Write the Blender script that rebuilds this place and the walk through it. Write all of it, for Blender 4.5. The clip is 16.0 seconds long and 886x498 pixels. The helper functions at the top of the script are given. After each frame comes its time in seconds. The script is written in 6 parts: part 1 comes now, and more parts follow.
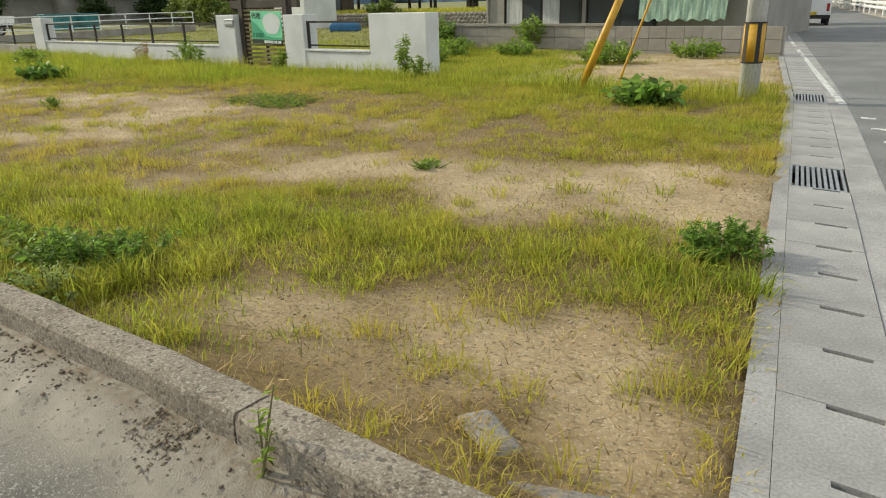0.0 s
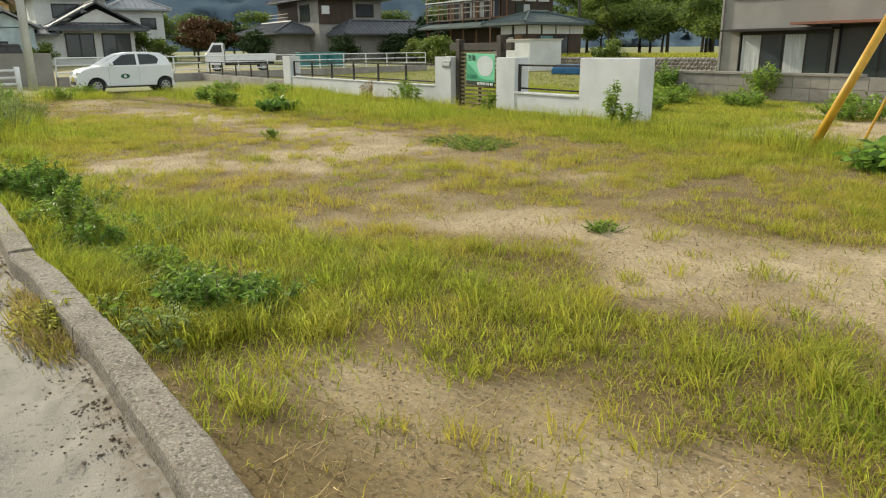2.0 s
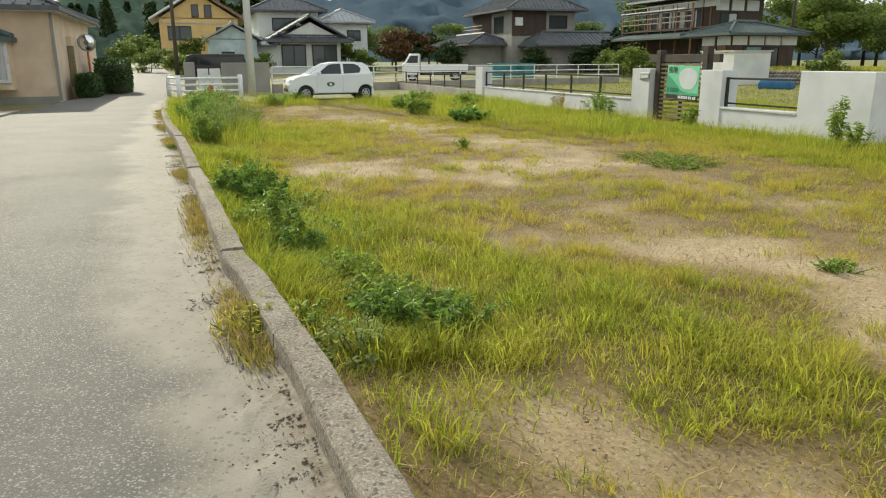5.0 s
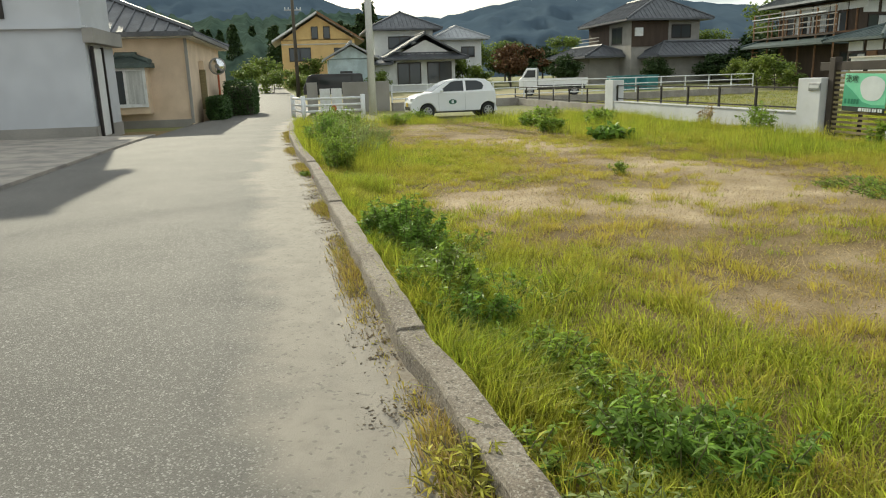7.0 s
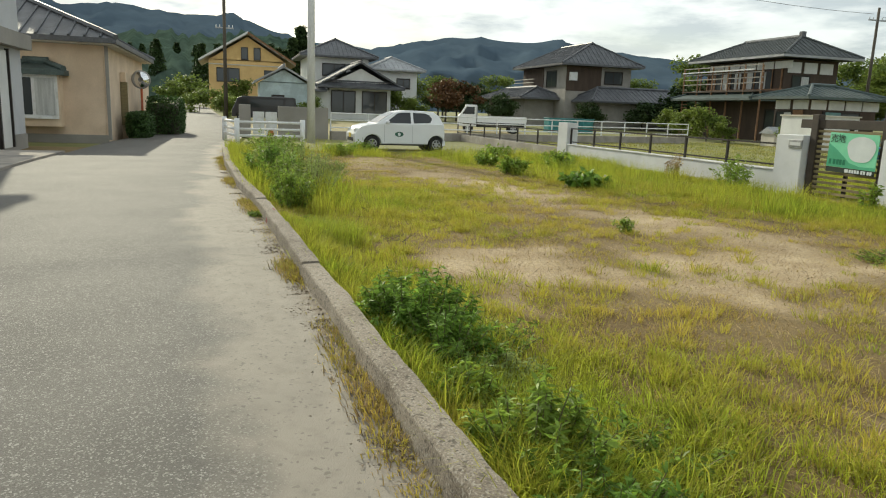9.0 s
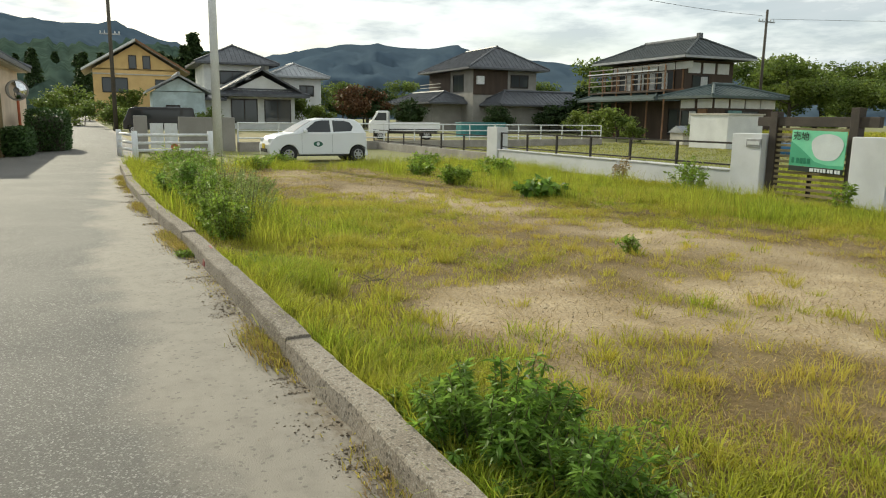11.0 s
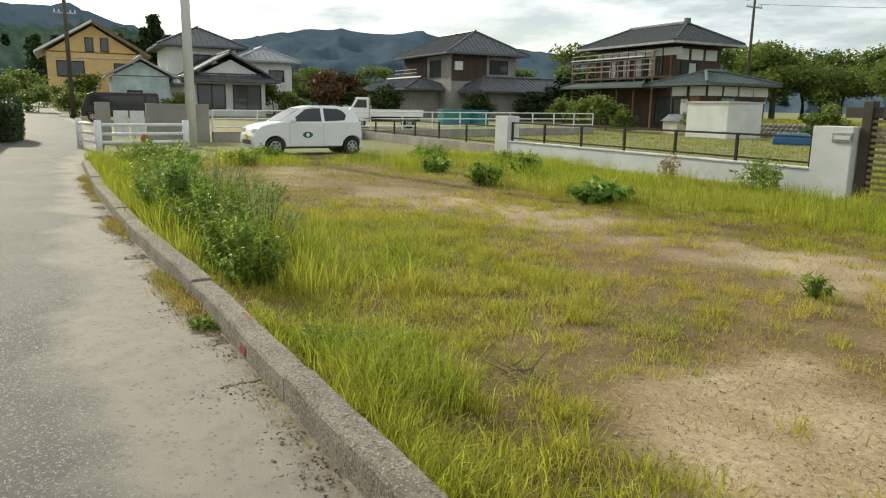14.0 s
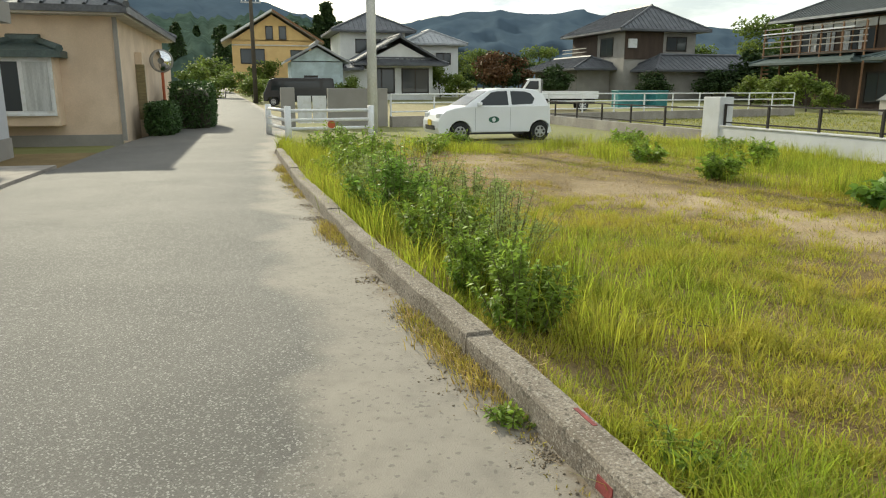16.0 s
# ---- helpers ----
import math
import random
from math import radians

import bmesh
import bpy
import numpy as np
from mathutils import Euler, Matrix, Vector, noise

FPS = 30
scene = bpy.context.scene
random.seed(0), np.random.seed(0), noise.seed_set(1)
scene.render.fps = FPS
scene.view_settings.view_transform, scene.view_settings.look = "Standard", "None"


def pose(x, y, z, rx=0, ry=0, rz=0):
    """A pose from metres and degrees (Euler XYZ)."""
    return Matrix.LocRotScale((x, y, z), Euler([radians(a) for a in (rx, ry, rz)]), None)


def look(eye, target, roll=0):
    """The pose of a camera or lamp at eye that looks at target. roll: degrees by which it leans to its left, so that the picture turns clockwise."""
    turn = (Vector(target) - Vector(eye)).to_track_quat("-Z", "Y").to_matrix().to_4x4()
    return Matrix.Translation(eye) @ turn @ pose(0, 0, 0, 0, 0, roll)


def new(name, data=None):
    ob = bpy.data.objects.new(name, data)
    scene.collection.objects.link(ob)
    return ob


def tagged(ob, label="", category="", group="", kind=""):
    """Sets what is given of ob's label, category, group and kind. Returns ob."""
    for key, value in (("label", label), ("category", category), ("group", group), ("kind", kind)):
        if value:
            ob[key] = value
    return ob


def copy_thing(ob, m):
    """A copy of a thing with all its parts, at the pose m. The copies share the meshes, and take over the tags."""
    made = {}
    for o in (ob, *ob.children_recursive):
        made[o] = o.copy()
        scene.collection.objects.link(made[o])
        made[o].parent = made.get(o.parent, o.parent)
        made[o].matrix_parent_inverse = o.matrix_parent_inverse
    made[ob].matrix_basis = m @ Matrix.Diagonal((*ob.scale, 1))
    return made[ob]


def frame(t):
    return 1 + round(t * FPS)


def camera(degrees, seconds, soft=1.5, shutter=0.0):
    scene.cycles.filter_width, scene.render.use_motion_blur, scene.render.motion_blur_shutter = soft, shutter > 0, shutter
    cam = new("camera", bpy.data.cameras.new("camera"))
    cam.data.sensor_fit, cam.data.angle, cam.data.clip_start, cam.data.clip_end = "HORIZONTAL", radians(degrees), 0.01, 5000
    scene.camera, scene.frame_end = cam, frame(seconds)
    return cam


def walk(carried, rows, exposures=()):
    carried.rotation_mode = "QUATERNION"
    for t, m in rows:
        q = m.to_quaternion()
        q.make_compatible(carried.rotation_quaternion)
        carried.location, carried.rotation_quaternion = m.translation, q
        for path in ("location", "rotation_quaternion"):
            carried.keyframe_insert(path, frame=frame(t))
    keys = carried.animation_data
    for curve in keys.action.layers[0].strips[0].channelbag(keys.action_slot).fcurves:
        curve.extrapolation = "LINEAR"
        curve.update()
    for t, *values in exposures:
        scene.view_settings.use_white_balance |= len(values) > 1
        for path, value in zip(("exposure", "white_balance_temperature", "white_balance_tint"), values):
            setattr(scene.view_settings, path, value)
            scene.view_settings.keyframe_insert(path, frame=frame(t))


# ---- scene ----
cam = camera(64.0, 16.0, soft=1.1)
PATH = [
    (0, (-1.101, 0.802, 1.308), (-2.288, 2.272, 0.65), -1.5),
    (0.5, (-1.153, 0.968, 1.332), (-2.449, 2.352, 0.694), -1.0),
    (1, (-1.177, 1.16, 1.319), (-2.58, 2.449, 0.711), -0.5),
    (1.5, (-1.177, 1.334, 1.336), (-2.68, 2.519, 0.756), -0.7),
    (2, (-1.242, 1.471, 1.324), (-2.844, 2.539, 0.781), -0.6),
    (2.5, (-1.32, 1.574, 1.338), (-2.996, 2.541, 0.833), -0.9),
    (3, (-1.323, 1.613, 1.356), (-3.06, 2.483, 0.882), -0.7),
    (3.5, (-1.313, 1.615, 1.362), (-3.1, 2.386, 0.901), -0.7),
    (3.7, (-1.313, 1.613, 1.36), (-3.115, 2.346, 0.897), -0.5),
    (5.8, (-1.968, 1.417, 1.3), (-3.811, 1.988, 0.773), -1.2),
    (6, (-2.096, 1.431, 1.327), (-3.949, 1.97, 0.801), -1.6),
    (6.5, (-2.466, 1.338, 1.34), (-4.355, 1.766, 0.841), -1.7),
    (7, (-2.891, 1.214, 1.352), (-4.804, 1.562, 0.885), -1.7),
    (7.5, (-3.37, 1.116, 1.341), (-5.289, 1.465, 0.901), -0.7),
    (8, (-3.842, 1.012, 1.335), (-5.762, 1.4, 0.93), 0.7),
    (8.5, (-4.325, 0.973, 1.346), (-6.225, 1.456, 0.949), 1.6),
    (9, (-4.786, 0.844, 1.34), (-6.665, 1.414, 0.96), 2.1),
    (9.2, (-4.962, 0.801, 1.352), (-6.832, 1.407, 0.981), 2.2),
    (11.3, (-6.842, 0.573, 1.312), (-8.624, 1.408, 0.956), 0.8),
    (11.5, (-7.01, 0.558, 1.328), (-8.787, 1.405, 0.973), 1.0),
    (12, (-7.432, 0.567, 1.324), (-9.175, 1.474, 0.952), 1.8),
    (12.5, (-7.89, 0.548, 1.317), (-9.611, 1.492, 0.938), 2.3),
    (13, (-8.338, 0.545, 1.328), (-10.05, 1.505, 0.944), 2.2),
    (13.5, (-8.826, 0.589, 1.318), (-10.542, 1.541, 0.93), 1.5),
    (14, (-9.27, 0.505, 1.349), (-11.011, 1.407, 0.957), 0.9),
    (14.5, (-9.73, 0.468, 1.358), (-11.496, 1.314, 0.949), 0.2),
    (14.6, (-9.822, 0.455, 1.356), (-11.594, 1.283, 0.942), 0.4),
    (15, (-10.232, 0.355, 1.329), (-12.049, 1.082, 0.917), 0.1),
    (15.5, (-10.681, 0.262, 1.341), (-12.537, 0.871, 0.911), 0.1),
    (16, (-11.074, 0.166, 1.351), (-12.958, 0.669, 0.907), 0.1),
]
EXPOSURES = [(0.0, -0.12, 6400, 4), (3.0, 0.06, 6400, 4), (6.5, -0.02, 6400, 2), (9.0, -0.18, 6400, 2), (12.5, -0.14, 6400, 2), (15.0, -0.06, 6400, 2), (16.0, 0.04, 6400, 2)]
walk(cam, [(t, look(eye, target, roll)) for t, eye, target, roll in PATH], EXPOSURES)

# ---- light ----
SUN_ELEVATION, SUN_TOWARDS = radians(25), Vector((-0.979, -0.205, 0))
sun_data = bpy.data.lights.new("sun", "SUN")
sun_data.energy, sun_data.angle, sun_data.color = 4.3, radians(0.7), (1.0, 0.89, 0.70)
sun = new("sun", sun_data)
sun_dir = (SUN_TOWARDS.normalized() * math.cos(SUN_ELEVATION) + Vector((0, 0, math.sin(SUN_ELEVATION))))
sun.matrix_basis = look(sun_dir * 60, (0, 0, 0))

world = bpy.data.worlds.new("world")
scene.world = world
world.use_nodes = True
wn, wl = world.node_tree.nodes, world.node_tree.links
wn.clear()
w_out, w_bg = wn.new("ShaderNodeOutputWorld"), wn.new("ShaderNodeBackground")
w_sky = wn.new("ShaderNodeTexSky")
w_sky.sky_type, w_sky.sun_disc = "NISHITA", False
w_sky.sun_elevation = SUN_ELEVATION
w_sky.sun_rotation = math.atan2(SUN_TOWARDS.x, SUN_TOWARDS.y)
w_sky.dust_density = 2.0
w_co, w_map, w_noise = wn.new("ShaderNodeTexCoord"), wn.new("ShaderNodeMapping"), wn.new("ShaderNodeTexNoise")
w_map.inputs["Scale"].default_value = (1.6, 1.6, 7.0)
w_noise.inputs["Scale"].default_value, w_noise.inputs["Detail"].default_value, w_noise.inputs["Roughness"].default_value = 2.2, 6, 0.55
w_ramp = wn.new("ShaderNodeValToRGB")
w_ramp.color_ramp.elements[0].position, w_ramp.color_ramp.elements[1].position = 0.36, 0.60
w_ramp.color_ramp.elements[0].color, w_ramp.color_ramp.elements[1].color = (0.45, 0.45, 0.45, 1), (1, 1, 1, 1)
w_mix = wn.new("ShaderNodeMix")
w_mix.data_type = "RGBA"
w_cloud, w_tone = wn.new("ShaderNodeTexNoise"), wn.new("ShaderNodeValToRGB")
w_cloud.inputs["Scale"].default_value, w_cloud.inputs["Detail"].default_value, w_cloud.inputs["Roughness"].default_value = 3.6, 8, 0.6
w_tone.color_ramp.elements[0].position, w_tone.color_ramp.elements[1].position = 0.40, 0.58
w_tone.color_ramp.elements[0].color, w_tone.color_ramp.elements[1].color = (5.6, 5.9, 6.2, 1), (9.8, 9.7, 9.5, 1)
wl.new(w_map.outputs["Vector"], w_cloud.inputs["Vector"])
wl.new(w_cloud.outputs["Fac"], w_tone.inputs["Fac"])
wl.new(w_tone.outputs["Color"], w_mix.inputs["B"])
wl.new(w_co.outputs["Generated"], w_map.inputs["Vector"])
wl.new(w_map.outputs["Vector"], w_noise.inputs["Vector"])
wl.new(w_noise.outputs["Fac"], w_ramp.inputs["Fac"])
wl.new(w_ramp.outputs["Color"], w_mix.inputs["Factor"])
wl.new(w_sky.outputs["Color"], w_mix.inputs["A"])
wl.new(w_mix.outputs["Result"], w_bg.inputs["Color"])
w_bg.inputs["Strength"].default_value = 0.135
wl.new(w_bg.outputs["Background"], w_out.inputs["Surface"])


# ---- materials ----
def material(name, base, rough=0.8, metal=0.0, var=0.12, scale=6.0, fine=60.0, bump=0.2, other=None, spread=(0.4, 0.62),
             per_piece=0.0, per_island=0.0, stretch=None, spec=0.5, translucent=0.0, detail_amount=0.12, fine_detail=3, fine_rough=0.5):
    """A procedural surface: two scales of noise over the base colour, an optional second colour in patches, and fine relief."""
    m = bpy.data.materials.new(name)
    m.use_nodes = True
    nodes, links = m.node_tree.nodes, m.node_tree.links
    bsdf = nodes["Principled BSDF"]
    bsdf.inputs["Roughness"].default_value, bsdf.inputs["Metallic"].default_value = rough, metal
    bsdf.inputs["Specular IOR Level"].default_value = spec
    co = nodes.new("ShaderNodeTexCoord")
    src = co.outputs["Object"]
    if stretch:
        mp = nodes.new("ShaderNodeMapping")
        mp.inputs["Scale"].default_value = stretch
        links.new(src, mp.inputs["Vector"])
        src = mp.outputs["Vector"]

    def noise_of(s, detail=5, roughness=0.5):
        n = nodes.new("ShaderNodeTexNoise")
        n.inputs["Scale"].default_value, n.inputs["Detail"].default_value, n.inputs["Roughness"].default_value = s, detail, roughness
        links.new(src, n.inputs["Vector"])
        return n.outputs["Fac"]

    big, small = noise_of(scale), noise_of(fine, fine_detail, fine_rough)
    ramp = nodes.new("ShaderNodeValToRGB")
    ramp.color_ramp.elements[0].position, ramp.color_ramp.elements[1].position = spread
    second = other if other else [max(0, c * (1 - 2 * var)) for c in base]
    ramp.color_ramp.elements[0].color, ramp.color_ramp.elements[1].color = (*second, 1), (*base, 1)
    links.new(big, ramp.inputs["Fac"])
    colour = ramp.outputs["Color"]

    def scaled(colour, value, low, high, reach=(0.0, 1.0)):
        r = nodes.new("ShaderNodeMapRange")
        r.inputs["From Min"].default_value, r.inputs["From Max"].default_value = reach
        r.inputs["To Min"].default_value, r.inputs["To Max"].default_value = low, high
        links.new(value, r.inputs["Value"])
        mul = nodes.new("ShaderNodeMix")
        mul.data_type, mul.blend_type = "RGBA", "MULTIPLY"
        mul.inputs["Factor"].default_value = 1.0
        links.new(colour, mul.inputs["A"])
        links.new(r.outputs["Result"], mul.inputs["B"])
        return mul.outputs["Result"]

    colour = scaled(colour, small, 1 - 1.6 * detail_amount, 1 + 1.6 * detail_amount, (0.28, 0.72))
    if per_piece:
        info = nodes.new("ShaderNodeObjectInfo")
        colour = scaled(colour, info.outputs["Random"], 1 - per_piece, 1 + per_piece)
    if per_island:
        geo = nodes.new("ShaderNodeNewGeometry")
        colour = scaled(colour, geo.outputs["Random Per Island"], 1 - per_island, 1 + per_island)
    links.new(colour, bsdf.inputs["Base Color"])
    if bump:
        b = nodes.new("ShaderNodeBump")
        b.inputs["Strength"].default_value, b.inputs["Distance"].default_value = bump, 0.01
        links.new(small, b.inputs["Height"])
        links.new(b.outputs["Normal"], bsdf.inputs["Normal"])
    if translucent:
        tr, add = nodes.new("ShaderNodeBsdfTranslucent"), nodes.new("ShaderNodeMixShader")
        links.new(colour, tr.inputs["Color"])
        add.inputs["Fac"].default_value = translucent
        links.new(bsdf.outputs["BSDF"], add.inputs[1])
        links.new(tr.outputs["BSDF"], add.inputs[2])
        links.new(add.outputs["Shader"], nodes["Material Output"].inputs["Surface"])
    return m


def speckled(name, base, chip, dust, cells=230.0):
    """Worn asphalt: dark binder, pale stone chips, and sandy dust where the mesh carries it."""
    m = material(name, base, rough=0.8, var=0.12, scale=0.9, fine=150, bump=0.5, detail_amount=0.2)
    nodes, links = m.node_tree.nodes, m.node_tree.links
    bsdf = nodes["Principled BSDF"]
    old = bsdf.inputs["Base Color"].links[0].from_socket
    co = nodes.new("ShaderNodeTexCoord")

    def mixed(a, b, factor):
        mix = nodes.new("ShaderNodeMix")
        mix.data_type = "RGBA"
        links.new(factor, mix.inputs["Factor"])
        links.new(a, mix.inputs["A"])
        if isinstance(b, tuple):
            mix.inputs["B"].default_value = (*b, 1)
        else:
            links.new(b, mix.inputs["B"])
        return mix.outputs["Result"]

    def ranged(value, a, b, top=1.0):
        r = nodes.new("ShaderNodeMapRange")
        r.inputs["From Min"].default_value, r.inputs["From Max"].default_value, r.inputs["To Max"].default_value = a, b, top
        links.new(value, r.inputs["Value"])
        return r.outputs["Result"]

    def noise_of(scale, detail):
        n = nodes.new("ShaderNodeTexNoise")
        n.inputs["Scale"].default_value, n.inputs["Detail"].default_value = scale, detail
        links.new(co.outputs["Object"], n.inputs["Vector"])
        return n.outputs["Fac"]

    vor = nodes.new("ShaderNodeTexVoronoi")
    vor.inputs["Scale"].default_value = cells
    links.new(co.outputs["Object"], vor.inputs["Vector"])
    sep = nodes.new("ShaderNodeSeparateColor")
    links.new(vor.outputs["Color"], sep.inputs["Color"])
    colour = mixed(old, chip, ranged(sep.outputs["Red"], 0.78, 1.0))
    att = nodes.new("ShaderNodeAttribute")
    att.attribute_name = "dust"
    add = nodes.new("ShaderNodeMath")
    add.operation = "ADD"
    links.new(att.outputs["Fac"], add.inputs[0])
    links.new(ranged(noise_of(3.0, 8), 0.3, 0.7, 0.3), add.inputs[1])
    grain = mixed(mixed(old, dust, ranged(noise_of(60, 4), -0.6, 0.30)), tuple(c * 0.86 for c in dust), ranged(noise_of(9, 6), 0.48, 0.68))
    colour = mixed(colour, grain, ranged(add.outputs["Value"], 0.38, 1.05, 0.95))
    soil = nodes.new("ShaderNodeAttribute")
    soil.attribute_name = "dirt"
    part_of = nodes.new("ShaderNodeMath")
    part_of.operation = "MULTIPLY"
    links.new(soil.outputs["Fac"], part_of.inputs[0])
    links.new(ranged(noise_of(22, 10), 0.38, 0.58), part_of.inputs[1])
    colour = mixed(colour, (0.17, 0.13, 0.085), part_of.outputs["Value"])
    links.new(colour, bsdf.inputs["Base Color"])
    return m


def flecked(m, cells, colour, share, amount=0.8):
    """Small grains of another colour sprinkled over a surface."""
    nodes, links = m.node_tree.nodes, m.node_tree.links
    bsdf = nodes["Principled BSDF"]
    old = bsdf.inputs["Base Color"].links[0].from_socket
    co, vor, sep = nodes.new("ShaderNodeTexCoord"), nodes.new("ShaderNodeTexVoronoi"), nodes.new("ShaderNodeSeparateColor")
    vor.inputs["Scale"].default_value = cells
    links.new(co.outputs["Object"], vor.inputs["Vector"])
    links.new(vor.outputs["Color"], sep.inputs["Color"])
    r, mix = nodes.new("ShaderNodeMapRange"), nodes.new("ShaderNodeMix")
    r.inputs["From Min"].default_value, r.inputs["From Max"].default_value, r.inputs["To Max"].default_value = 1 - share, 1 - share * 0.4, amount
    links.new(sep.outputs["Red"], r.inputs["Value"])
    mix.data_type = "RGBA"
    links.new(r.outputs["Result"], mix.inputs["Factor"])
    links.new(old, mix.inputs["A"])
    mix.inputs["B"].default_value = (*colour, 1)
    links.new(mix.outputs["Result"], bsdf.inputs["Base Color"])
    return m


def tufted(m, dry, amount=1.0):
    """Whole tufts of grass yellow together, by the value that the mesh carries."""
    nodes, links = m.node_tree.nodes, m.node_tree.links
    bsdf = nodes["Principled BSDF"]
    old = bsdf.inputs["Base Color"].links[0].from_socket
    att, mix, r = nodes.new("ShaderNodeAttribute"), nodes.new("ShaderNodeMix"), nodes.new("ShaderNodeMapRange")
    att.attribute_name, mix.data_type = "dry", "RGBA"
    r.inputs["To Max"].default_value = amount
    links.new(att.outputs["Fac"], r.inputs["Value"])
    links.new(r.outputs["Result"], mix.inputs["Factor"])
    links.new(old, mix.inputs["A"])
    mix.inputs["B"].default_value = (*dry, 1)
    for target in [k.to_socket for k in old.links if k.to_socket.name in ("Base Color", "Color")]:
        links.new(mix.outputs["Result"], target)
    return m


def glass(name, tint=(0.10, 0.12, 0.13), rough=0.06):
    m = bpy.data.materials.new(name)
    m.use_nodes = True
    b = m.node_tree.nodes["Principled BSDF"]
    b.inputs["Base Color"].default_value, b.inputs["Roughness"].default_value = (*tint, 1), rough
    b.inputs["Specular IOR Level"].default_value = 0.6
    return m


ASPHALT = speckled("asphalt", (0.118, 0.110, 0.096), (0.30, 0.29, 0.265), (0.27, 0.24, 0.195), 140.0)
MAIN_ASPHALT = speckled("main_asphalt", (0.19, 0.19, 0.185), (0.30, 0.30, 0.29), (0.30, 0.29, 0.27), 200.0)
GUTTER = material("dusty_gutter_concrete", (0.36, 0.32, 0.27), 0.95, var=0.2, scale=1.8, fine=60, bump=0.6, other=(0.22, 0.20, 0.18), spread=(0.35, 0.6), detail_amount=0.24, fine_detail=8, fine_rough=0.7)
flecked(ASPHALT, 65, (0.07, 0.06, 0.05), 0.07, 0.45)
SAND_DRIFT = material("sand_drift", (0.40, 0.35, 0.29), 0.95, scale=3, fine=90, bump=0.4, other=(0.28, 0.25, 0.22), detail_amount=0.18)
KERB = flecked(material("weathered_kerb_concrete", (0.31, 0.265, 0.21), 0.95, scale=3.2, fine=120, bump=0.9, other=(0.19, 0.155, 0.115), spread=(0.32, 0.62), per_piece=0.10, detail_amount=0.45, fine_detail=8, fine_rough=0.75), 130, (0.47, 0.43, 0.36), 0.22, 0.7)
flecked(KERB, 75, (0.10, 0.085, 0.065), 0.14, 0.75)
SOIL = material("sandy_soil", (0.47, 0.365, 0.22), 0.97, scale=1.6, fine=26, bump=1.0, other=(0.34, 0.25, 0.135), spread=(0.36, 0.64), detail_amount=0.26, fine_detail=12, fine_rough=0.78)
flecked(flecked(SOIL, 75, (0.16, 0.115, 0.06), 0.10, 0.7), 120, (0.55, 0.47, 0.35), 0.10, 0.7)
TURF_COLOUR = (0.15, 0.165, 0.045)
m_nodes, m_links = SOIL.node_tree.nodes, SOIL.node_tree.links
soil_bsdf = m_nodes["Principled BSDF"]
soil_old = soil_bsdf.inputs["Base Color"].links[0].from_socket
turf_att, turf_mix = m_nodes.new("ShaderNodeAttribute"), m_nodes.new("ShaderNodeMix")
turf_att.attribute_name, turf_mix.data_type = "turf", "RGBA"
m_links.new(turf_att.outputs["Fac"], turf_mix.inputs["Factor"])
# Grassed soil: browner, and darkened further to paint the shaded gaps between blades.
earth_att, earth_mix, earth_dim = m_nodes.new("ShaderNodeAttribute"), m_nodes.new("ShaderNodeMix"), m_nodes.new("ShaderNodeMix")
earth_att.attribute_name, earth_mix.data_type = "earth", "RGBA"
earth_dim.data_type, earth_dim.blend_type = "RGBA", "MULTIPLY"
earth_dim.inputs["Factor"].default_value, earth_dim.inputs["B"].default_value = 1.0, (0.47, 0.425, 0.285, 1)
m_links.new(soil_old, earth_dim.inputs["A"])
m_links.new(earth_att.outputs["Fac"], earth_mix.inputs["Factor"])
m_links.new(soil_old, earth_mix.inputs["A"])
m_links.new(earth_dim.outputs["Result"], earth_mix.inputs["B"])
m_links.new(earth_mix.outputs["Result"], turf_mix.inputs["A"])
turf_mix.inputs["B"].default_value = (*TURF_COLOUR, 1)
m_links.new(turf_mix.outputs["Result"], soil_bsdf.inputs["Base Color"])
DRAIN = material("drain_concrete", (0.36, 0.35, 0.34), 0.9, var=0.12, scale=2.5, fine=80, bump=0.3, per_piece=0.1)
STEEL = material("galvanised_steel", (0.40, 0.41, 0.42), 0.45, metal=0.8, scale=8, bump=0.1)
# Near-black, so the shade inside the covered drain is in the colour.
DRAIN_SHADE = material("drain_shade_black", (0.012, 0.012, 0.012), 0.9, bump=0)
LINE = material("worn_road_paint", (0.62, 0.62, 0.60), 0.8, scale=9, fine=50, other=(0.25, 0.25, 0.25), spread=(0.38, 0.5), bump=0.2)
RENDER_WALL = material("painted_block_wall", (0.66, 0.67, 0.68), 0.85, scale=1.6, fine=90, bump=0.35, other=(0.57, 0.58, 0.585), spread=(0.35, 0.6), detail_amount=0.05)
COPING = material("pale_coping", (0.68, 0.68, 0.67), 0.85, scale=4, bump=0.3, detail_amount=0.06)
BRONZE = material("bronze_aluminium_rail", (0.035, 0.028, 0.024), 0.5, metal=0.3, scale=5, bump=0.05)
GATE = material("weathered_gate_slats", (0.27, 0.22, 0.11), 0.75, scale=4, fine=50, bump=0.3, stretch=(1, 1, 8), per_piece=0.15)
GATE_DARK = material("dark_gate_post", (0.055, 0.042, 0.032), 0.75, scale=5, bump=0.3)
SIGN_GREEN = material("sign_green", (0.10, 0.47, 0.27), 0.45, scale=3, bump=0, var=0.08, detail_amount=0.03)
SIGN_MINT = material("sign_mint", (0.27, 0.72, 0.46), 0.45, scale=2, bump=0, other=(0.20, 0.66, 0.40), detail_amount=0.03)
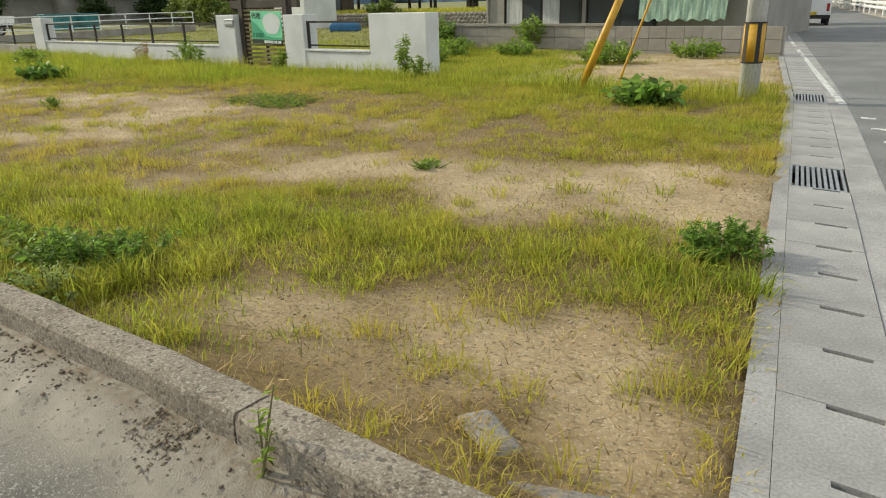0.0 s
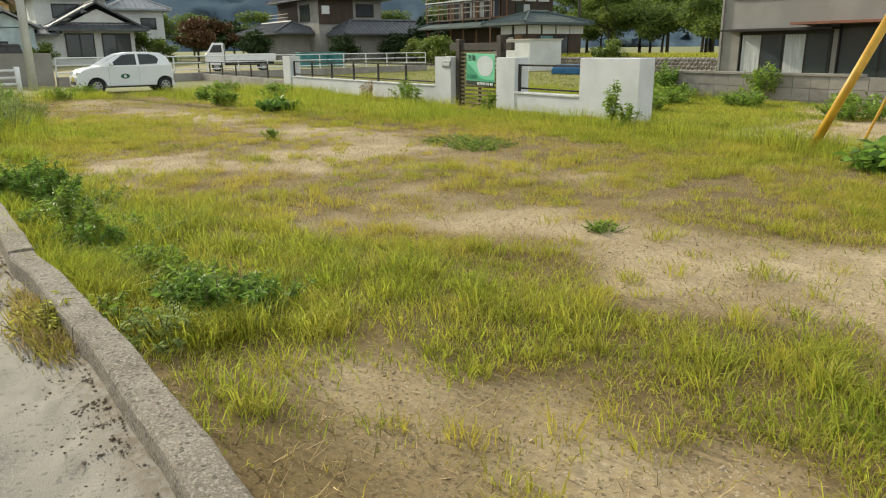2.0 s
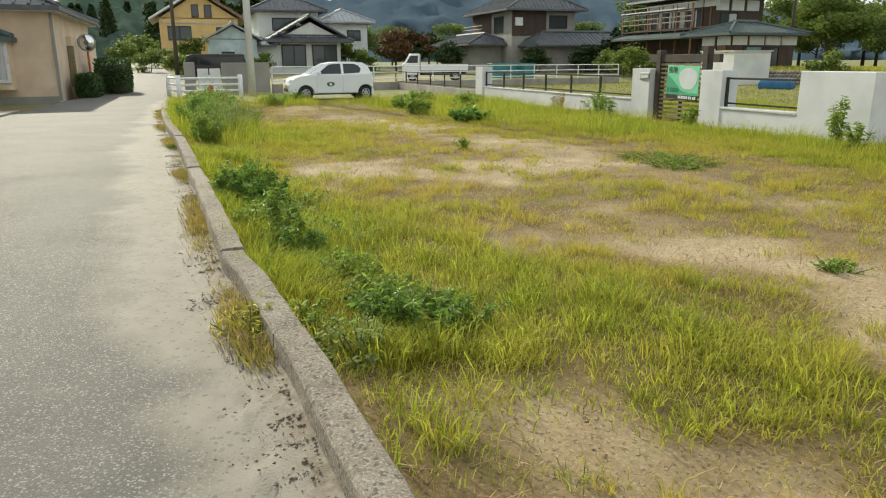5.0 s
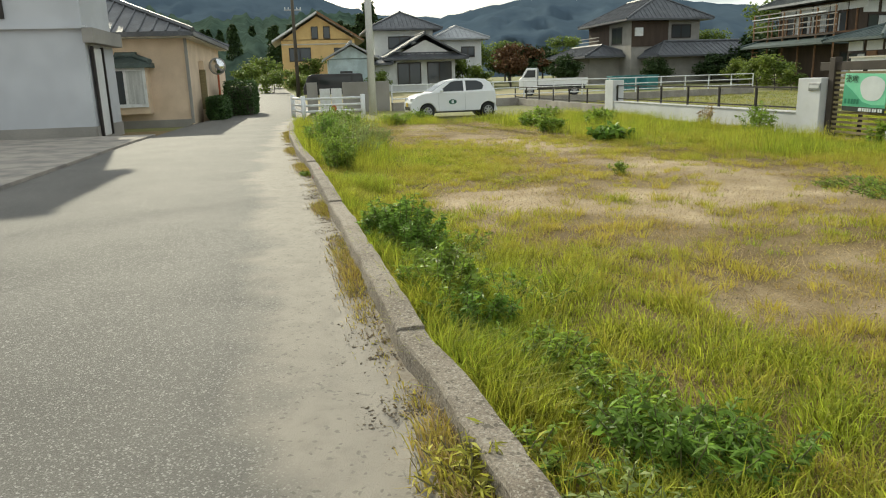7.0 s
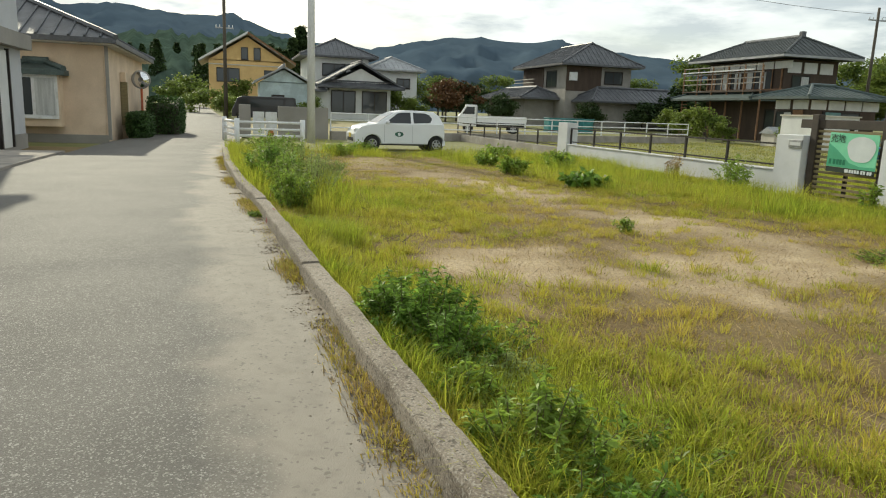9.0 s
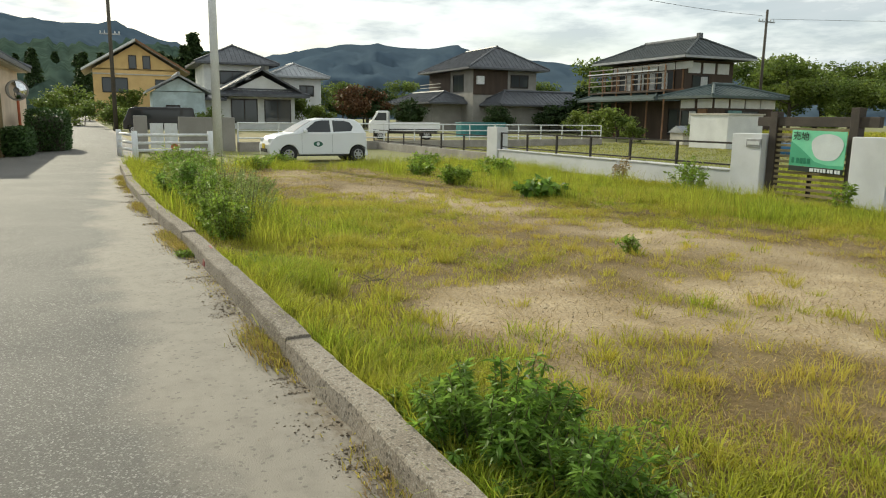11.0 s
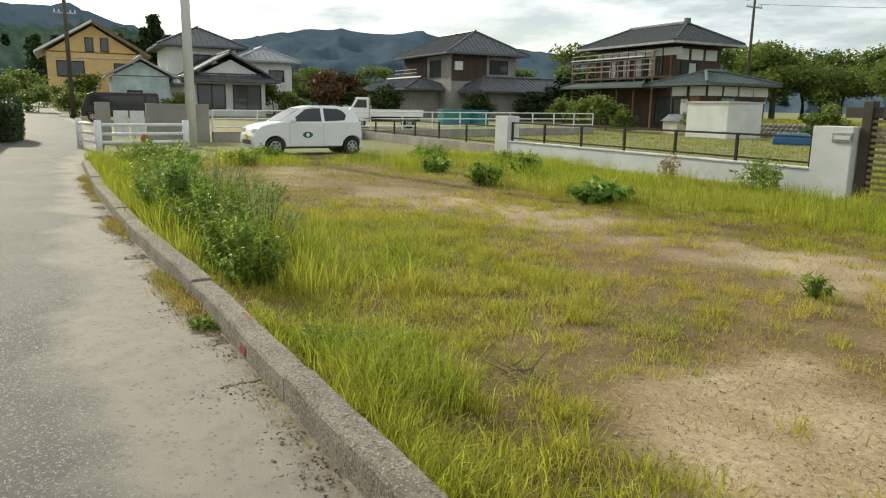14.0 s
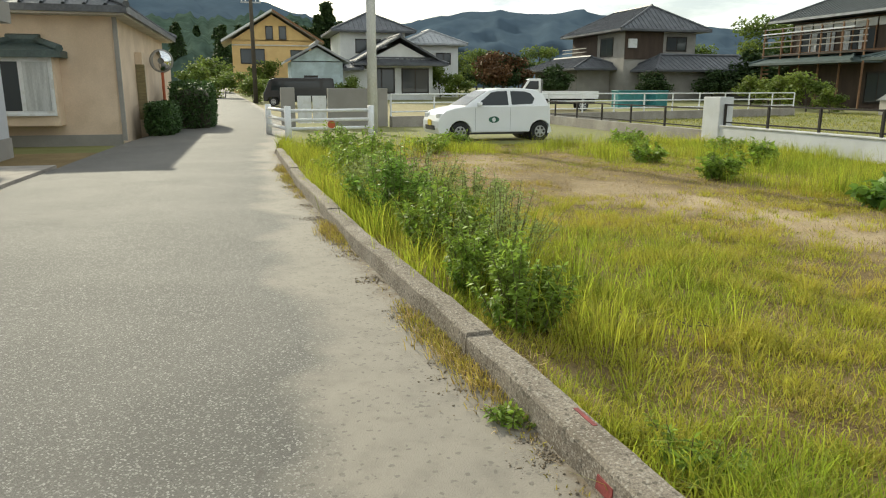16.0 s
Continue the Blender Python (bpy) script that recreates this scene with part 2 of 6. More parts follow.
SIGN_PALE = material("sign_pale", (0.74, 0.78, 0.78), 0.45, scale=3, bump=0, var=0.05, detail_amount=0.03)
SIGN_DARK = material("sign_dark_green", (0.02, 0.22, 0.12), 0.45, scale=3, bump=0, var=0.05, detail_amount=0.03)
INK = material("sign_ink", (0.015, 0.03, 0.02), 0.6, bump=0)
POLE = material("pole_concrete", (0.70, 0.70, 0.70), 0.9, scale=2, fine=60, bump=0.3, stretch=(1, 1, 0.3), other=(0.60, 0.60, 0.595))
YELLOW = material("yellow_guy_guard", (0.62, 0.36, 0.03), 0.5, scale=4, bump=0.05, other=(0.50, 0.27, 0.02), detail_amount=0.06)
BLACK = material("black_band", (0.02, 0.02, 0.02), 0.6, bump=0.05)
WHITE_STEEL = material("white_painted_steel", (0.74, 0.75, 0.75), 0.5, scale=5, bump=0.08, other=(0.62, 0.61, 0.58), spread=(0.3, 0.5), detail_amount=0.06)
CAR_WHITE = material("white_car_paint", (0.80, 0.81, 0.82), 0.22, scale=1, bump=0, var=0.02, detail_amount=0.01)
CAR_DARK = material("dark_car_paint", (0.03, 0.03, 0.033), 0.25, scale=1, bump=0)
CAR_GLASS = glass("car_glass", (0.02, 0.024, 0.026))
RUBBER = material("tyre_rubber", (0.022, 0.022, 0.022), 0.85, bump=0.1)
ALLOY = material("wheel_silver", (0.48, 0.48, 0.49), 0.4, metal=0.6, bump=0.02)
RED_LAMP = material("tail_lamp_red", (0.4, 0.02, 0.02), 0.25, bump=0)
LENS = material("lamp_lens", (0.7, 0.72, 0.72), 0.15, bump=0)
PLATE = material("yellow_plate", (0.75, 0.55, 0.05), 0.5, bump=0)
DECAL = material("round_green_badge", (0.03, 0.12, 0.08), 0.5, bump=0)
STRAW_TARP = material("green_tarp", (0.30, 0.46, 0.34), 0.55, scale=2, fine=14, bump=0.7, other=(0.45, 0.58, 0.46), stretch=(9, 1, 0.7), detail_amount=0.15)
ROOF_TILE = material("grey_clay_tile", (0.105, 0.11, 0.12), 0.5, scale=2, fine=18, bump=0.5, other=(0.07, 0.073, 0.08), detail_amount=0.15)
ROOF_SLATE = material("dull_slate_roof", (0.085, 0.095, 0.095), 0.7, scale=2, fine=16, bump=0.4, detail_amount=0.12)
ROOF_GREEN = material("green_grey_metal_roof", (0.075, 0.105, 0.10), 0.55, scale=2, fine=16, bump=0.3)
ROOF_PALE = material("pale_grey_roof", (0.36, 0.37, 0.38), 0.5, scale=2, bump=0.2)
# Pale roof colour that carries the look of sunlight on it.
ROOF_SHINE = material("sunlit_pale_roof", (0.45, 0.44, 0.43), 0.35, scale=2, bump=0.2)
PLASTER = material("cream_plaster", (0.60, 0.56, 0.48), 0.9, scale=1.2, fine=40, bump=0.3, other=(0.50, 0.46, 0.39), detail_amount=0.06)
WHITE_PLASTER = material("white_plaster", (0.72, 0.72, 0.70), 0.9, scale=1.0, fine=40, bump=0.2, other=(0.63, 0.63, 0.61), detail_amount=0.05)
COOL_RENDER = material("cool_pale_render", (0.56, 0.57, 0.59), 0.9, scale=0.8, fine=40, bump=0.3, other=(0.49, 0.50, 0.52), detail_amount=0.05)
GREY_PLASTER = material("grey_beige_plaster", (0.33, 0.31, 0.28), 0.9, scale=1.0, fine=40, bump=0.2, other=(0.27, 0.255, 0.23), detail_amount=0.06)
BEIGE = material("beige_spray_render", (0.72, 0.57, 0.42), 0.92, scale=1.3, fine=55, bump=0.5, other=(0.63, 0.49, 0.35), detail_amount=0.05)
YELLOW_WALL = material("yellow_render", (0.72, 0.50, 0.22), 0.9, scale=1.0, fine=30, bump=0.2, other=(0.66, 0.44, 0.19), detail_amount=0.05)
BLUE_WALL = material("pale_blue_boards", (0.50, 0.60, 0.62), 0.8, scale=1.5, bump=0.2)
TIMBER = material("dark_house_timber", (0.075, 0.05, 0.035), 0.8, scale=3, fine=40, bump=0.3, stretch=(1, 1, 0.2))
WARM_TIMBER = material("warm_house_timber", (0.24, 0.13, 0.065), 0.8, scale=3, fine=40, bump=0.3)
WINDOW = glass("window_glass", (0.055, 0.062, 0.066))
CURTAIN = material("pale_curtain", (0.55, 0.56, 0.55), 0.7, scale=2, fine=25, bump=0.3, stretch=(6, 6, 0.5))
BLOCK = material("grey_concrete_block", (0.37, 0.34, 0.30), 0.95, scale=1.5, fine=45, bump=0.5, other=(0.28, 0.255, 0.225), per_piece=0.12, detail_amount=0.15)
STONE = material("round_field_stone", (0.30, 0.27, 0.24), 0.9, scale=3, fine=30, bump=0.4, per_island=0.35, per_piece=0.3)
RUST = material("rusty_red_sheet", (0.28, 0.11, 0.07), 0.8, scale=2, bump=0.2)
GRASS = tufted(material("green_grass", (0.27, 0.35, 0.032), 0.6, scale=0.8, fine=9, bump=0, other=(0.38, 0.40, 0.045), per_island=0.6, translucent=0.5, spec=0.25), (0.54, 0.45, 0.08))
LAWN = material("lawn_grass", (0.27, 0.29, 0.07), 0.7, scale=0.3, fine=2, bump=0, other=(0.36, 0.34, 0.10), per_island=0.4, translucent=0.35, spec=0.2)
DRY_GRASS = tufted(material("yellowing_grass", (0.48, 0.41, 0.075), 0.7, scale=0.9, fine=9, bump=0, other=(0.33, 0.34, 0.045), per_island=0.6, translucent=0.38, spec=0.2), (0.48, 0.34, 0.12))
STRAW = material("straw", (0.52, 0.40, 0.19), 0.8, scale=1.5, fine=12, bump=0, other=(0.30, 0.21, 0.11), per_island=0.55, translucent=0.15, spec=0.2)
WEED = material("weed_leaf", (0.19, 0.30, 0.04), 0.5, scale=1.5, fine=20, bump=0.1, other=(0.26, 0.36, 0.055), per_island=0.45, translucent=0.45, spec=0.3)
DARK_WEED = material("dark_weed_leaf", (0.15, 0.27, 0.04), 0.5, scale=2, fine=20, bump=0.1, other=(0.21, 0.33, 0.055), per_island=0.5, translucent=0.5, spec=0.3)
PALE_WEED = material("pale_weed_leaf", (0.27, 0.36, 0.10), 0.6, scale=1.5, fine=20, bump=0.1, other=(0.34, 0.40, 0.14), per_island=0.35, translucent=0.45, spec=0.2)
STEM = material("weed_stem", (0.16, 0.15, 0.06), 0.8, scale=5, bump=0.1)
FOLIAGE = material("tree_leaf", (0.11, 0.165, 0.036), 0.6, scale=0.35, fine=3, bump=0, other=(0.18, 0.23, 0.045), per_island=0.45, translucent=0.45, spec=0.3)
DARK_FOLIAGE = material("conifer_leaf", (0.055, 0.09, 0.03), 0.7, scale=0.35, fine=3, bump=0, per_island=0.4, translucent=0.2, spec=0.2)
RED_FOLIAGE = material("reddish_leaf", (0.16, 0.085, 0.04), 0.7, scale=0.35, fine=3, bump=0, per_island=0.4, translucent=0.15, spec=0.2)
HEDGE = material("clipped_hedge_leaf", (0.07, 0.13, 0.035), 0.55, scale=1.5, fine=8, bump=0, per_island=0.4, translucent=0.2, spec=0.3)
BARK = material("bark", (0.10, 0.085, 0.065), 0.9, scale=4, fine=25, bump=0.6, stretch=(1, 1, 0.3))
# The far ridge's blue has distance haze put into the base colour.
MOUNTAIN = material("far_hill_haze_blue", (0.072, 0.102, 0.132), 0.95, scale=0.006, fine=0.03, bump=0, other=(0.085, 0.118, 0.148), detail_amount=0.05, spec=0.0)
NEAR_HILL = material("wooded_hill", (0.05, 0.078, 0.06), 0.95, scale=0.03, fine=0.25, bump=0, other=(0.07, 0.10, 0.075), detail_amount=0.2, spec=0.0)
RED_PAINT = material("red_survey_paint", (0.26, 0.05, 0.045), 0.7, scale=20, bump=0.2)
ORANGE = material("orange_mirror_post", (0.45, 0.10, 0.03), 0.5, bump=0.05)
MIRROR = material("mirror_face", (0.75, 0.76, 0.77), 0.05, metal=1.0, bump=0, var=0.01, detail_amount=0.0)
TEAL_DOOR = material("faded_teal_board", (0.16, 0.30, 0.30), 0.7, scale=3, bump=0.1)
BLUE_PAINT = material("blue_tarp", (0.03, 0.14, 0.30), 0.5, scale=3, bump=0.4)
TEAL = material("teal_bins", (0.05, 0.24, 0.25), 0.5, scale=3, bump=0.1)


# ---- mesh building ----
class Shape:
    """Collects vertices and faces for one mesh."""

    def __init__(self):
        self.v, self.f = [], []

    def poly(self, points):
        n = len(self.v)
        self.v += [tuple(p) for p in points]
        self.f.append(tuple(range(n, n + len(points))))
        return self

    def box(self, x0, y0, z0, x1, y1, z1, cut=0.0):
        """A box; cut chamfers its upper edges."""
        n = len(self.v)
        self.v += [(x0, y0, z0), (x1, y0, z0), (x1, y1, z0), (x0, y1, z0)]
        if cut:
            self.v += [(x0, y0, z1 - cut), (x1, y0, z1 - cut), (x1, y1, z1 - cut), (x0, y1, z1 - cut)]
            self.v += [(x0 + cut, y0 + cut, z1), (x1 - cut, y0 + cut, z1), (x1 - cut, y1 - cut, z1), (x0 + cut, y1 - cut, z1)]
            rings = ((0, 4), (4, 8))
            top = 8
        else:
            self.v += [(x0, y0, z1), (x1, y0, z1), (x1, y1, z1), (x0, y1, z1)]
            rings, top = ((0, 4),), 4
        self.f.append((n + 3, n + 2, n + 1, n))
        for a, b in rings:
            for i in range(4):
                j = (i + 1) % 4
                self.f.append((n + a + i, n + a + j, n + b + j, n + b + i))
        self.f.append((n + top, n + top + 1, n + top + 2, n + top + 3))
        return self

    def tube(self, a, b, r0, r1=None, sides=8, caps=True):
        a, b = Vector(a), Vector(b)
        r1 = r0 if r1 is None else r1
        turn = (b - a).to_track_quat("Z", "Y")
        n = len(self.v)
        for p, r in ((a, r0), (b, r1)):
            for i in range(sides):
                w = 2 * math.pi * i / sides
                self.v.append(tuple(p + turn @ Vector((r * math.cos(w), r * math.sin(w), 0))))
        for i in range(sides):
            j = (i + 1) % sides
            self.f.append((n + i, n + j, n + sides + j, n + sides + i))
        if caps:
            self.f.append(tuple(range(n + sides - 1, n - 1, -1)))
            self.f.append(tuple(range(n + sides, n + 2 * sides)))
        return self

    def sweep(self, ring, path):
        """A closed ring of (across, up) pairs carried along a path of (origin, across-vector)."""
        n, k = len(self.v), len(ring)
        for o, across in path:
            for a, u in ring:
                self.v.append((o[0] + across[0] * a, o[1] + across[1] * a, o[2] + u))
        for s in range(len(path) - 1):
            for i in range(k):
                j = (i + 1) % k
                self.f.append((n + s * k + i, n + s * k + j, n + (s + 1) * k + j, n + (s + 1) * k + i))
        self.f.append(tuple(range(n + k - 1, n - 1, -1)))
        self.f.append(tuple(range(n + (len(path) - 1) * k, n + len(path) * k)))
        return self

    def prism(self, outline, y0, y1):
        """An outline of (x, z) pairs drawn out from y0 to y1."""
        n, k = len(self.v), len(outline)
        self.v += [(x, y0, z) for x, z in outline] + [(x, y1, z) for x, z in outline]
        for i in range(k):
            j = (i + 1) % k
            self.f.append((n + i, n + j, n + k + j, n + k + i))
        self.f.append(tuple(range(n + k - 1, n - 1, -1)))
        self.f.append(tuple(range(n + k, n + 2 * k)))
        return self

    def mesh(self, name, smooth=False):
        me = bpy.data.meshes.new(name)
        me.from_pydata(self.v, [], self.f)
        bm = bmesh.new()
        bm.from_mesh(me)
        bmesh.ops.recalc_face_normals(bm, faces=bm.faces)
        bm.to_mesh(me)
        bm.free()
        if smooth:
            me.polygons.foreach_set("use_smooth", [True] * len(me.polygons))
        return me


def part(name, shape, mat, parent=None, label="", smooth=False, bevel=0.0, at=None):
    me = shape if isinstance(shape, bpy.types.Mesh) else shape.mesh(name, smooth)
    if not me.materials:
        me.materials.append(mat)
    ob = new(name, me)
    if parent:
        ob.parent = parent
    if at is not None:
        ob.matrix_basis = at
    if bevel:
        b = ob.modifiers.new("bevel", "BEVEL")
        b.width, b.segments, b.limit_method = bevel, 2, "ANGLE"
    return tagged(ob, label)


def thing(name, m, label, category, group="", kind=""):
    ob = new(name)
    ob.matrix_basis = m
    return tagged(ob, label, category, group, kind)


def raw_mesh(name, verts, faces, mat):
    """A large mesh from arrays: vertices (n, 3), faces (m, 3 or 4)."""
    me = bpy.data.meshes.new(name)
    k = faces.shape[1]
    me.vertices.add(len(verts))
    me.vertices.foreach_set("co", verts.astype(np.float32).ravel())
    me.loops.add(faces.size)
    me.loops.foreach_set("vertex_index", faces.astype(np.int32).ravel())
    me.polygons.add(len(faces))
    me.polygons.foreach_set("loop_start", np.arange(0, faces.size, k, dtype=np.int32))
    me.update(calc_edges=True)
    me.validate()
    me.materials.append(mat)
    return me


def lerp(table, x):
    xs, ys = zip(*sorted(table))
    return float(np.interp(x, xs, ys))


# ---- plan ----
KERB_BACK = ((-1.8, 1.985), (-3.3, 1.955), (-4.1, 1.91), (-5.4, 1.81), (-6, 1.73), (-7.6, 1.645), (-9.4, 1.565), (-10.2, 1.51), (-12.2, 1.415), (-14, 1.32), (-16, 1.16), (-17, 1.08), (-21, 0.87), (-27, 0.75))
KERB_TOP = ((-1.8, 0.175), (-4, 0.17), (-7, 0.15), (-27, 0.13))


def kerb_y(x):
    return lerp(KERB_BACK, x)


def drain_x(y):
    """The lot's edge along the main road, which bends away as it goes."""
    return -0.815 - 0.2316 * y if y < 12 else -3.594 - 0.27 * (y - 12)


def soft_noise(x, y, s, seed=0.0):
    return noise.noise(Vector((x * s + seed, y * s - seed, seed)))


def ground_z(x, y):
    z = -0.12
    if y > kerb_y(x) and y < 12.2 and -29 < x < drain_x(y):
        z += 0.035 * soft_noise(x, y, 0.5, 3.1) + 0.018 * soft_noise(x, y, 2.3, 7.7)
        z += 0.10 * max(0.0, 1 - (y - kerb_y(x)) / 0.5)
    if x < -46:
        z += 0.016 * (-46 - x) if x > -130 else 1.35
    if y < -3.2 and x > -23.5:
        z += 0.16 * min(1.0, (-3.2 - y) / 0.4)
    if -3.2 < y < kerb_y(x) - 0.05:
        z -= 0.12
    if x > drain_x(y) - 0.05 and -60 < x and y > 0:
        z -= 0.12
    return z


def spaced(fine0, fine1, step, far):
    inner = list(np.arange(fine0, fine1 + 1e-6, step))
    out, s, p = [], step, fine1
    while p < far:
        s *= 1.35
        p += s
        out.append(p)
    low, s, p = [], step, fine0
    while p > -far:
        s *= 1.35
        p -= s
        low.append(p)
    return np.array(low[::-1] + inner + out)


gx, gy = spaced(-30, 1, 0.16, 2600), spaced(-6, 14, 0.16, 2600)
grid = np.array([(x, y, ground_z(x, y)) for y in gy for x in gx])
ix, iy = np.meshgrid(np.arange(len(gx) - 1), np.arange(len(gy) - 1))
a0 = (iy * len(gx) + ix).ravel()
ground_faces = np.stack([a0, a0 + 1, a0 + 1 + len(gx), a0 + len(gx)], 1)
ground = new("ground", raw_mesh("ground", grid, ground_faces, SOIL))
outside = (grid[:, 0] < -29) | (grid[:, 1] > 12.5)
outside &= ~((grid[:, 0] > -13) & (grid[:, 1] < 20))
outside &= ~((grid[:, 0] < -46) & (grid[:, 1] < 22) & (grid[:, 1] > -20) & (grid[:, 0] > -62))
ground.data.attributes.new("turf", "FLOAT", "POINT").data.foreach_set("value", np.where(outside, 0.85, np.where(grid[:, 0] < -30, 0.5, 0.0)))
ground.data.polygons.foreach_set("use_smooth", [True] * len(ground.data.polygons))
tagged(ground, "bare sandy soil of the vacant lot and land around", "ground", kind="structure")


def strip(name, left, right, xs, z, mat, label, category, crown=0.0, thick=0.12):
    """A paved strip along x between two edges y = left(x), right(x), with its thickness."""
    sh, n = Shape(), 7
    rows = []
    for x in xs:
        a, b = left(x), right(x)
        rows.append([(x, a + (b - a) * i / n, z(x) + crown * (1 - (2 * i / n - 1) ** 2)) for i in range(n + 1)])
    for r in rows:
        sh.v += r
    k = n + 1
    for s in range(len(rows) - 1):
        for i in range(n):
            sh.f.append((s * k + i, s * k + i + 1, (s + 1) * k + i + 1, (s + 1) * k + i))
    base = len(sh.v)
    for r in rows:
        sh.v += [(r[0][0], r[0][1], r[0][2] - thick), (r[-1][0], r[-1][1], r[-1][2] - thick)]
    for s in range(len(rows) - 1):
        sh.f.append((s * k, (s + 1) * k, base + 2 * (s + 1), base + 2 * s))
        sh.f.append((s * k + n, base + 2 * s + 1, base + 2 * (s + 1) + 1, (s + 1) * k + n))
    return tagged(part(name, sh, mat, smooth=False), label, category, kind="structure")


def lane_z(x):
    if x > -3.2:
        return lerp(((-3.2, 0.0), (-0.3, -0.135)), x)
    return 0.0 if x > -46 else min(1.33, 0.016 * (-46 - x))


def asphalt_left(x):
    return lerp(((8, -3.1), (-22, -3.15), (-30, -2.9), (-45, -1.6), (-60, -2.8), (-120, -7)), x)



def kerb_front(x):
    return kerb_y(x) - 0.145


def lane_right(x):
    return kerb_front(x) + 0.01 if x > -26.5 else lerp(((-26.5, 0.60), (-29.5, 0.8), (-33, 1.2), (-41, 1.6), (-60, 0.6), (-120, -3)), x)


def dust_on(x, y):
    """Sand washed along the kerb foot, thinning out across the lane in lobes."""
    k = lane_right(x) - y
    reach = lerp(((-1, 0.12), (-4, 0.14), (-5, 0.42), (-6.5, 0.42), (-9, 0.5), (-13, 0.6), (-16, 0.45), (-20, 0.22), (-26, 0.15), (-40, 0.05)), x)
    reach += 0.28 * soft_noise(x, 0, 1.1, 2.2) + 0.15 * soft_noise(x, 1, 3.0, 4.2)
    d = 1.05 - 0.8 * max(0.0, k - reach) / 0.36
    d += 0.25 * soft_noise(x, y, 1.6, 6.1)
    far = 0.06 + 0.22 * soft_noise(x * 0.4, y, 1.2, 8.8)
    if gutter_rise(x, k) > 0:
        d = max(d, 0.80 + 0.25 * soft_noise(x, y, 3.0, 2.7))
    return max(far, min(1.0, d))


def gutter_rise(x, k):
    """The concrete gutter strip along the kerb, a little proud of the asphalt, with a broken edge; k is metres from the kerb."""
    if x < -20 or x > -1.9:
        return 0.0
    wide = 0.22 + 0.05 * soft_noise(x, 2, 1.3, 5.5) + 0.03 * soft_noise(x, 2, 5.0, 1.5)
    if k > wide:
        return 0.0
    high = lerp(((-1.9, 0.125), (-2.4, 0.105), (-3.2, 0.075), (-4.2, 0.07), (-6, 0.035), (-9, 0.018), (-20, 0.006)), x)
    return high * (0.42 + 0.58 * (1 - k / wide))


def lane_mesh():
    xs = list(np.arange(-0.3, -16, -0.06)) + list(np.arange(-16, -30, -0.14)) + list(np.arange(-30, -125, -1.0))
    n = 64
    verts, dust, dirt = [], [], []
    for x in xs:
        a, b = asphalt_left(x), lane_right(x)
        for i in range(n + 1):
            s = 1 - (1 - i / n) ** 1.8
            y = a + (b - a) * s
            bump = 0.004 * soft_noise(x, y, 2.5, 1.4) + (0.006 * soft_noise(x, y, 7, 3.4) if b - y < 0.9 else 0)
            verts.append((x, y, lane_z(x) + 0.03 * (1 - (2 * s - 1) ** 2) + bump + gutter_rise(x, b - y)))
            dust.append(dust_on(x, y))
            dirt.append(max(0.0, min(1.0, 1.1 - (b - y) / (0.16 + 0.10 * soft_noise(x, 4, 1.4, 3.3)))) if -27 < x < -2 else 0.0)
    ia, ja = np.meshgrid(np.arange(len(xs) - 1), np.arange(n), indexing="ij")
    q = (ia * (n + 1) + ja).ravel()
    me = raw_mesh("road", np.array(verts), np.stack([q, q + 1, q + n + 2, q + n + 1], 1), ASPHALT)
    me.polygons.foreach_set("use_smooth", [True] * len(me.polygons))
    me.attributes.new("dust", "FLOAT", "POINT").data.foreach_set("value", dust)
    me.attributes.new("dirt", "FLOAT", "POINT").data.foreach_set("value", dirt)
    return me


tagged(new("road", lane_mesh()), "worn grey asphalt lane with sand along the kerb", "road", kind="structure")
# left shoulder: a low paved forecourt before the white house
strip("forecourt", lambda x: -12.0, lambda x: asphalt_left(x) - 0.02, [-6 - 0.5 * i for i in range(38)], lambda x: 0.05, GUTTER, "dusty concrete forecourt beside the lane", "paving", thick=0.25)


def along(y, off):
    """A point on the main road: y, and metres to the right of the lot's edge."""
    return drain_x(y) + off * 1.025


def main_strip(name, o0, o1, y0, y1, z, mat, label, category, thick=0.12, parent=None):
    sh = Shape()
    ring = [(o0, z - thick), (o1, z - thick), (o1, z), (o0, z)]
    sh.sweep(ring, [((drain_x(y), y, 0), (1.025, 0)) for y in np.linspace(y0, y1, 64)])
    return tagged(part(name, sh, mat, parent), label, category, kind="structure")


main_strip("main_road", 0.66, 5.6, -40, 170, -0.12, MAIN_ASPHALT, "pale worn asphalt of the wider main road", "road")
main_strip("main_road_bed", -0.02, 0.42, -40, 170, -0.20, DRAIN_SHADE, "roadside drain bed with its shade painted near-black", "drain")
main_strip("road_apron", 0.42, 0.66, -40, 170, -0.117, DRAIN, "pale concrete apron beside the drain covers", "paving")
main_strip("roadside_verge", 5.6, 8.0, -40, 170, -0.08, SAND_DRIFT, "sandy shoulder across the main road", "verge")
main_strip("drain_edging", -0.11, -0.002, 1.9, 60, -0.115, DRAIN, "narrow concrete edging beside the drain covers", "kerb", thick=0.2)
line_way = [((along(y, lerp(((11.4, 0.60), (13.2, 0.54), (25, 0.33), (60, 0.30), (150, 0.30)), y)), y, 0), (1.0, 0)) for y in np.linspace(11.6, 150, 60)]
tagged(part("edge_line", Shape().sweep([(-0.05, -0.119), (0.05, -0.119), (0.05, -0.112), (-0.05, -0.112)], line_way), LINE), "worn white edge line on the main road", "road marking", kind="structure")
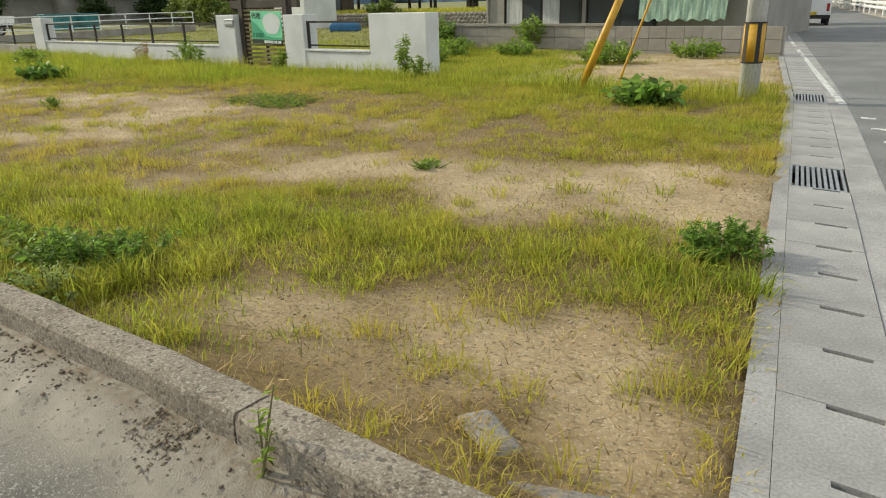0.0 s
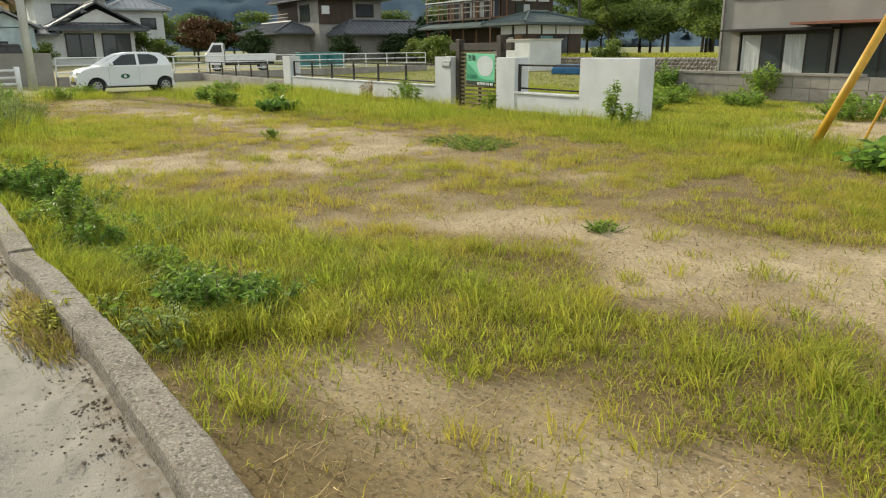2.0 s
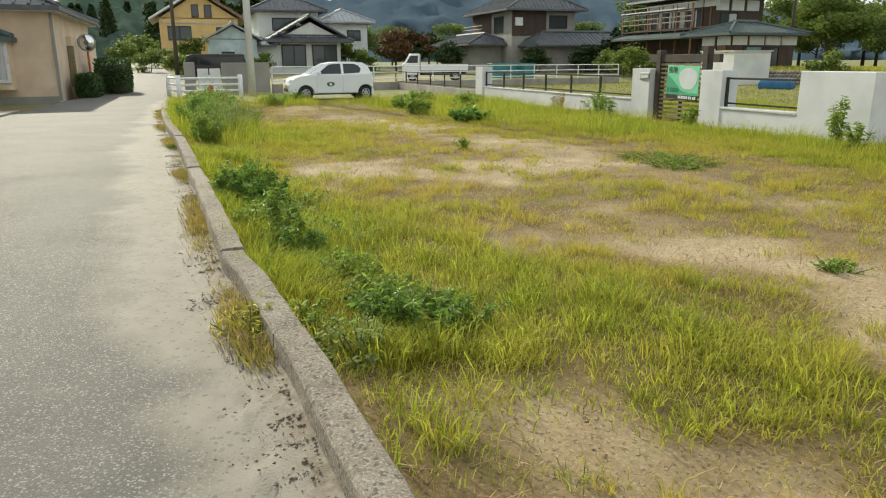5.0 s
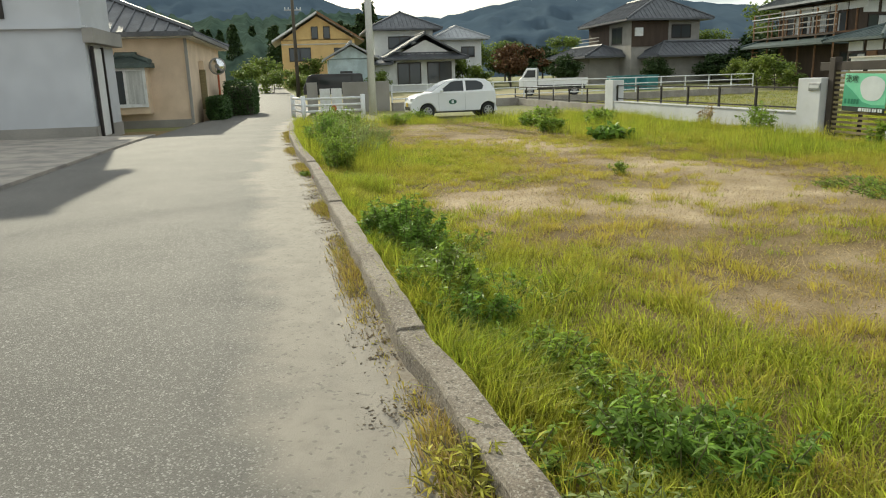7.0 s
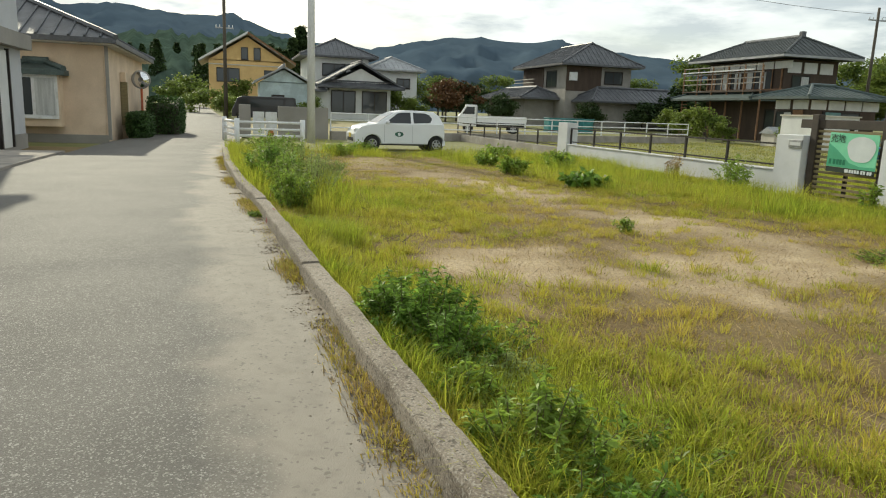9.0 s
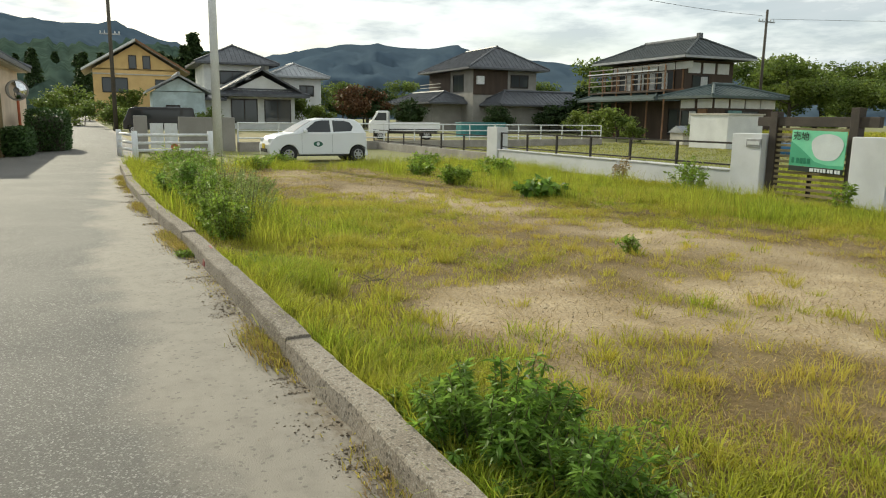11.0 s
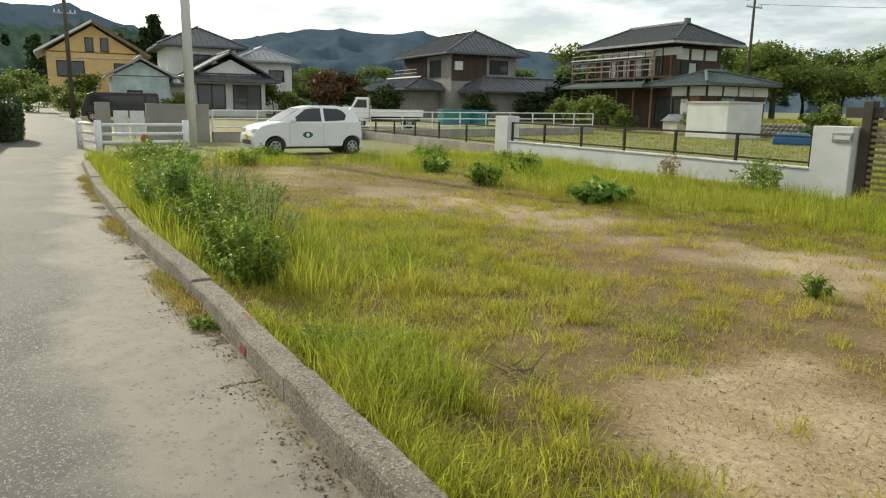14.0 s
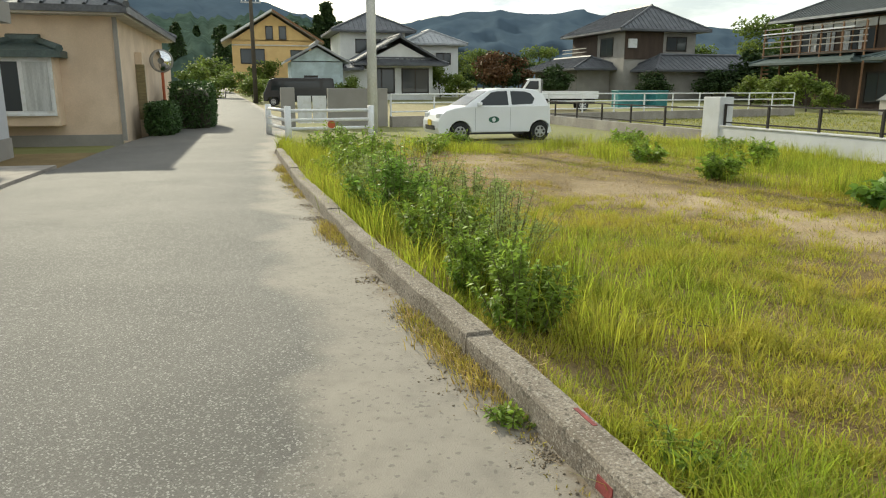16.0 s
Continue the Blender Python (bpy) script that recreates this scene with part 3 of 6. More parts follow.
for i in range(6):
    y = 6.7 + i * 0.75
    sh = Shape().sweep([(0.98 - 0.05 * i, -0.118), (1.13 - 0.05 * i, -0.118), (1.13 - 0.05 * i, -0.112), (0.98 - 0.05 * i, -0.112)], [((drain_x(q), q, 0), (1.025, 0)) for q in (y, y + 0.1)])
    tagged(part("road_dash", sh, LINE), "short worn white dash on the road edge", "road marking", "road dashes", "structure")

# kerb stones along the lane
kerb_line = thing("kerb", pose(0, 0, 0), "low weathered concrete kerb between lane and lot", "kerb", kind="structure")
cuts = [-1.85, -2.74, -4.6, -6.2, -8.1, -10.27, -12.3, -14.3, -16.3, -18.3, -20.3, -22.3, -24.3, -26.2]
for k, (xa, xb) in enumerate(zip(cuts, cuts[1:])):
    path = []
    n = 36
    for i in range(n + 1):
        x = xa - 0.006 + (xb - xa + 0.012) * i / n
        path.append(((x, kerb_y(x) + 0.01 * soft_noise(x, 0, 2.0), lerp(KERB_TOP, x) + 0.008 * soft_noise(x, 3, 1.7) + (0.0 if k < 2 else 0.008 if k % 2 else -0.006)), (0, 1)))
    stone = Shape().sweep([(0.0, -0.4), (0.0, -0.010), (-0.008, 0.0), (-0.045, 0.002), (-0.09, 0.001), (-0.132, 0.0), (-0.143, -0.012), (-0.145, -0.05), (-0.147, -0.10), (-0.148, -0.4)], path)
    stone.v = [(x, y + 0.006 * soft_noise(x, z, 5.0, k) + 0.004 * soft_noise(x, z, 23.0, k), z + 0.005 * soft_noise(x, y, 4.0, k + 3) + 0.003 * soft_noise(x, y, 23.0, k)) for x, y, z in stone.v]
    part("kerb_stone", stone, KERB, kerb_line)


def kerb_mark(x0, x1, ring):
    path = [((x, kerb_y(x) + 0.01 * soft_noise(x, 0, 2.0), lerp(KERB_TOP, x) + 0.008 * soft_noise(x, 3, 1.7) - 0.006), (0, 1)) for x in np.linspace(x0, x1, 6)]
    tagged(part("survey_mark", Shape().sweep(ring, path), RED_PAINT), "red survey paint mark on the kerb", "paint mark", "survey marks", "structure")


kerb_mark(-13.25, -13.40, [(-0.04, 0.001), (-0.022, 0.001), (-0.022, 0.004), (-0.04, 0.004)])
kerb_mark(-12.92, -13.02, [(-0.148, -0.10), (-0.142, -0.05), (-0.150, -0.05), (-0.155, -0.10)])
for m, size in ((pose(-1.98, 2.3, -0.165, 1, -1, 20), (0.26, 0.13, 0.07)), (pose(-2.33, 2.55, -0.165, -1, 1, -30), (0.16, 0.09, 0.06))):
    rock = part("flat_stone", Shape().box(-size[0], -size[1], -0.05, size[0], size[1], size[2], 0.035), GUTTER, at=m, bevel=0.02)
    tagged(rock, "flat pale broken concrete slab half sunk in soil", "stone", "flat stones")


# ---- drain covers ----
def slanted(sh, k=-0.2316):
    """Lean a shape along the road's slant."""
    sh.v = [(x + k * y, y, z) for x, y, z in sh.v]
    return sh


def cover_mesh():
    sh = Shape()
    for x0, y0, x1, y1 in ((0, 0, 0.426, 0.43), (0, 0.43, 0.17, 0.464), (0.36, 0.43, 0.426, 0.464)):
        sh.box(x0, y0, -0.08, x1, y1, 0.0)
    return slanted(sh).mesh("drain_cover")


drain = thing("drain_cover_row", pose(0, 0, 0), "row of slotted concrete drain covers beside the road", "drain", kind="structure")
cover = cover_mesh()
cover.materials.append(DRAIN)
y = 1.55
grates = (6.75, 11.85)
while y < 44:
    if any(abs(y - g) < 0.24 for g in grates):
        g = thing("drain_grating", Matrix.Translation((drain_x(y), y, -0.112)), "galvanised steel bar grating over the roadside drain", "grating", "drain gratings")
        sh = Shape()
        sh.box(0, 0, -0.05, 0.41, 0.03, 0.0).box(0, 0.76, -0.05, 0.41, 0.79, 0.0).box(0, 0.03, -0.05, 0.02, 0.76, 0.0).box(0.39, 0.03, -0.05, 0.41, 0.76, 0.0)
        part("grating_frame", slanted(sh), STEEL, g)
        for i in range(8):
            part("grating_bar", slanted(Shape().box(0.046 + i * 0.042, 0.03, -0.05, 0.070 + i * 0.042, 0.76, -0.002)), STEEL, g)
        y += 0.80
        continue
    part("drain_cover", cover, DRAIN, drain, at=pose(drain_x(y), y, -0.112 + 0.004 * soft_noise(0, y, 3)))
    y += 0.468

# ---- lot wall, gate and sign ----
WY = 12.18
wall = thing("boundary_wall", pose(0, 0, 0), "light grey painted block boundary wall with low sections", "wall", kind="structure")
part("tall_wall", Shape().box(-12.161, WY, -0.4, -10.581, WY + 0.42, 1.12), RENDER_WALL, wall, bevel=0.012)
part("low_wall", Shape().box(-14.278, WY + 0.02, -0.4, -12.164, WY + 0.26, 0.31), RENDER_WALL, wall, bevel=0.008)
part("coping", Shape().box(-14.278, WY - 0.01, 0.314, -12.164, WY + 0.29, 0.36), COPING, wall, bevel=0.008)
part("gate_pier", Shape().box(-14.949, WY, -0.4, -14.2571, WY + 0.42, 1.12), RENDER_WALL, wall, bevel=0.012)
part("letterbox_pier", Shape().box(-17.603, WY, -0.4, -16.859, WY + 0.46, 1.13), RENDER_WALL, wall, bevel=0.012)
part("long_low_wall", Shape().box(-27.651, WY + 0.02, -0.4, -17.606, WY + 0.24, 0.35), RENDER_WALL, wall, bevel=0.008)
part("long_coping", Shape().box(-27.651, WY - 0.005, 0.354, -17.606, WY + 0.26, 0.39), COPING, wall, bevel=0.008)
part("corner_pier", Shape().box(-28.374, WY - 0.02, -0.4, -27.654, WY + 0.40, 1.12), RENDER_WALL, wall, bevel=0.012)
part("far_low_wall", Shape().box(-40.818, WY + 0.02, -0.4, -28.377, WY + 0.24, 0.22), BLOCK, wall, bevel=0.008)


def rail_panel(x0, x1, z0, z1, posts):
    r = thing("wall_railing", pose((x0 + x1) / 2, WY + 0.13, z0), "dark bronze aluminium railing set on the low wall", "railing", "wall railings")
    h, w = z1 - z0, (x1 - x0) / 2
    part("top_rail", Shape().box(-w, -0.022, h - 0.04, w, 0.022, h), BRONZE, r)
    part("bottom_rail", Shape().box(-w, -0.018, 0.06, w, 0.018, 0.095), BRONZE, r)
    for i in range(posts):
        x = -w + 0.03 + (2 * w - 0.06) * i / (posts - 1)
        part("post", Shape().box(x - 0.025, -0.026, 0.0, x + 0.025, 0.026, h + 0.004), BRONZE, r)


rail_panel(-27.630, -17.644, 0.39, 0.94, 7)
rail_panel(-40.715, -28.395, 0.22, 0.82, 7)
rail_panel(-14.257, -12.192, 0.36, 0.97, 2)

box_ = thing("letterbox", pose(-17.014, WY, 0.86), "dull metal letterbox slot set into the pier", "letterbox")
part("letterbox_frame", Shape().box(-0.20, -0.03, 0.0, 0.17, 0.0, 0.17), STEEL, box_, bevel=0.008)
part("letterbox_flap", Shape().box(-0.16, -0.042, 0.05, 0.13, -0.031, 0.12), RENDER_WALL, box_)

gate = thing("slatted_gate", pose(-15.899, WY + 0.22, -0.12), "weathered brown slatted double gate with tall posts", "gate")
for x in (-0.84, 0.86):
    part("gate_post", Shape().box(x - 0.085, -0.085, 0, x + 0.085, 0.085, 1.68 if x < 0 else 1.74), GATE_DARK, gate, bevel=0.01)
part("gate_beam", Shape().box(-1.25, -0.05, 1.40, 1.30, 0.05, 1.58), GATE_DARK, gate, bevel=0.008)
slat = Shape().box(-0.40, -0.012, 0, 0.40, 0.012, 0.05).mesh("slat")
slat.materials.append(GATE)
for side, cx in (("left", -0.365), ("right", 0.39)):
    for px in (-0.37, 0.37):
        part("gate_stile", Shape().box(cx + px - 0.03, -0.022, 0.08, cx + px + 0.03, 0.022, 1.40), GATE_DARK, gate)
    for i in range(13):
        part("slat", slat, GATE, gate, at=pose(cx, -0.036, 0.10 + i * 0.102))

board = thing("sale_sign", pose(-15.66, WY + 0.06, 0.55, 0, 1.2, 1.5), "green and white land-for-sale sign board tied on gate", "sign")
part("sign_panel", Shape().box(-0.55, -0.012, 0, 0.55, 0.006, 0.66), SIGN_MINT, board, "glossy mint green sign panel")
part("sign_hill", Shape().poly([(-0.55, -0.0150, 0.0), (0.55, -0.0150, 0.0), (0.55, -0.0150, 0.06), (0.22, -0.0150, 0.05), (-0.02, -0.0150, 0.10), (-0.18, -0.0150, 0.22), (-0.35, -0.0150, 0.34), (-0.55, -0.0150, 0.45)]), SIGN_GREEN, board, "darker green slope printed on the sign")
disc = Shape()
disc.poly([(0.20 + (0.31 + 0.02 * math.sin(3 * w)) * math.cos(w), -0.0165, 0.37 + (0.26 + 0.02 * math.cos(2 * w)) * math.sin(w)) for w in np.linspace(0, 2 * math.pi, 36, endpoint=False)])
part("sign_disc", disc, SIGN_PALE, board, "pale round patch printed on the sign")
part("sign_footer", Shape().box(-0.55, -0.014, -0.10, 0.55, 0.004, -0.004), INK, board, "black strip under the sign")
for x0, x1 in ((-0.10, -0.02), (0.0, 0.045), (0.06, 0.105), (0.12, 0.165), (0.18, 0.225), (0.26, 0.305), (0.32, 0.365), (0.40, 0.445), (0.46, 0.505)):
    part("number_bar", Shape().box(x0, -0.019, -0.085, x1, -0.0145, -0.02), SIGN_PALE, board)
for x in (-0.50, -0.40, -0.32, -0.25, -0.17):
    part("text_bar", Shape().box(x, -0.019, 0.05, x + 0.055, -0.0145, 0.15), SIGN_DARK, board)
font = bpy.data.curves.new("sign_text", "FONT")
font.body, font.size, font.extrude = "売地", 0.17, 0.002
letters = new("sign_text_curve", font)
bpy.context.view_layer.update()
text_mesh = bpy.data.meshes.new_from_object(letters.evaluated_get(bpy.context.evaluated_depsgraph_get()))
bpy.data.objects.remove(letters)
text_mesh.materials.clear()
part("sign_text", text_mesh, INK, board, "two dark characters reading land for sale", at=pose(-0.52, -0.018, 0.49, 90, 0, 0))

# ---- poles ----
street_pole = thing("utility_pole", pose(-4.07, 11.4, -0.15), "concrete utility pole with a black and yellow band", "utility pole", "utility poles")
part("shaft", Shape().tube((0, 0, 0), (0, 0, 11), 0.135, 0.10, 20), POLE, street_pole, smooth=True)
part("warning_band", Shape().tube((0, 0, 0.57), (0, 0, 1.08), 0.142, 0.140, 20), YELLOW, street_pole, "yellow warning band", smooth=True)
for i in range(5):
    w = 2 * math.pi * (i + 0.3) / 5
    sh = Shape().poly([(0.146 * math.cos(w + d), 0.146 * math.sin(w + d), z) for d, z in ((-0.2, 0.57), (0.2, 0.57), (0.2, 1.08), (-0.2, 1.08))])
    part("black_stripe", sh, BLACK, street_pole)
for z in (0.555, 1.08):
    part("band_edge", Shape().tube((0, 0, z), (0, 0, z + 0.02), 0.148, None, 20), BLACK, street_pole)

guy = thing("guy_wire_guard", pose(-6.74, 11.4, -0.2), "yellow plastic guard over a leaning guy wire", "guy wire")
part("guard", Shape().tube((0, 0, 0), (0.72, 0.30, 1.95), 0.06, 0.06, 12), YELLOW, guy, smooth=True)
part("clip", Shape().tube((0.72, 0.30, 1.95), (0.745, 0.31, 2.02), 0.05, 0.03, 8), BLACK, guy)
part("wire", Shape().tube((0.70, 0.29, 1.9), (2.62, 0.15, 7.6), 0.012, None, 6), STEEL, guy)
guy2 = thing("thin_guy_guard", pose(-6.68, 12.5, -0.2), "thin pale yellow guard tube on a second guy wire", "guy wire")
part("guard", Shape().tube((0.1, 0, 0.0), (0.72, 0.0, 1.75), 0.022, None, 8), YELLOW, guy2)
part("wire", Shape().tube((0.72, 0.0, 1.75), (2.55, -1.0, 7.0), 0.01, None, 6), STEEL, guy2)


def utility_pole(x, y, z, h, label, r=0.17, arms=(), mat=POLE):
    p = thing("utility_pole", pose(x, y, z), label, "utility pole", "utility poles")
    part("shaft", Shape().tube((0, 0, 0), (0, 0, h), r, r * 0.68, 16), mat, p, smooth=True)
    for za, half in arms:
        part("crossarm", Shape().box(-0.05, -half, za, 0.05, half, za + 0.1), STEEL, p)
        for s in (-0.9, -0.5, 0.5, 0.9):
            part("insulator", Shape().tube((0, s * half, za + 0.1), (0, s * half, za + 0.28), 0.05, 0.03, 8), LENS, p)
    return p


utility_pole(-34.6, 4.05, -0.15, 10.5, "grey concrete utility pole beside the guard rail", arms=((9.2, 0.9),))
utility_pole(-66.0, 0.6, 0.2, 11.5, "slim dark utility pole beside the lane", r=0.16, arms=((10.2, 0.8), (7.0, 0.7)), mat=BARK)
utility_pole(-50.6, 49.5, -0.1, 10.6, "slim leaning utility pole behind the old house", r=0.14, arms=((9.6, 0.9),), mat=BARK)
wires = thing("overhead_wires", pose(0, 0, 0), "thin dark overhead wires between the poles", "wire")
for a, b in (((-34.6, 3.5, 9.3), (-66, 0.0, 10.6)), ((-34.6, 4.5, 9.3), (-66, 1.2, 10.6)), ((-34.6, 4.5, 9.3), (-50.6, 49.0, 10.0)), ((-50.6, 50, 9.8), (-20, 95, 10.5)), ((-34.6, 3.5, 9.3), (-12, -30, 9.6))):
    a, b = Vector(a), Vector(b)
    sh, last = Shape(), a
    for i in range(1, 9):
        s = i / 8
        p = a.lerp(b, s) - Vector((0, 0, 4 * 0.7 * s * (1 - s)))
        sh.tube(last, p, 0.014, None, 4, False)
        last = p
    part("wire", sh, BLACK, wires)

# ---- guard rail at the ditch ----
rail = thing("guard_rail", pose(0, 0, 0), "white painted steel guard pipe rail at the ditch", "guard rail")
for (ax, ay), (bx, by) in (((-30.0, 1.08), (-30.4, 3.30)), ((-30.0, 1.08), (-32.6, 0.66))):
    for z in (0.30, 0.52, 0.76):
        part("rail", Shape().tube((ax, ay, z), (bx, by, z), 0.045, None, 10), WHITE_STEEL, rail, smooth=True)
for x, y in ((-30.0, 1.08), (-30.4, 3.30), (-32.6, 0.66)):
    part("rail_post", Shape().tube((x, y, -0.2), (x, y, 0.88), 0.085, None, 12), WHITE_STEEL, rail, smooth=True)
part("reflector", Shape().tube((-30.15, 2.2, 0.40), (-30.07, 2.2, 0.40), 0.10, None, 14), ORANGE, rail, "round orange reflector")

# ---- stream-side fence and gate walls ----
fence = thing("white_fence", pose(0, 0, 0), "white pipe fence on a low concrete wall", "fence", kind="structure")
fa, fb = Vector((-38.0, 5.3, 0)), Vector((-44.5, 29.0, 0))
fd = (fb - fa).normalized()
fn = Vector((-fd.y, fd.x, 0))
part("fence_base", Shape().sweep([(-0.12, -0.5), (0.12, -0.5), (0.12, 0.28), (-0.12, 0.28)], [(tuple(fa), (fn.x, fn.y)), (tuple(fb), (fn.x, fn.y))]), BLOCK, fence)
for i in range(14):
    p = fa.lerp(fb, i / 13)
    part("fence_post", Shape().tube((p.x, p.y, 0.28), (p.x, p.y, 1.12), 0.035, None, 8), WHITE_STEEL, fence)
for z in (0.45, 0.78, 1.10):
    part("fence_rail", Shape().tube((fa.x, fa.y, z), (fb.x, fb.y, z), 0.028, None, 8), WHITE_STEEL, fence)
gatewall = thing("grey_gate_wall", pose(-38.2, 3.85, -0.1), "plain grey rendered gate wall behind the pole", "wall", kind="structure")
part("wall_panel", Shape().box(-0.12, -0.9, 0, 0.12, 1.35, 1.42), GREY_PLASTER, gatewall, bevel=0.02)
part("gate_pier", Shape().box(-0.2, -2.6, 0, 0.2, -2.1, 1.45), GREY_PLASTER, gatewall, bevel=0.02)
part("white_gate", Shape().box(-0.03, -2.0, 0.15, 0.03, -1.5, 1.15).box(-0.03, -1.45, 0.15, 0.03, -0.95, 1.15), WHITE_STEEL, gatewall)


# ---- vehicles ----
def arch(cx, r, z, n=9):
    return [(cx + r * math.cos(w), z + r * math.sin(w)) for w in np.linspace(0, math.pi, n)]


def wheel(parent, x, y, r, side, width=0.16):
    w = part("wheel", Shape().tube((x, y - side * width, r), (x, y, r), r, None, 24), RUBBER, parent)
    part("rim", Shape().tube((x, y - side * 0.03, r), (x, y + side * 0.008, r), r * 0.66, r * 0.6, 20), ALLOY, w)
    for i in range(6):
        a = i * math.pi / 3
        part("rim_gap", Shape().tube((x + r * 0.4 * math.cos(a), y, r + r * 0.4 * math.sin(a)), (x + r * 0.4 * math.cos(a), y + side * 0.012, r + r * 0.4 * math.sin(a)), r * 0.13, None, 8), BLACK, w)
    return w


def small_car(name, m, label, paint, badge=False):
    """A small hatchback: length along x (front at -x), standing on z = 0."""
    c = thing(name, m, label, "car")
    L, W, R = 3.40, 0.735, 0.275
    f, b = -1.70 + 0.66, -1.70 + 0.66 + 2.42
    low = [(-1.64, 0.22)] + [(x, z) for x, z in reversed(arch(f, 0.325, 0.27))] + [(x, z) for x, z in reversed(arch(b, 0.325, 0.27))] + \
          [(1.64, 0.25), (1.69, 0.45), (1.70, 0.66), (1.67, 1.02), (-0.50, 0.985), (-0.86, 0.985), (-1.20, 0.935), (-1.45, 0.86), (-1.60, 0.75), (-1.68, 0.58), (-1.69, 0.40)]
    part("body", Shape().prism(low, -W, W), paint, c, bevel=0.06)
    # cabin with leaning sides
    outline = [(-0.92, 0.965), (-0.50, 1.23), (-0.15, 1.41), (0.20, 1.475), (0.80, 1.48), (1.30, 1.44), (1.52, 1.30), (1.66, 1.0)]

    def half(z):
        return W - 0.015 - 0.20 * max(0.0, (z - 0.96) / 0.52)
    sh, k = Shape(), len(outline)
    sh.v += [(x, -half(z), z) for x, z in outline] + [(x, half(z), z) for x, z in outline]
    sh.f += [tuple(range(k)), tuple(range(2 * k - 1, k - 1, -1))] + [(i, (i + 1) % k, k + (i + 1) % k, k + i) for i in range(k)]
    part("cabin", sh, paint, c, bevel=0.03)
    for s in (-1, 1):
        def pane(nm, pts):
            part(nm, Shape().poly([(x, s * (half(z) + 0.006), z) for x, z in pts]), CAR_GLASS, c)
        pane("front_window", [(-0.52, 1.01), (-0.42, 1.12), (-0.08, 1.36), (0.12, 1.395), (0.40, 1.40), (0.40, 1.015)])
        pane("rear_window", [(0.50, 1.02), (0.50, 1.40), (0.95, 1.39), (1.12, 1.33), (1.22, 1.20), (1.14, 1.05)])
        part("door_handle", Shape().box(0.18, s * W - 0.012, 0.86, 0.33, s * W + 0.018, 0.89), paint, c)
        for x in (-0.60, 0.45):
            part("door_seam", Shape().box(x - 0.004, s * W - 0.004, 0.32, x + 0.004, s * W + 0.0015, 0.95), STEEL, c)
        part("sill_trim", Shape().box(-0.78, s * W - 0.01, 0.22, 0.86, s * W + 0.006, 0.27), BLACK, c)
        mir = part("door_mirror", Shape().box(-0.56, s * (W + 0.06) - 0.08, 0.99, -0.44, s * (W + 0.06) + 0.08, 1.10), paint, c, bevel=0.03)
        part("headlamp", Shape().box(-1.64, s * 0.55 - 0.14, 0.62, -1.36, s * 0.55 + 0.19, 0.80), LENS, c, bevel=0.03)
        part("tail_lamp", Shape().box(1.58, s * 0.60 - 0.08, 0.66, 1.705, s * 0.60 + 0.13, 0.86), RED_LAMP, c, bevel=0.02)
        wheel(c, f, s * (W - 0.01), R, s)
        wheel(c, b, s * (W - 0.01), R, s)
        for cx in (f, b):
            part("wheel_well", Shape().tube((cx, s * (W - 0.60), 0.30), (cx, s * (W - 0.22), 0.30), 0.322, None, 20), BLACK, c)
        if badge:
            part("badge", Shape().poly([(-0.05 + 0.16 * math.cos(w), s * (W + 0.005), 0.62 + 0.09 * math.sin(w)) for w in np.linspace(0, 6.28, 20, endpoint=False)]), DECAL, c, "dark oval badge on the door")
            part("badge_mark", Shape().poly([(-0.05 + 0.055 * math.cos(w), s * (W + 0.008), 0.62 + 0.06 * math.sin(w)) for w in np.linspace(0, 6.28, 14, endpoint=False)]), SIGN_PALE, c)
    part("windscreen", Shape().poly([(-0.855, -half(1.0) + 0.06, 1.018), (-0.855, half(1.0) - 0.06, 1.018), (-0.505, half(1.23) - 0.06, 1.242), (-0.19, half(1.38) - 0.06, 1.402), (-0.19, -half(1.38) + 0.06, 1.402), (-0.505, -half(1.23) + 0.06, 1.242)]), CAR_GLASS, c)
    part("rear_screen", Shape().poly([(1.65, -0.52, 1.04), (1.65, 0.52, 1.04), (1.535, 0.46, 1.29), (1.535, -0.46, 1.29)]), CAR_GLASS, c)
    part("grille", Shape().box(-1.705, -0.42, 0.34, -1.68, 0.42, 0.46), BLACK, c)
    part("number_plate", Shape().box(-1.715, -0.165, 0.46, -1.70, 0.165, 0.62), PLATE, c)
    part("rear_plate", Shape().box(1.70, -0.165, 0.60, 1.712, 0.165, 0.76), PLATE, c)
    return c


small_car("hatchback_car", pose(-30.9, 6.74, -0.14, 0, 0, 93), "small white hatchback with an oval door badge, parked", CAR_WHITE, True)
tagged(part("parking_slab", Shape().box(-32.2, 3.8, -0.4, -29.6, 9.8, -0.135), GUTTER), "pale concrete strip under the parked car", "paving", kind="structure")


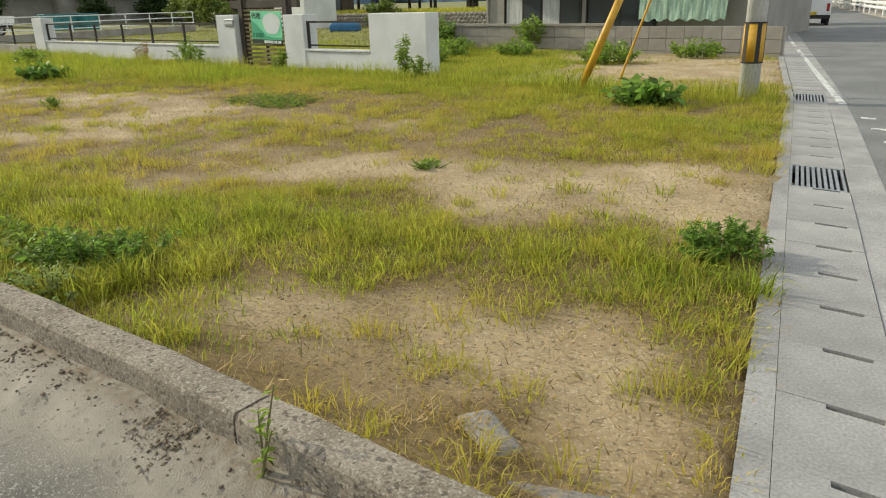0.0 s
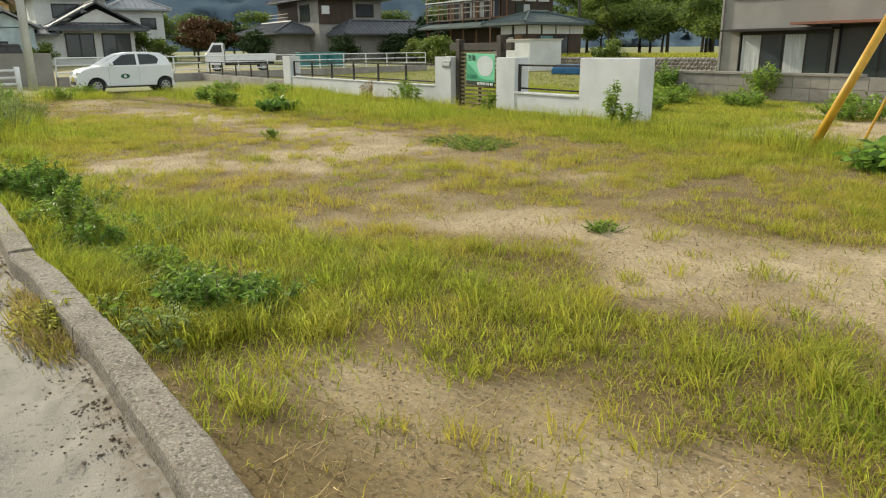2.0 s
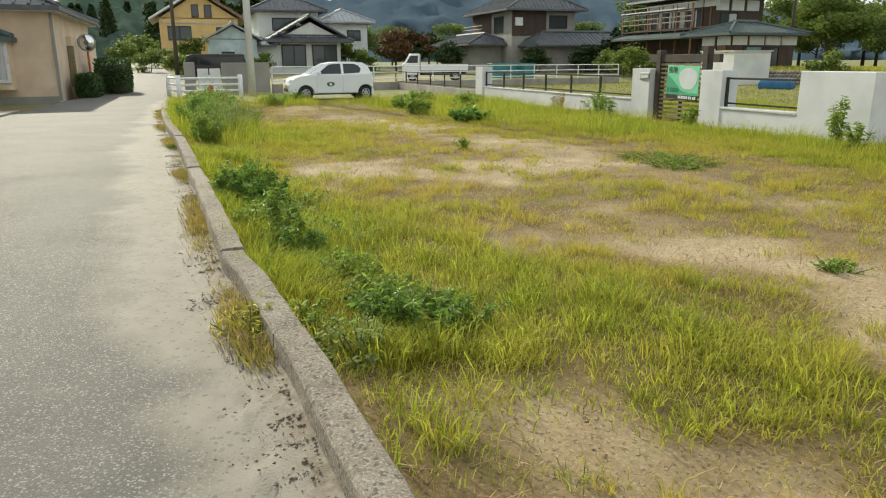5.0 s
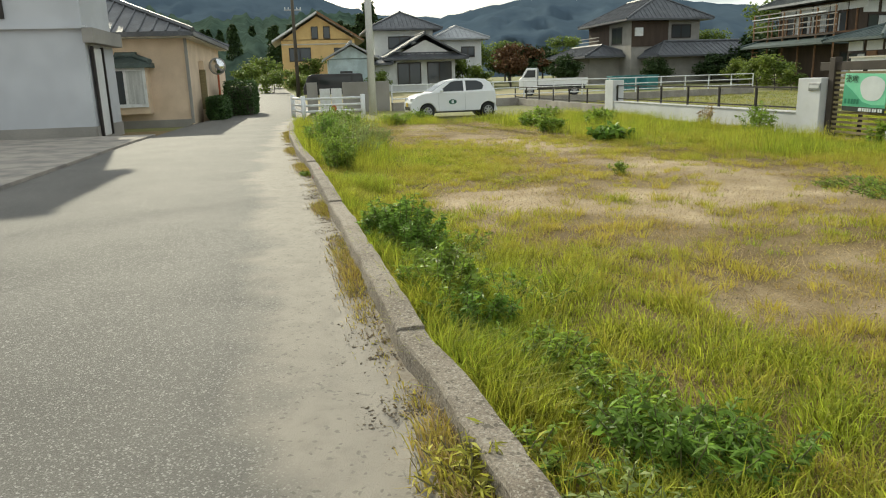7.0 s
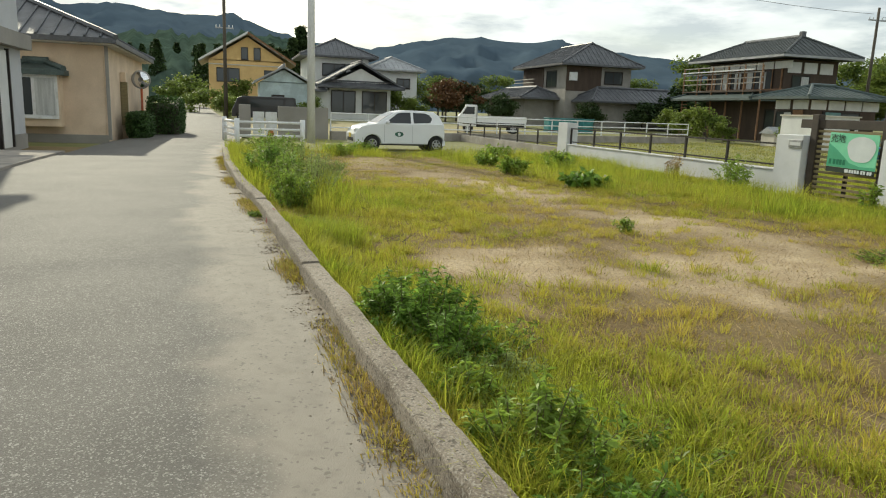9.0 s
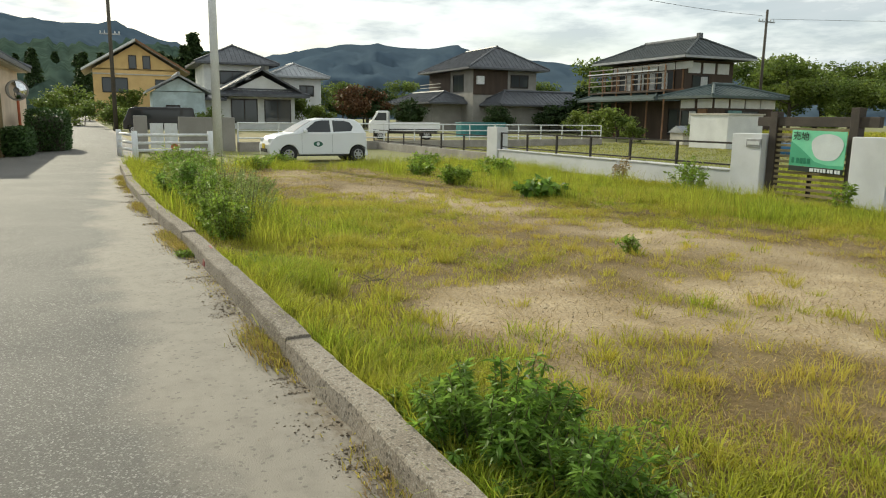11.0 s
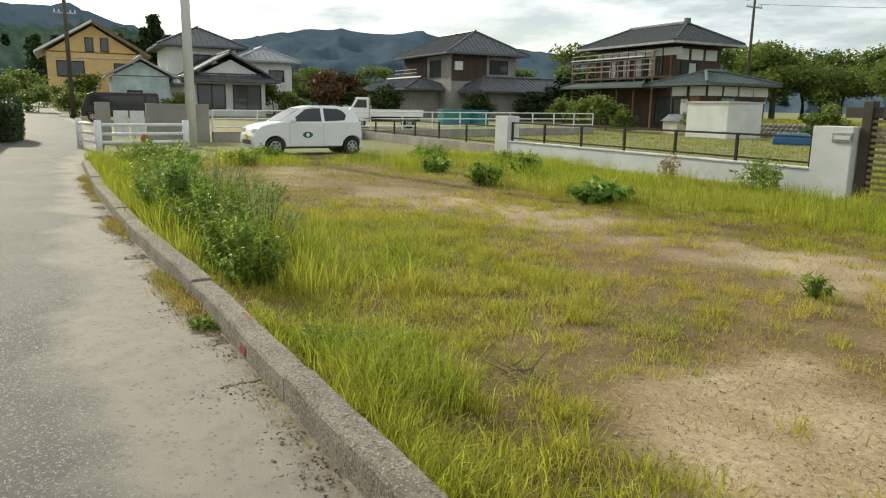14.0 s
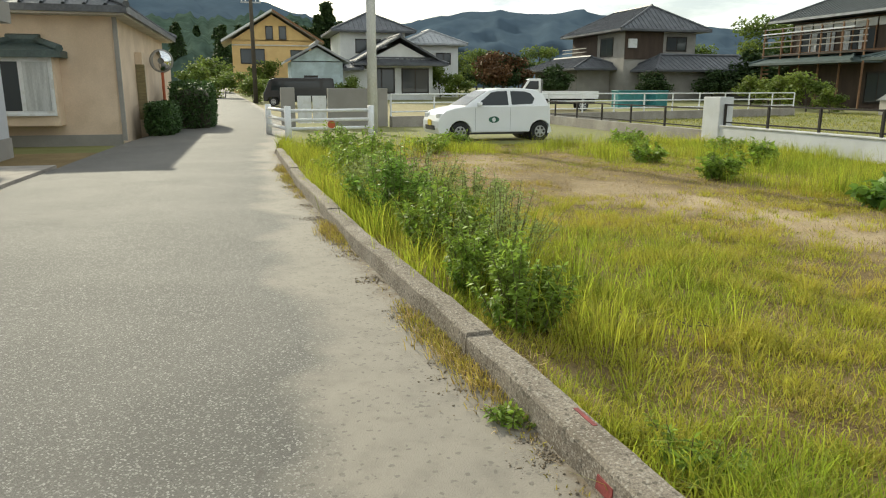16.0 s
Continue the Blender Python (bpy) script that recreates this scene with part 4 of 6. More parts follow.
def box_van(name, m, label, paint, length=3.4, width=0.74, height=1.85):
    """A boxy van, front at -x."""
    c = thing(name, m, label, "van")
    h = length / 2
    prof = [(-h, 0.3), (-h + 0.28, 0.3), (-h + 0.32, 0.55), (-h + 0.9, 0.55), (-h + 0.95, 0.28), (h - 0.85, 0.28), (h - 0.8, 0.55), (h - 0.28, 0.55), (h - 0.22, 0.3), (h, 0.32),
            (h, height * 0.55), (h - 0.10, height - 0.05), (h - 0.25, height), (-h + 0.75, height), (-h + 0.4, height * 0.93), (-h + 0.08, height * 0.53), (-h, height * 0.45)]
    part("body", Shape().prism(prof, -width, width), paint, c, bevel=0.05)
    z0, z1 = height * 0.56, height * 0.88
    for s in (-1, 1):
        for a, b in ((-h + 0.42, -h + 1.15), (-h + 1.22, h - 0.95), (h - 0.88, h - 0.2)):
            part("side_window", Shape().poly([(a + 0.06, s * (width + 0.006), z0), (a + 0.12, s * (width + 0.006), z1), (b, s * (width + 0.006), z1), (b, s * (width + 0.006), z0)]), CAR_GLASS, c)
        for x in (-h + 0.62, h - 0.54):
            wheel(c, x, s * (width - 0.01), 0.28, s)
        part("tail_lamp", Shape().box(h - 0.02, s * (width - 0.13) - 0.06, 0.62, h + 0.012, s * (width - 0.13) + 0.06, 0.95), RED_LAMP, c)
    part("rear_window", Shape().poly([(h - 0.012, -width * 0.8, z0 + 0.02), (h - 0.012, width * 0.8, z0 + 0.02), (h - 0.075, width * 0.76, z1), (h - 0.075, -width * 0.76, z1)]), CAR_GLASS, c)
    part("bumper", Shape().box(h - 0.03, -width, 0.30, h + 0.05, width, 0.46), BLACK, c, bevel=0.02)
    part("rear_plate", Shape().box(h + 0.05, -0.165, 0.46, h + 0.062, 0.165, 0.6), PLATE, c)
    part("windscreen", Shape().poly([(-h + 0.10, -width * 0.85, height * 0.56), (-h + 0.10, width * 0.85, height * 0.56), (-h + 0.40, width * 0.8, height * 0.91), (-h + 0.40, -width * 0.8, height * 0.91)]), CAR_GLASS, c)
    return c


box_van("white_van", pose(-9.45, 39.2, -0.12, 0, 0, -75), "small white delivery van on the main road", CAR_WHITE)
box_van("dark_van", pose(-60, 3.4, 0.15, 0, 0, 84), "dark minivan parked beside a wooden fence", CAR_DARK, 4.6, 0.85, 1.8)


def flatbed(m):
    c = thing("flatbed_truck", m, "white flatbed truck with a low dropside bed", "truck")
    prof = [(-2.3, 0.45), (-1.0, 0.45), (-1.0, 1.95), (-1.75, 1.95), (-2.15, 1.30), (-2.3, 1.15)]
    part("cab", Shape().prism(prof, -0.82, 0.82), CAR_WHITE, c, bevel=0.05)
    part("bed", Shape().box(-0.95, -0.85, 0.75, 2.5, 0.85, 0.85), CAR_WHITE, c)
    for s in (-1, 1):
        part("dropside", Shape().box(-0.95, s * 0.85 - 0.02, 0.86, 2.5, s * 0.85 + 0.02, 1.2), CAR_WHITE, c)
        part("side_window", Shape().poly([(-2.0, s * 0.826, 1.3), (-1.7, s * 0.826, 1.8), (-1.15, s * 0.826, 1.8), (-1.15, s * 0.826, 1.3)]), CAR_GLASS, c)
        for x in (-1.55, 1.6):
            wheel(c, x, s * 0.78, 0.34, s)
    part("headboard", Shape().box(-0.98, -0.85, 0.86, -0.93, 0.85, 1.9), STEEL, c)
    part("tailboard", Shape().box(2.48, -0.85, 0.86, 2.52, 0.85, 1.2), CAR_WHITE, c)
    part("chassis", Shape().box(-1.0, -0.35, 0.42, 2.4, 0.35, 0.75), BLACK, c)
    part("windscreen", Shape().poly([(-2.14, -0.72, 1.36), (-2.14, 0.72, 1.36), (-1.80, 0.68, 1.88), (-1.80, -0.68, 1.88)]), CAR_GLASS, c)


flatbed(pose(-53, 18.6, -0.05, 0, 0, 74))


# ---- houses ----
class House:
    """An axis-aligned house; its meshes are placed relative to its base."""

    def __init__(self, name, x, y, z, label, shift=(0, 0)):
        self.o = thing(name, pose(x + shift[0], y + shift[1], z), label, "house")
        self.x, self.y, self.z = x, y, z

    def wall(self, x0, y0, x1, y1, z0, z1, mat, label=""):
        part("wall", Shape().box(x0 - self.x, y0 - self.y, z0 - self.z, x1 - self.x, y1 - self.y, z1 - self.z), mat, self.o, label)

    def roof(self, x0, y0, x1, y1, ze, za, mat, axis="x", inset=None, thick=0.16, ribs=True, label=""):
        """Hip roof over the eaves' outline; inset is the hip's length, 0 for a gable."""
        x0, x1, y0, y1, ze, za = x0 - self.x, x1 - self.x, y0 - self.y, y1 - self.y, ze - self.z, za - self.z
        sh = Shape()
        c = [(x0, y0), (x1, y0), (x1, y1), (x0, y1)]
        sh.v += [(*p, ze - thick) for p in c] + [(*p, ze) for p in c]
        if axis == "x":
            i = (y1 - y0) / 2 if inset is None else inset
            my = (y0 + y1) / 2
            ra, rb = (x0 + i, my, za), (x1 - i, my, za)
            sh.v += [ra, rb]
            sh.f += [(4, 5, 9, 8), (6, 7, 8, 9)] + ([(5, 6, 9), (7, 4, 8)] if i else [])
        else:
            i = (x1 - x0) / 2 if inset is None else inset
            mx = (x0 + x1) / 2
            ra, rb = (mx, y0 + i, za), (mx, y1 - i, za)
            sh.v += [ra, rb]
            sh.f += [(5, 6, 9, 8), (7, 4, 8, 9)] + ([(4, 5, 8), (6, 7, 9)] if i else [])
        if i:
            sh.f += [(3, 2, 1, 0)] + [(a, (a + 1) % 4, 4 + (a + 1) % 4, 4 + a) for a in range(4)]
        else:
            # two thick slabs: an underside parallel to each slope, closed along the edges
            sh.v += [(ra[0], ra[1], za - thick), (rb[0], rb[1], za - thick)]
            if axis == "x":
                sh.f += [(0, 1, 11, 10), (2, 3, 10, 11), (0, 1, 5, 4), (2, 3, 7, 6), (1, 11, 9, 5), (2, 6, 9, 11), (0, 4, 8, 10), (3, 10, 8, 7)]
            else:
                sh.f += [(1, 2, 11, 10), (3, 0, 10, 11), (1, 2, 6, 5), (3, 0, 4, 7), (0, 4, 8, 10), (1, 10, 8, 5), (2, 6, 9, 11), (3, 11, 9, 7)]
        r = part("roof", sh, mat, self.o, label)
        ra, rb = Vector(ra), Vector(rb)
        d = (rb - ra).normalized() if (rb - ra).length > 0.01 else Vector((1, 0, 0))
        part("ridge", Shape().tube(ra - d * 0.12 + Vector((0, 0, 0.06)), rb + d * 0.12 + Vector((0, 0, 0.06)), 0.13, None, 8), mat, r)
        if inset != 0:
            ends = ((ra, (c[0], c[3])), (rb, (c[1], c[2]))) if axis == "x" else ((ra, (c[0], c[1])), (rb, (c[2], c[3])))
            for e, ps in ends:
                for p in ps:
                    part("hip_ridge", Shape().tube(e + Vector((0, 0, 0.05)), (p[0], p[1], ze + 0.04), 0.10, None, 6), mat, r)
        if ribs:
            # rolls of tiles running down the four slopes
            rb_sh = Shape()
            step = 0.45
            for e in range(4):
                p, q = Vector((*c[e], ze)), Vector((*c[(e + 1) % 4], ze))
                n = int((q - p).length / step)
                for k in range(1, n):
                    u = k / n
                    foot = p.lerp(q, u)
                    inward = Vector((-(q - p).y, (q - p).x, 0)).normalized()
                    # climb until the nearest hip or the ridge
                    long_side = (axis == "x") == (e % 2 == 0)
                    depth = (y1 - y0) / 2 if axis == "x" else (x1 - x0) / 2
                    run_in = depth if long_side else i
                    if run_in <= 0:
                        continue
                    slope = (za - ze) / run_in
                    side = min(u, 1 - u) * (q - p).length
                    if long_side:
                        lim = depth if i <= 0 else min(depth, side * depth / i)
                    else:
                        lim = min(i, side * i / depth)
                    if lim < 0.25:
                        continue
                    rb_sh.tube(foot + Vector((0, 0, 0.015)), foot + inward * lim + Vector((0, 0, slope * lim + 0.015)), 0.045, None, 5, False)
            if rb_sh.f:
                tagged(part("tile_ribbing", rb_sh, mat, r), kind="stuff")
        return r

    def gable(self, x0, y0, x1, y1, ze, za, mat, axis="x"):
        """Wall triangles under a gable roof."""
        x0, x1, y0, y1, ze, za = x0 - self.x, x1 - self.x, y0 - self.y, y1 - self.y, ze - self.z, za - self.z
        sh = Shape()
        if axis == "x":
            my = (y0 + y1) / 2
            sh.v += [(x0, y0, ze), (x0, y1, ze), (x0, my, za), (x1, y0, ze), (x1, y1, ze), (x1, my, za)]
        else:
            mx = (x0 + x1) / 2
            sh.v += [(x0, y0, ze), (x1, y0, ze), (mx, y0, za), (x0, y1, ze), (x1, y1, ze), (mx, y1, za)]
        sh.f += [(0, 1, 2), (3, 5, 4), (0, 3, 4, 1), (0, 2, 5, 3), (1, 4, 5, 2)]
        part("gable_wall", sh, mat, self.o)

    def window(self, face, at, a0, a1, z0, z1, cols=2, pane=None, frame_mat=None, name="window"):
        """A window on the face ('x': facing +x at x = at; 'y': facing -y at y = at), from a0 to a1 along it."""
        pane, frame_mat = pane or WINDOW, frame_mat or BRONZE

        def slab(p0, p1, q0, q1, d0, d1):
            z_0, z_1 = q0 - self.z, q1 - self.z
            if face == "x":
                return Shape().box(at + d0 - self.x, p0 - self.y, z_0, at + d1 - self.x, p1 - self.y, z_1)
            return Shape().box(p0 - self.x, at - d1 - self.y, z_0, p1 - self.x, at - d0 - self.y, z_1)
        w = part(name, slab(a0, a1, z0, z1, -0.02, 0.012), frame_mat, self.o)
        step = (a1 - a0) / cols
        for i in range(cols):
            part("pane", slab(a0 + i * step + 0.05, a0 + (i + 1) * step - 0.05, z0 + 0.06, z1 - 0.06, 0.012, 0.018 + 0.012 * (i % 2)), pane if not isinstance(pane, list) else pane[i % len(pane)], w)
        f = Shape()
        for p0, p1, q0, q1 in ((a0 - 0.05, a1 + 0.05, z1, z1 + 0.06), (a0 - 0.05, a1 + 0.05, z0 - 0.06, z0), (a0 - 0.05, a0, z0, z1), (a1, a1 + 0.05, z0, z1)):
            s = slab(p0, p1, q0, q1, -0.02, 0.06)
            n = len(f.v)
            f.v += s.v
            f.f += [tuple(v + n for v in face_) for face_ in s.f]
        part("window_frame", f, frame_mat, w)

    def beam(self, x0, y0, x1, y1, z0, z1, mat, name="beam"):
        part(name, Shape().box(x0 - self.x, y0 - self.y, z0 - self.z, x1 - self.x, y1 - self.y, z1 - self.z), mat, self.o)


# white house and beige house beside the lane
wh = House("white_house", -31, -9, 0.0, "two-storey white rendered house beside the lane", (-0.5, -0.2))
wh.wall(-27.6, -16, -24.6, -4.6, -0.3, 6.4, COOL_RENDER)
wh.beam(-24.6, -16, -24.56, -4.6, -0.2, 0.30, GREY_PLASTER, "plinth")
wh.beam(-27.6, -4.6, -24.6, -4.56, -0.2, 0.30, GREY_PLASTER, "plinth")
wh.beam(-24.6, -16, -24.45, -4.45, 3.0, 3.08, COOL_RENDER, "band")
wh.beam(-27.65, -4.6, -24.45, -4.3, 2.62, 3.02, GREY_PLASTER, "porch_hood")
wh.roof(-28.2, -16.4, -24.3, -4.3, 6.4, 7.4, ROOF_SLATE, axis="y")
wh.window("x", -24.6, -7.4, -6.6, 3.35, 4.35, 1)
wh.window("x", -24.6, -9.9, -8.9, 3.3, 4.4, 2)
wh.beam(-25.0, -4.56, -24.9, -4.48, -0.05, 2.55, BRONZE, "door_jamb")
wh.beam(-25.9, -4.56, -25.0, -4.52, 0.0, 2.5, WHITE_PLASTER, "side_door")
wh.beam(-26.0, -4.56, -25.93, -4.47, 0.0, 2.55, BRONZE, "door_jamb")

bh = House("beige_house", -36, -7, 0.0, "low beige rendered house with a bay window", (-0.8, -0.1))
bh.wall(-41, -13, -30.3, -2.95, -0.3, 3.1, BEIGE)
bh.beam(-30.3, -13, -30.22, -2.95, -0.2, 0.16, GREY_PLASTER, "plinth")
bh.beam(-41.5, -13.5, -29.75, -2.6, 3.06, 3.26, PLASTER, "fascia")
bh.roof(-41.8, -13.6, -29.65, -2.5, 3.27, 5.6, ROOF_TILE, axis="x")
bh.beam(-30.34, -2.95, -30.24, -2.85, 0, 3.05, GREY_PLASTER, "downpipe")
bh.beam(-30.3, -5.75, -29.75, -4.25, 0.42, 2.1, BEIGE, "bay")
bh.beam(-30.3, -5.85, -29.6, -4.1, 2.1, 2.18, WHITE_PLASTER, "bay_eave")
bh.roof(-30.9, -5.9, -29.55, -4.05, 2.2, 2.42, ROOF_GREEN, axis="y", ribs=False)
bh.window("x", -29.75, -5.65, -4.35, 0.72, 2.0, 2, [WINDOW, CURTAIN], WHITE_STEEL, "bay_window")
bh.wall(-41.5, -2.945, -33.5, -2.75, -0.2, 2.35, BEIGE, "low beige rendered side wall")
bh.beam(-33.55, -2.94, -33.45, -2.7, 0.4, 2.0, GATE, "side_post")

mirror = thing("traffic_mirror", pose(-35.6, -2.45, 0), "round convex traffic mirror on an orange post", "traffic mirror")
part("post", Shape().tube((0, 0, 0), (0, 0, 2.0), 0.045, None, 10), ORANGE, mirror)
part("hood", Shape().tube((0.02, 0, 2.15), (0.10, 0.02, 2.15), 0.36, 0.33, 24), GREY_PLASTER, mirror)
cap = Shape()
ring_n = 24
for j in range(5):
    r = 0.31 * math.cos(j * math.pi / 10)
    cap.v += [(0.105 + 0.09 * math.sin(j * math.pi / 10), r * math.cos(2 * math.pi * i / ring_n), 2.15 + r * math.sin(2 * math.pi * i / ring_n)) for i in range(ring_n)]
for j in range(4):
    cap.f += [(j * ring_n + i, j * ring_n + (i + 1) % ring_n, (j + 1) * ring_n + (i + 1) % ring_n, (j + 1) * ring_n + i) for i in range(ring_n)]
part("mirror_face", cap, MIRROR, mirror, smooth=True)

# old timber house with the balcony
h3 = House("timber_house", -52, 44, -0.1, "old two-storey timber house with a scaffold-like balcony")
h3.wall(-59.5, 41.2, -50.5, 46.2, -0.2, 6.2, TIMBER)
h3.roof(-60.8, 40.0, -49.3, 47.4, 6.45, 8.05, ROOF_SLATE, axis="x", inset=2.6, label="dark hipped tile roof")
h3.wall(-46.2, 37.0, -43.0, 42.4, -0.2, 3.1, TIMBER)
h3.roof(-47.4, 36.0, -42.2, 43.0, 3.15, 3.95, ROOF_GREEN, axis="y", inset=2.6, label="green-grey lower roof")
h3.roof(-61.0, 38.6, -50.8, 41.3, 3.2, 3.7, ROOF_GREEN, axis="x", inset=1.2, ribs=False)
for i in range(3):
    h3.beam(-50.5, 41.5 + i * 1.5, -50.44, 42.7 + i * 1.5, 5.2, 6.0, WHITE_PLASTER, "plaster_panel")
for i in range(5):
    h3.beam(-59.3 + i * 1.95, 41.14, -57.5 + i * 1.95, 41.2, 5.5, 6.05, WHITE_PLASTER, "plaster_panel")
for i in range(4):
    h3.beam(-43.0, 37.0 + i * 1.4, -42.94, 38.2 + i * 1.45, 2.35, 2.95, WHITE_PLASTER, "plaster_panel")
for i in range(2):
    h3.beam(-46.1 + i * 1.6, 36.94, -44.8 + i * 1.6, 37.0, 2.35, 2.95, WHITE_PLASTER, "plaster_panel")
h3.window("y", 41.2, -58.6, -55.2, 3.9, 5.35, 4, [WINDOW, CURTAIN])
h3.window("y", 41.2, -54.6, -51.6, 3.9, 5.35, 4, [CURTAIN, WINDOW])
h3.window("x", -50.5, 42.0, 43.6, 4.0, 5.0, 2, [WINDOW, CURTAIN])
h3.window("y", 37.0, -46.0, -44.6, 0.4, 2.2, 2, [WINDOW, CURTAIN])
h3.window("x", -43.0, 38.0, 41.0, 0.5, 2.2, 3)
h3.window("y", 41.2, -52.0, -50.0, 0.4, 2.4, 2)
h3.beam(-44.4, 36.9, -43.6, 37.0, 0.0, 2.3, WARM_TIMBER, "post")
h3.beam(-60.6, 39.4, -50.6, 41.2, 3.72, 3.82, TIMBER, "balcony_floor")
for i in range(6):
    x = -60.5 + i * 1.95
    h3.beam(x - 0.05, 39.42, x + 0.05, 39.52, -0.1, 5.8, WARM_TIMBER, "balcony_post")
for z in (4.35, 4.75, 5.15, 5.7):
    h3.beam(-60.6, 39.43, -50.6, 39.5, z, z + 0.08, GREY_PLASTER, "balcony_rail")
for i in range(11):
    h3.beam(-60.5 + i * 0.98, 41.10, -60.42 + i * 0.98, 41.2, 3.85, 5.5, WARM_TIMBER, "gallery_post")
h3.beam(-60.6, 41.08, -50.5, 41.2, 3.82, 4.0, WARM_TIMBER, "gallery_sill")
h3.beam(-60.6, 39.3, -51.6, 39.4, 5.35, 5.43, WHITE_STEEL, "drying_pole")
h3.beam(-58.3, 43.58, -51.8, 43.82, 8.06, 8.24, ROOF_PALE, "ridge_cap")
h3.beam(-52.0, 43.5, -51.7, 43.9, 8.06, 8.46, ROOF_TILE, "ridge_end")
h3.beam(-60.85, 39.92, -49.25, 40.0, 6.25, 6.42, ROOF_PALE, "gutter")
h3.beam(-49.3, 39.95, -49.22, 47.4, 6.25, 6.42, ROOF_PALE, "gutter")
h3.beam(-42.96, 38.2, -42.9, 39.4, 0.2, 2.2, TEAL_DOOR, "teal_panel")
for i in range(10):
    h3.beam(-60.6, 39.41, -59.7, 39.45, 0.3 + i * 0.3, 0.38 + i * 0.3, WARM_TIMBER, "lattice_slat")

# grey house with tiled roof
h2 = House("tiled_house", -77, 37, 0.3, "two-storey grey rendered house with tiled roofs")
h2.wall(-82.3, 33.3, -71.4, 40.6, 0.1, 6.5, GREY_PLASTER)
h2.roof(-83.4, 32.3, -70.4, 41.6, 6.5, 8.8, ROOF_TILE, axis="x", inset=3.0)
h2.beam(-71.4, 33.3, -71.34, 37.2, 3.9, 6.4, TIMBER, "timber_cladding")
h2.beam(-82.3, 33.24, -76.8, 33.3, 3.4, 6.4, TIMBER, "timber_cladding")
h2.wall(-84.5, 30.0, -74, 33.3, 0.1, 3.0, GREY_PLASTER)
h2.roof(-85.5, 29.0, -72.6, 34.4, 3.1, 4.2, ROOF_TILE, axis="x", inset=2.2)
h2.roof(-72.5, 34.0, -67.0, 46.0, 2.9, 4.2, ROOF_TILE, axis="y", inset=2.0)
h2.wall(-71.4, 35.0, -68.0, 45.0, 0.1, 2.9, GREY_PLASTER)
h2.window("x", -71.4, 37.6, 39.6, 4.7, 5.9, 2)
h2.window("y", 33.3, -81.5, -77.5, 4.3, 5.9, 4, [CURTAIN, WINDOW])
h2.window("y", 33.3, -76.0, -73.6, 4.3, 5.9, 2)
h2.beam(-82.5, 32.2, -77.0, 33.3, 4.0, 4.1, TIMBER, "balcony_floor")
for z in (4.4, 4.75, 5.1):
    h2.beam(-82.5, 32.2, -77.0, 32.26, z, z + 0.07, PLASTER, "balcony_rail")
h2.beam(-71.4, 33.6, -71.1, 34.4, 4.9, 5.7, WHITE_STEEL, "air_conditioner")
h2.window("y", 30.0, -83.5, -79.0, 0.6, 2.4, 3)

# white house with two roofs and its one-storey front
h1 = House("white_tiled_house", -85, 12, 0.5, "white two-storey house with a dark hipped tile roof")
h1.wall(-89, 8.7, -81, 15.0, 0.3, 6.5, WHITE_PLASTER)
h1.roof(-90, 7.8, -80, 15.9, 6.6, 8.5, ROOF_TILE, axis="x", inset=3.6)
h1.window("x", -81, 10.2, 12.6, 4.6, 5.8, 2)
h1.wall(-79.5, 9.8, -72.5, 15.6, 0.3, 3.5, WHITE_PLASTER)
h1.roof(-80.5, 8.8, -71.6, 16.4, 3.55, 5.6, ROOF_TILE, axis="x", inset=0, label="dark tiled gable roof")
h1.gable(-79.4, 9.9, -72.2, 15.5, 3.6, 5.0, WHITE_PLASTER)
h1.roof(-73.4, 8.6, -71.2, 16.7, 3.3, 3.75, ROOF_TILE, axis="y", inset=1.0)
for a0, a1 in ((10.0, 12.2), (12.9, 15.2)):
    h1.window("x", -72.5, a0, a1, 0.9, 2.9, 2)
h1.roof(-75, 4.6, -71, 9.4, 2.9, 3.5, ROOF_TILE, axis="y", inset=1.2)
h1.wall(-74.5, 6.5, -72.2, 9.8, 0.3, 2.9, WHITE_PLASTER)
h1b = House("grey_roofed_house", -84, 18, 0.5, "white house with a pale grey metal hip roof")
h1b.wall(-88, 15.6, -80.5, 20.2, 0.3, 5.4, WHITE_PLASTER)
h1b.roof(-89, 14.8, -79.8, 21.0, 5.5, 6.9, ROOF_PALE, axis="x", inset=3.0)
h1b.window("x", -80.5, 18.0, 19.4, 3.6, 4.6, 2)

blue = House("pale_blue_house", -72, 5, 0.4, "small pale blue boarded house with a grey roof")
blue.wall(-74, 3.4, -69, 7.4, 0.2, 3.3, BLUE_WALL)
blue.roof(-74.6, 2.9, -68.4, 7.9, 3.35, 4.7, ROOF_PALE, axis="x", inset=0, ribs=False)
blue.gable(-73.9, 3.5, -68.9, 7.3, 3.35, 4.4, BLUE_WALL)
blue.window("x", -69, 4.4, 5.4, 1.2, 2.2, 2)

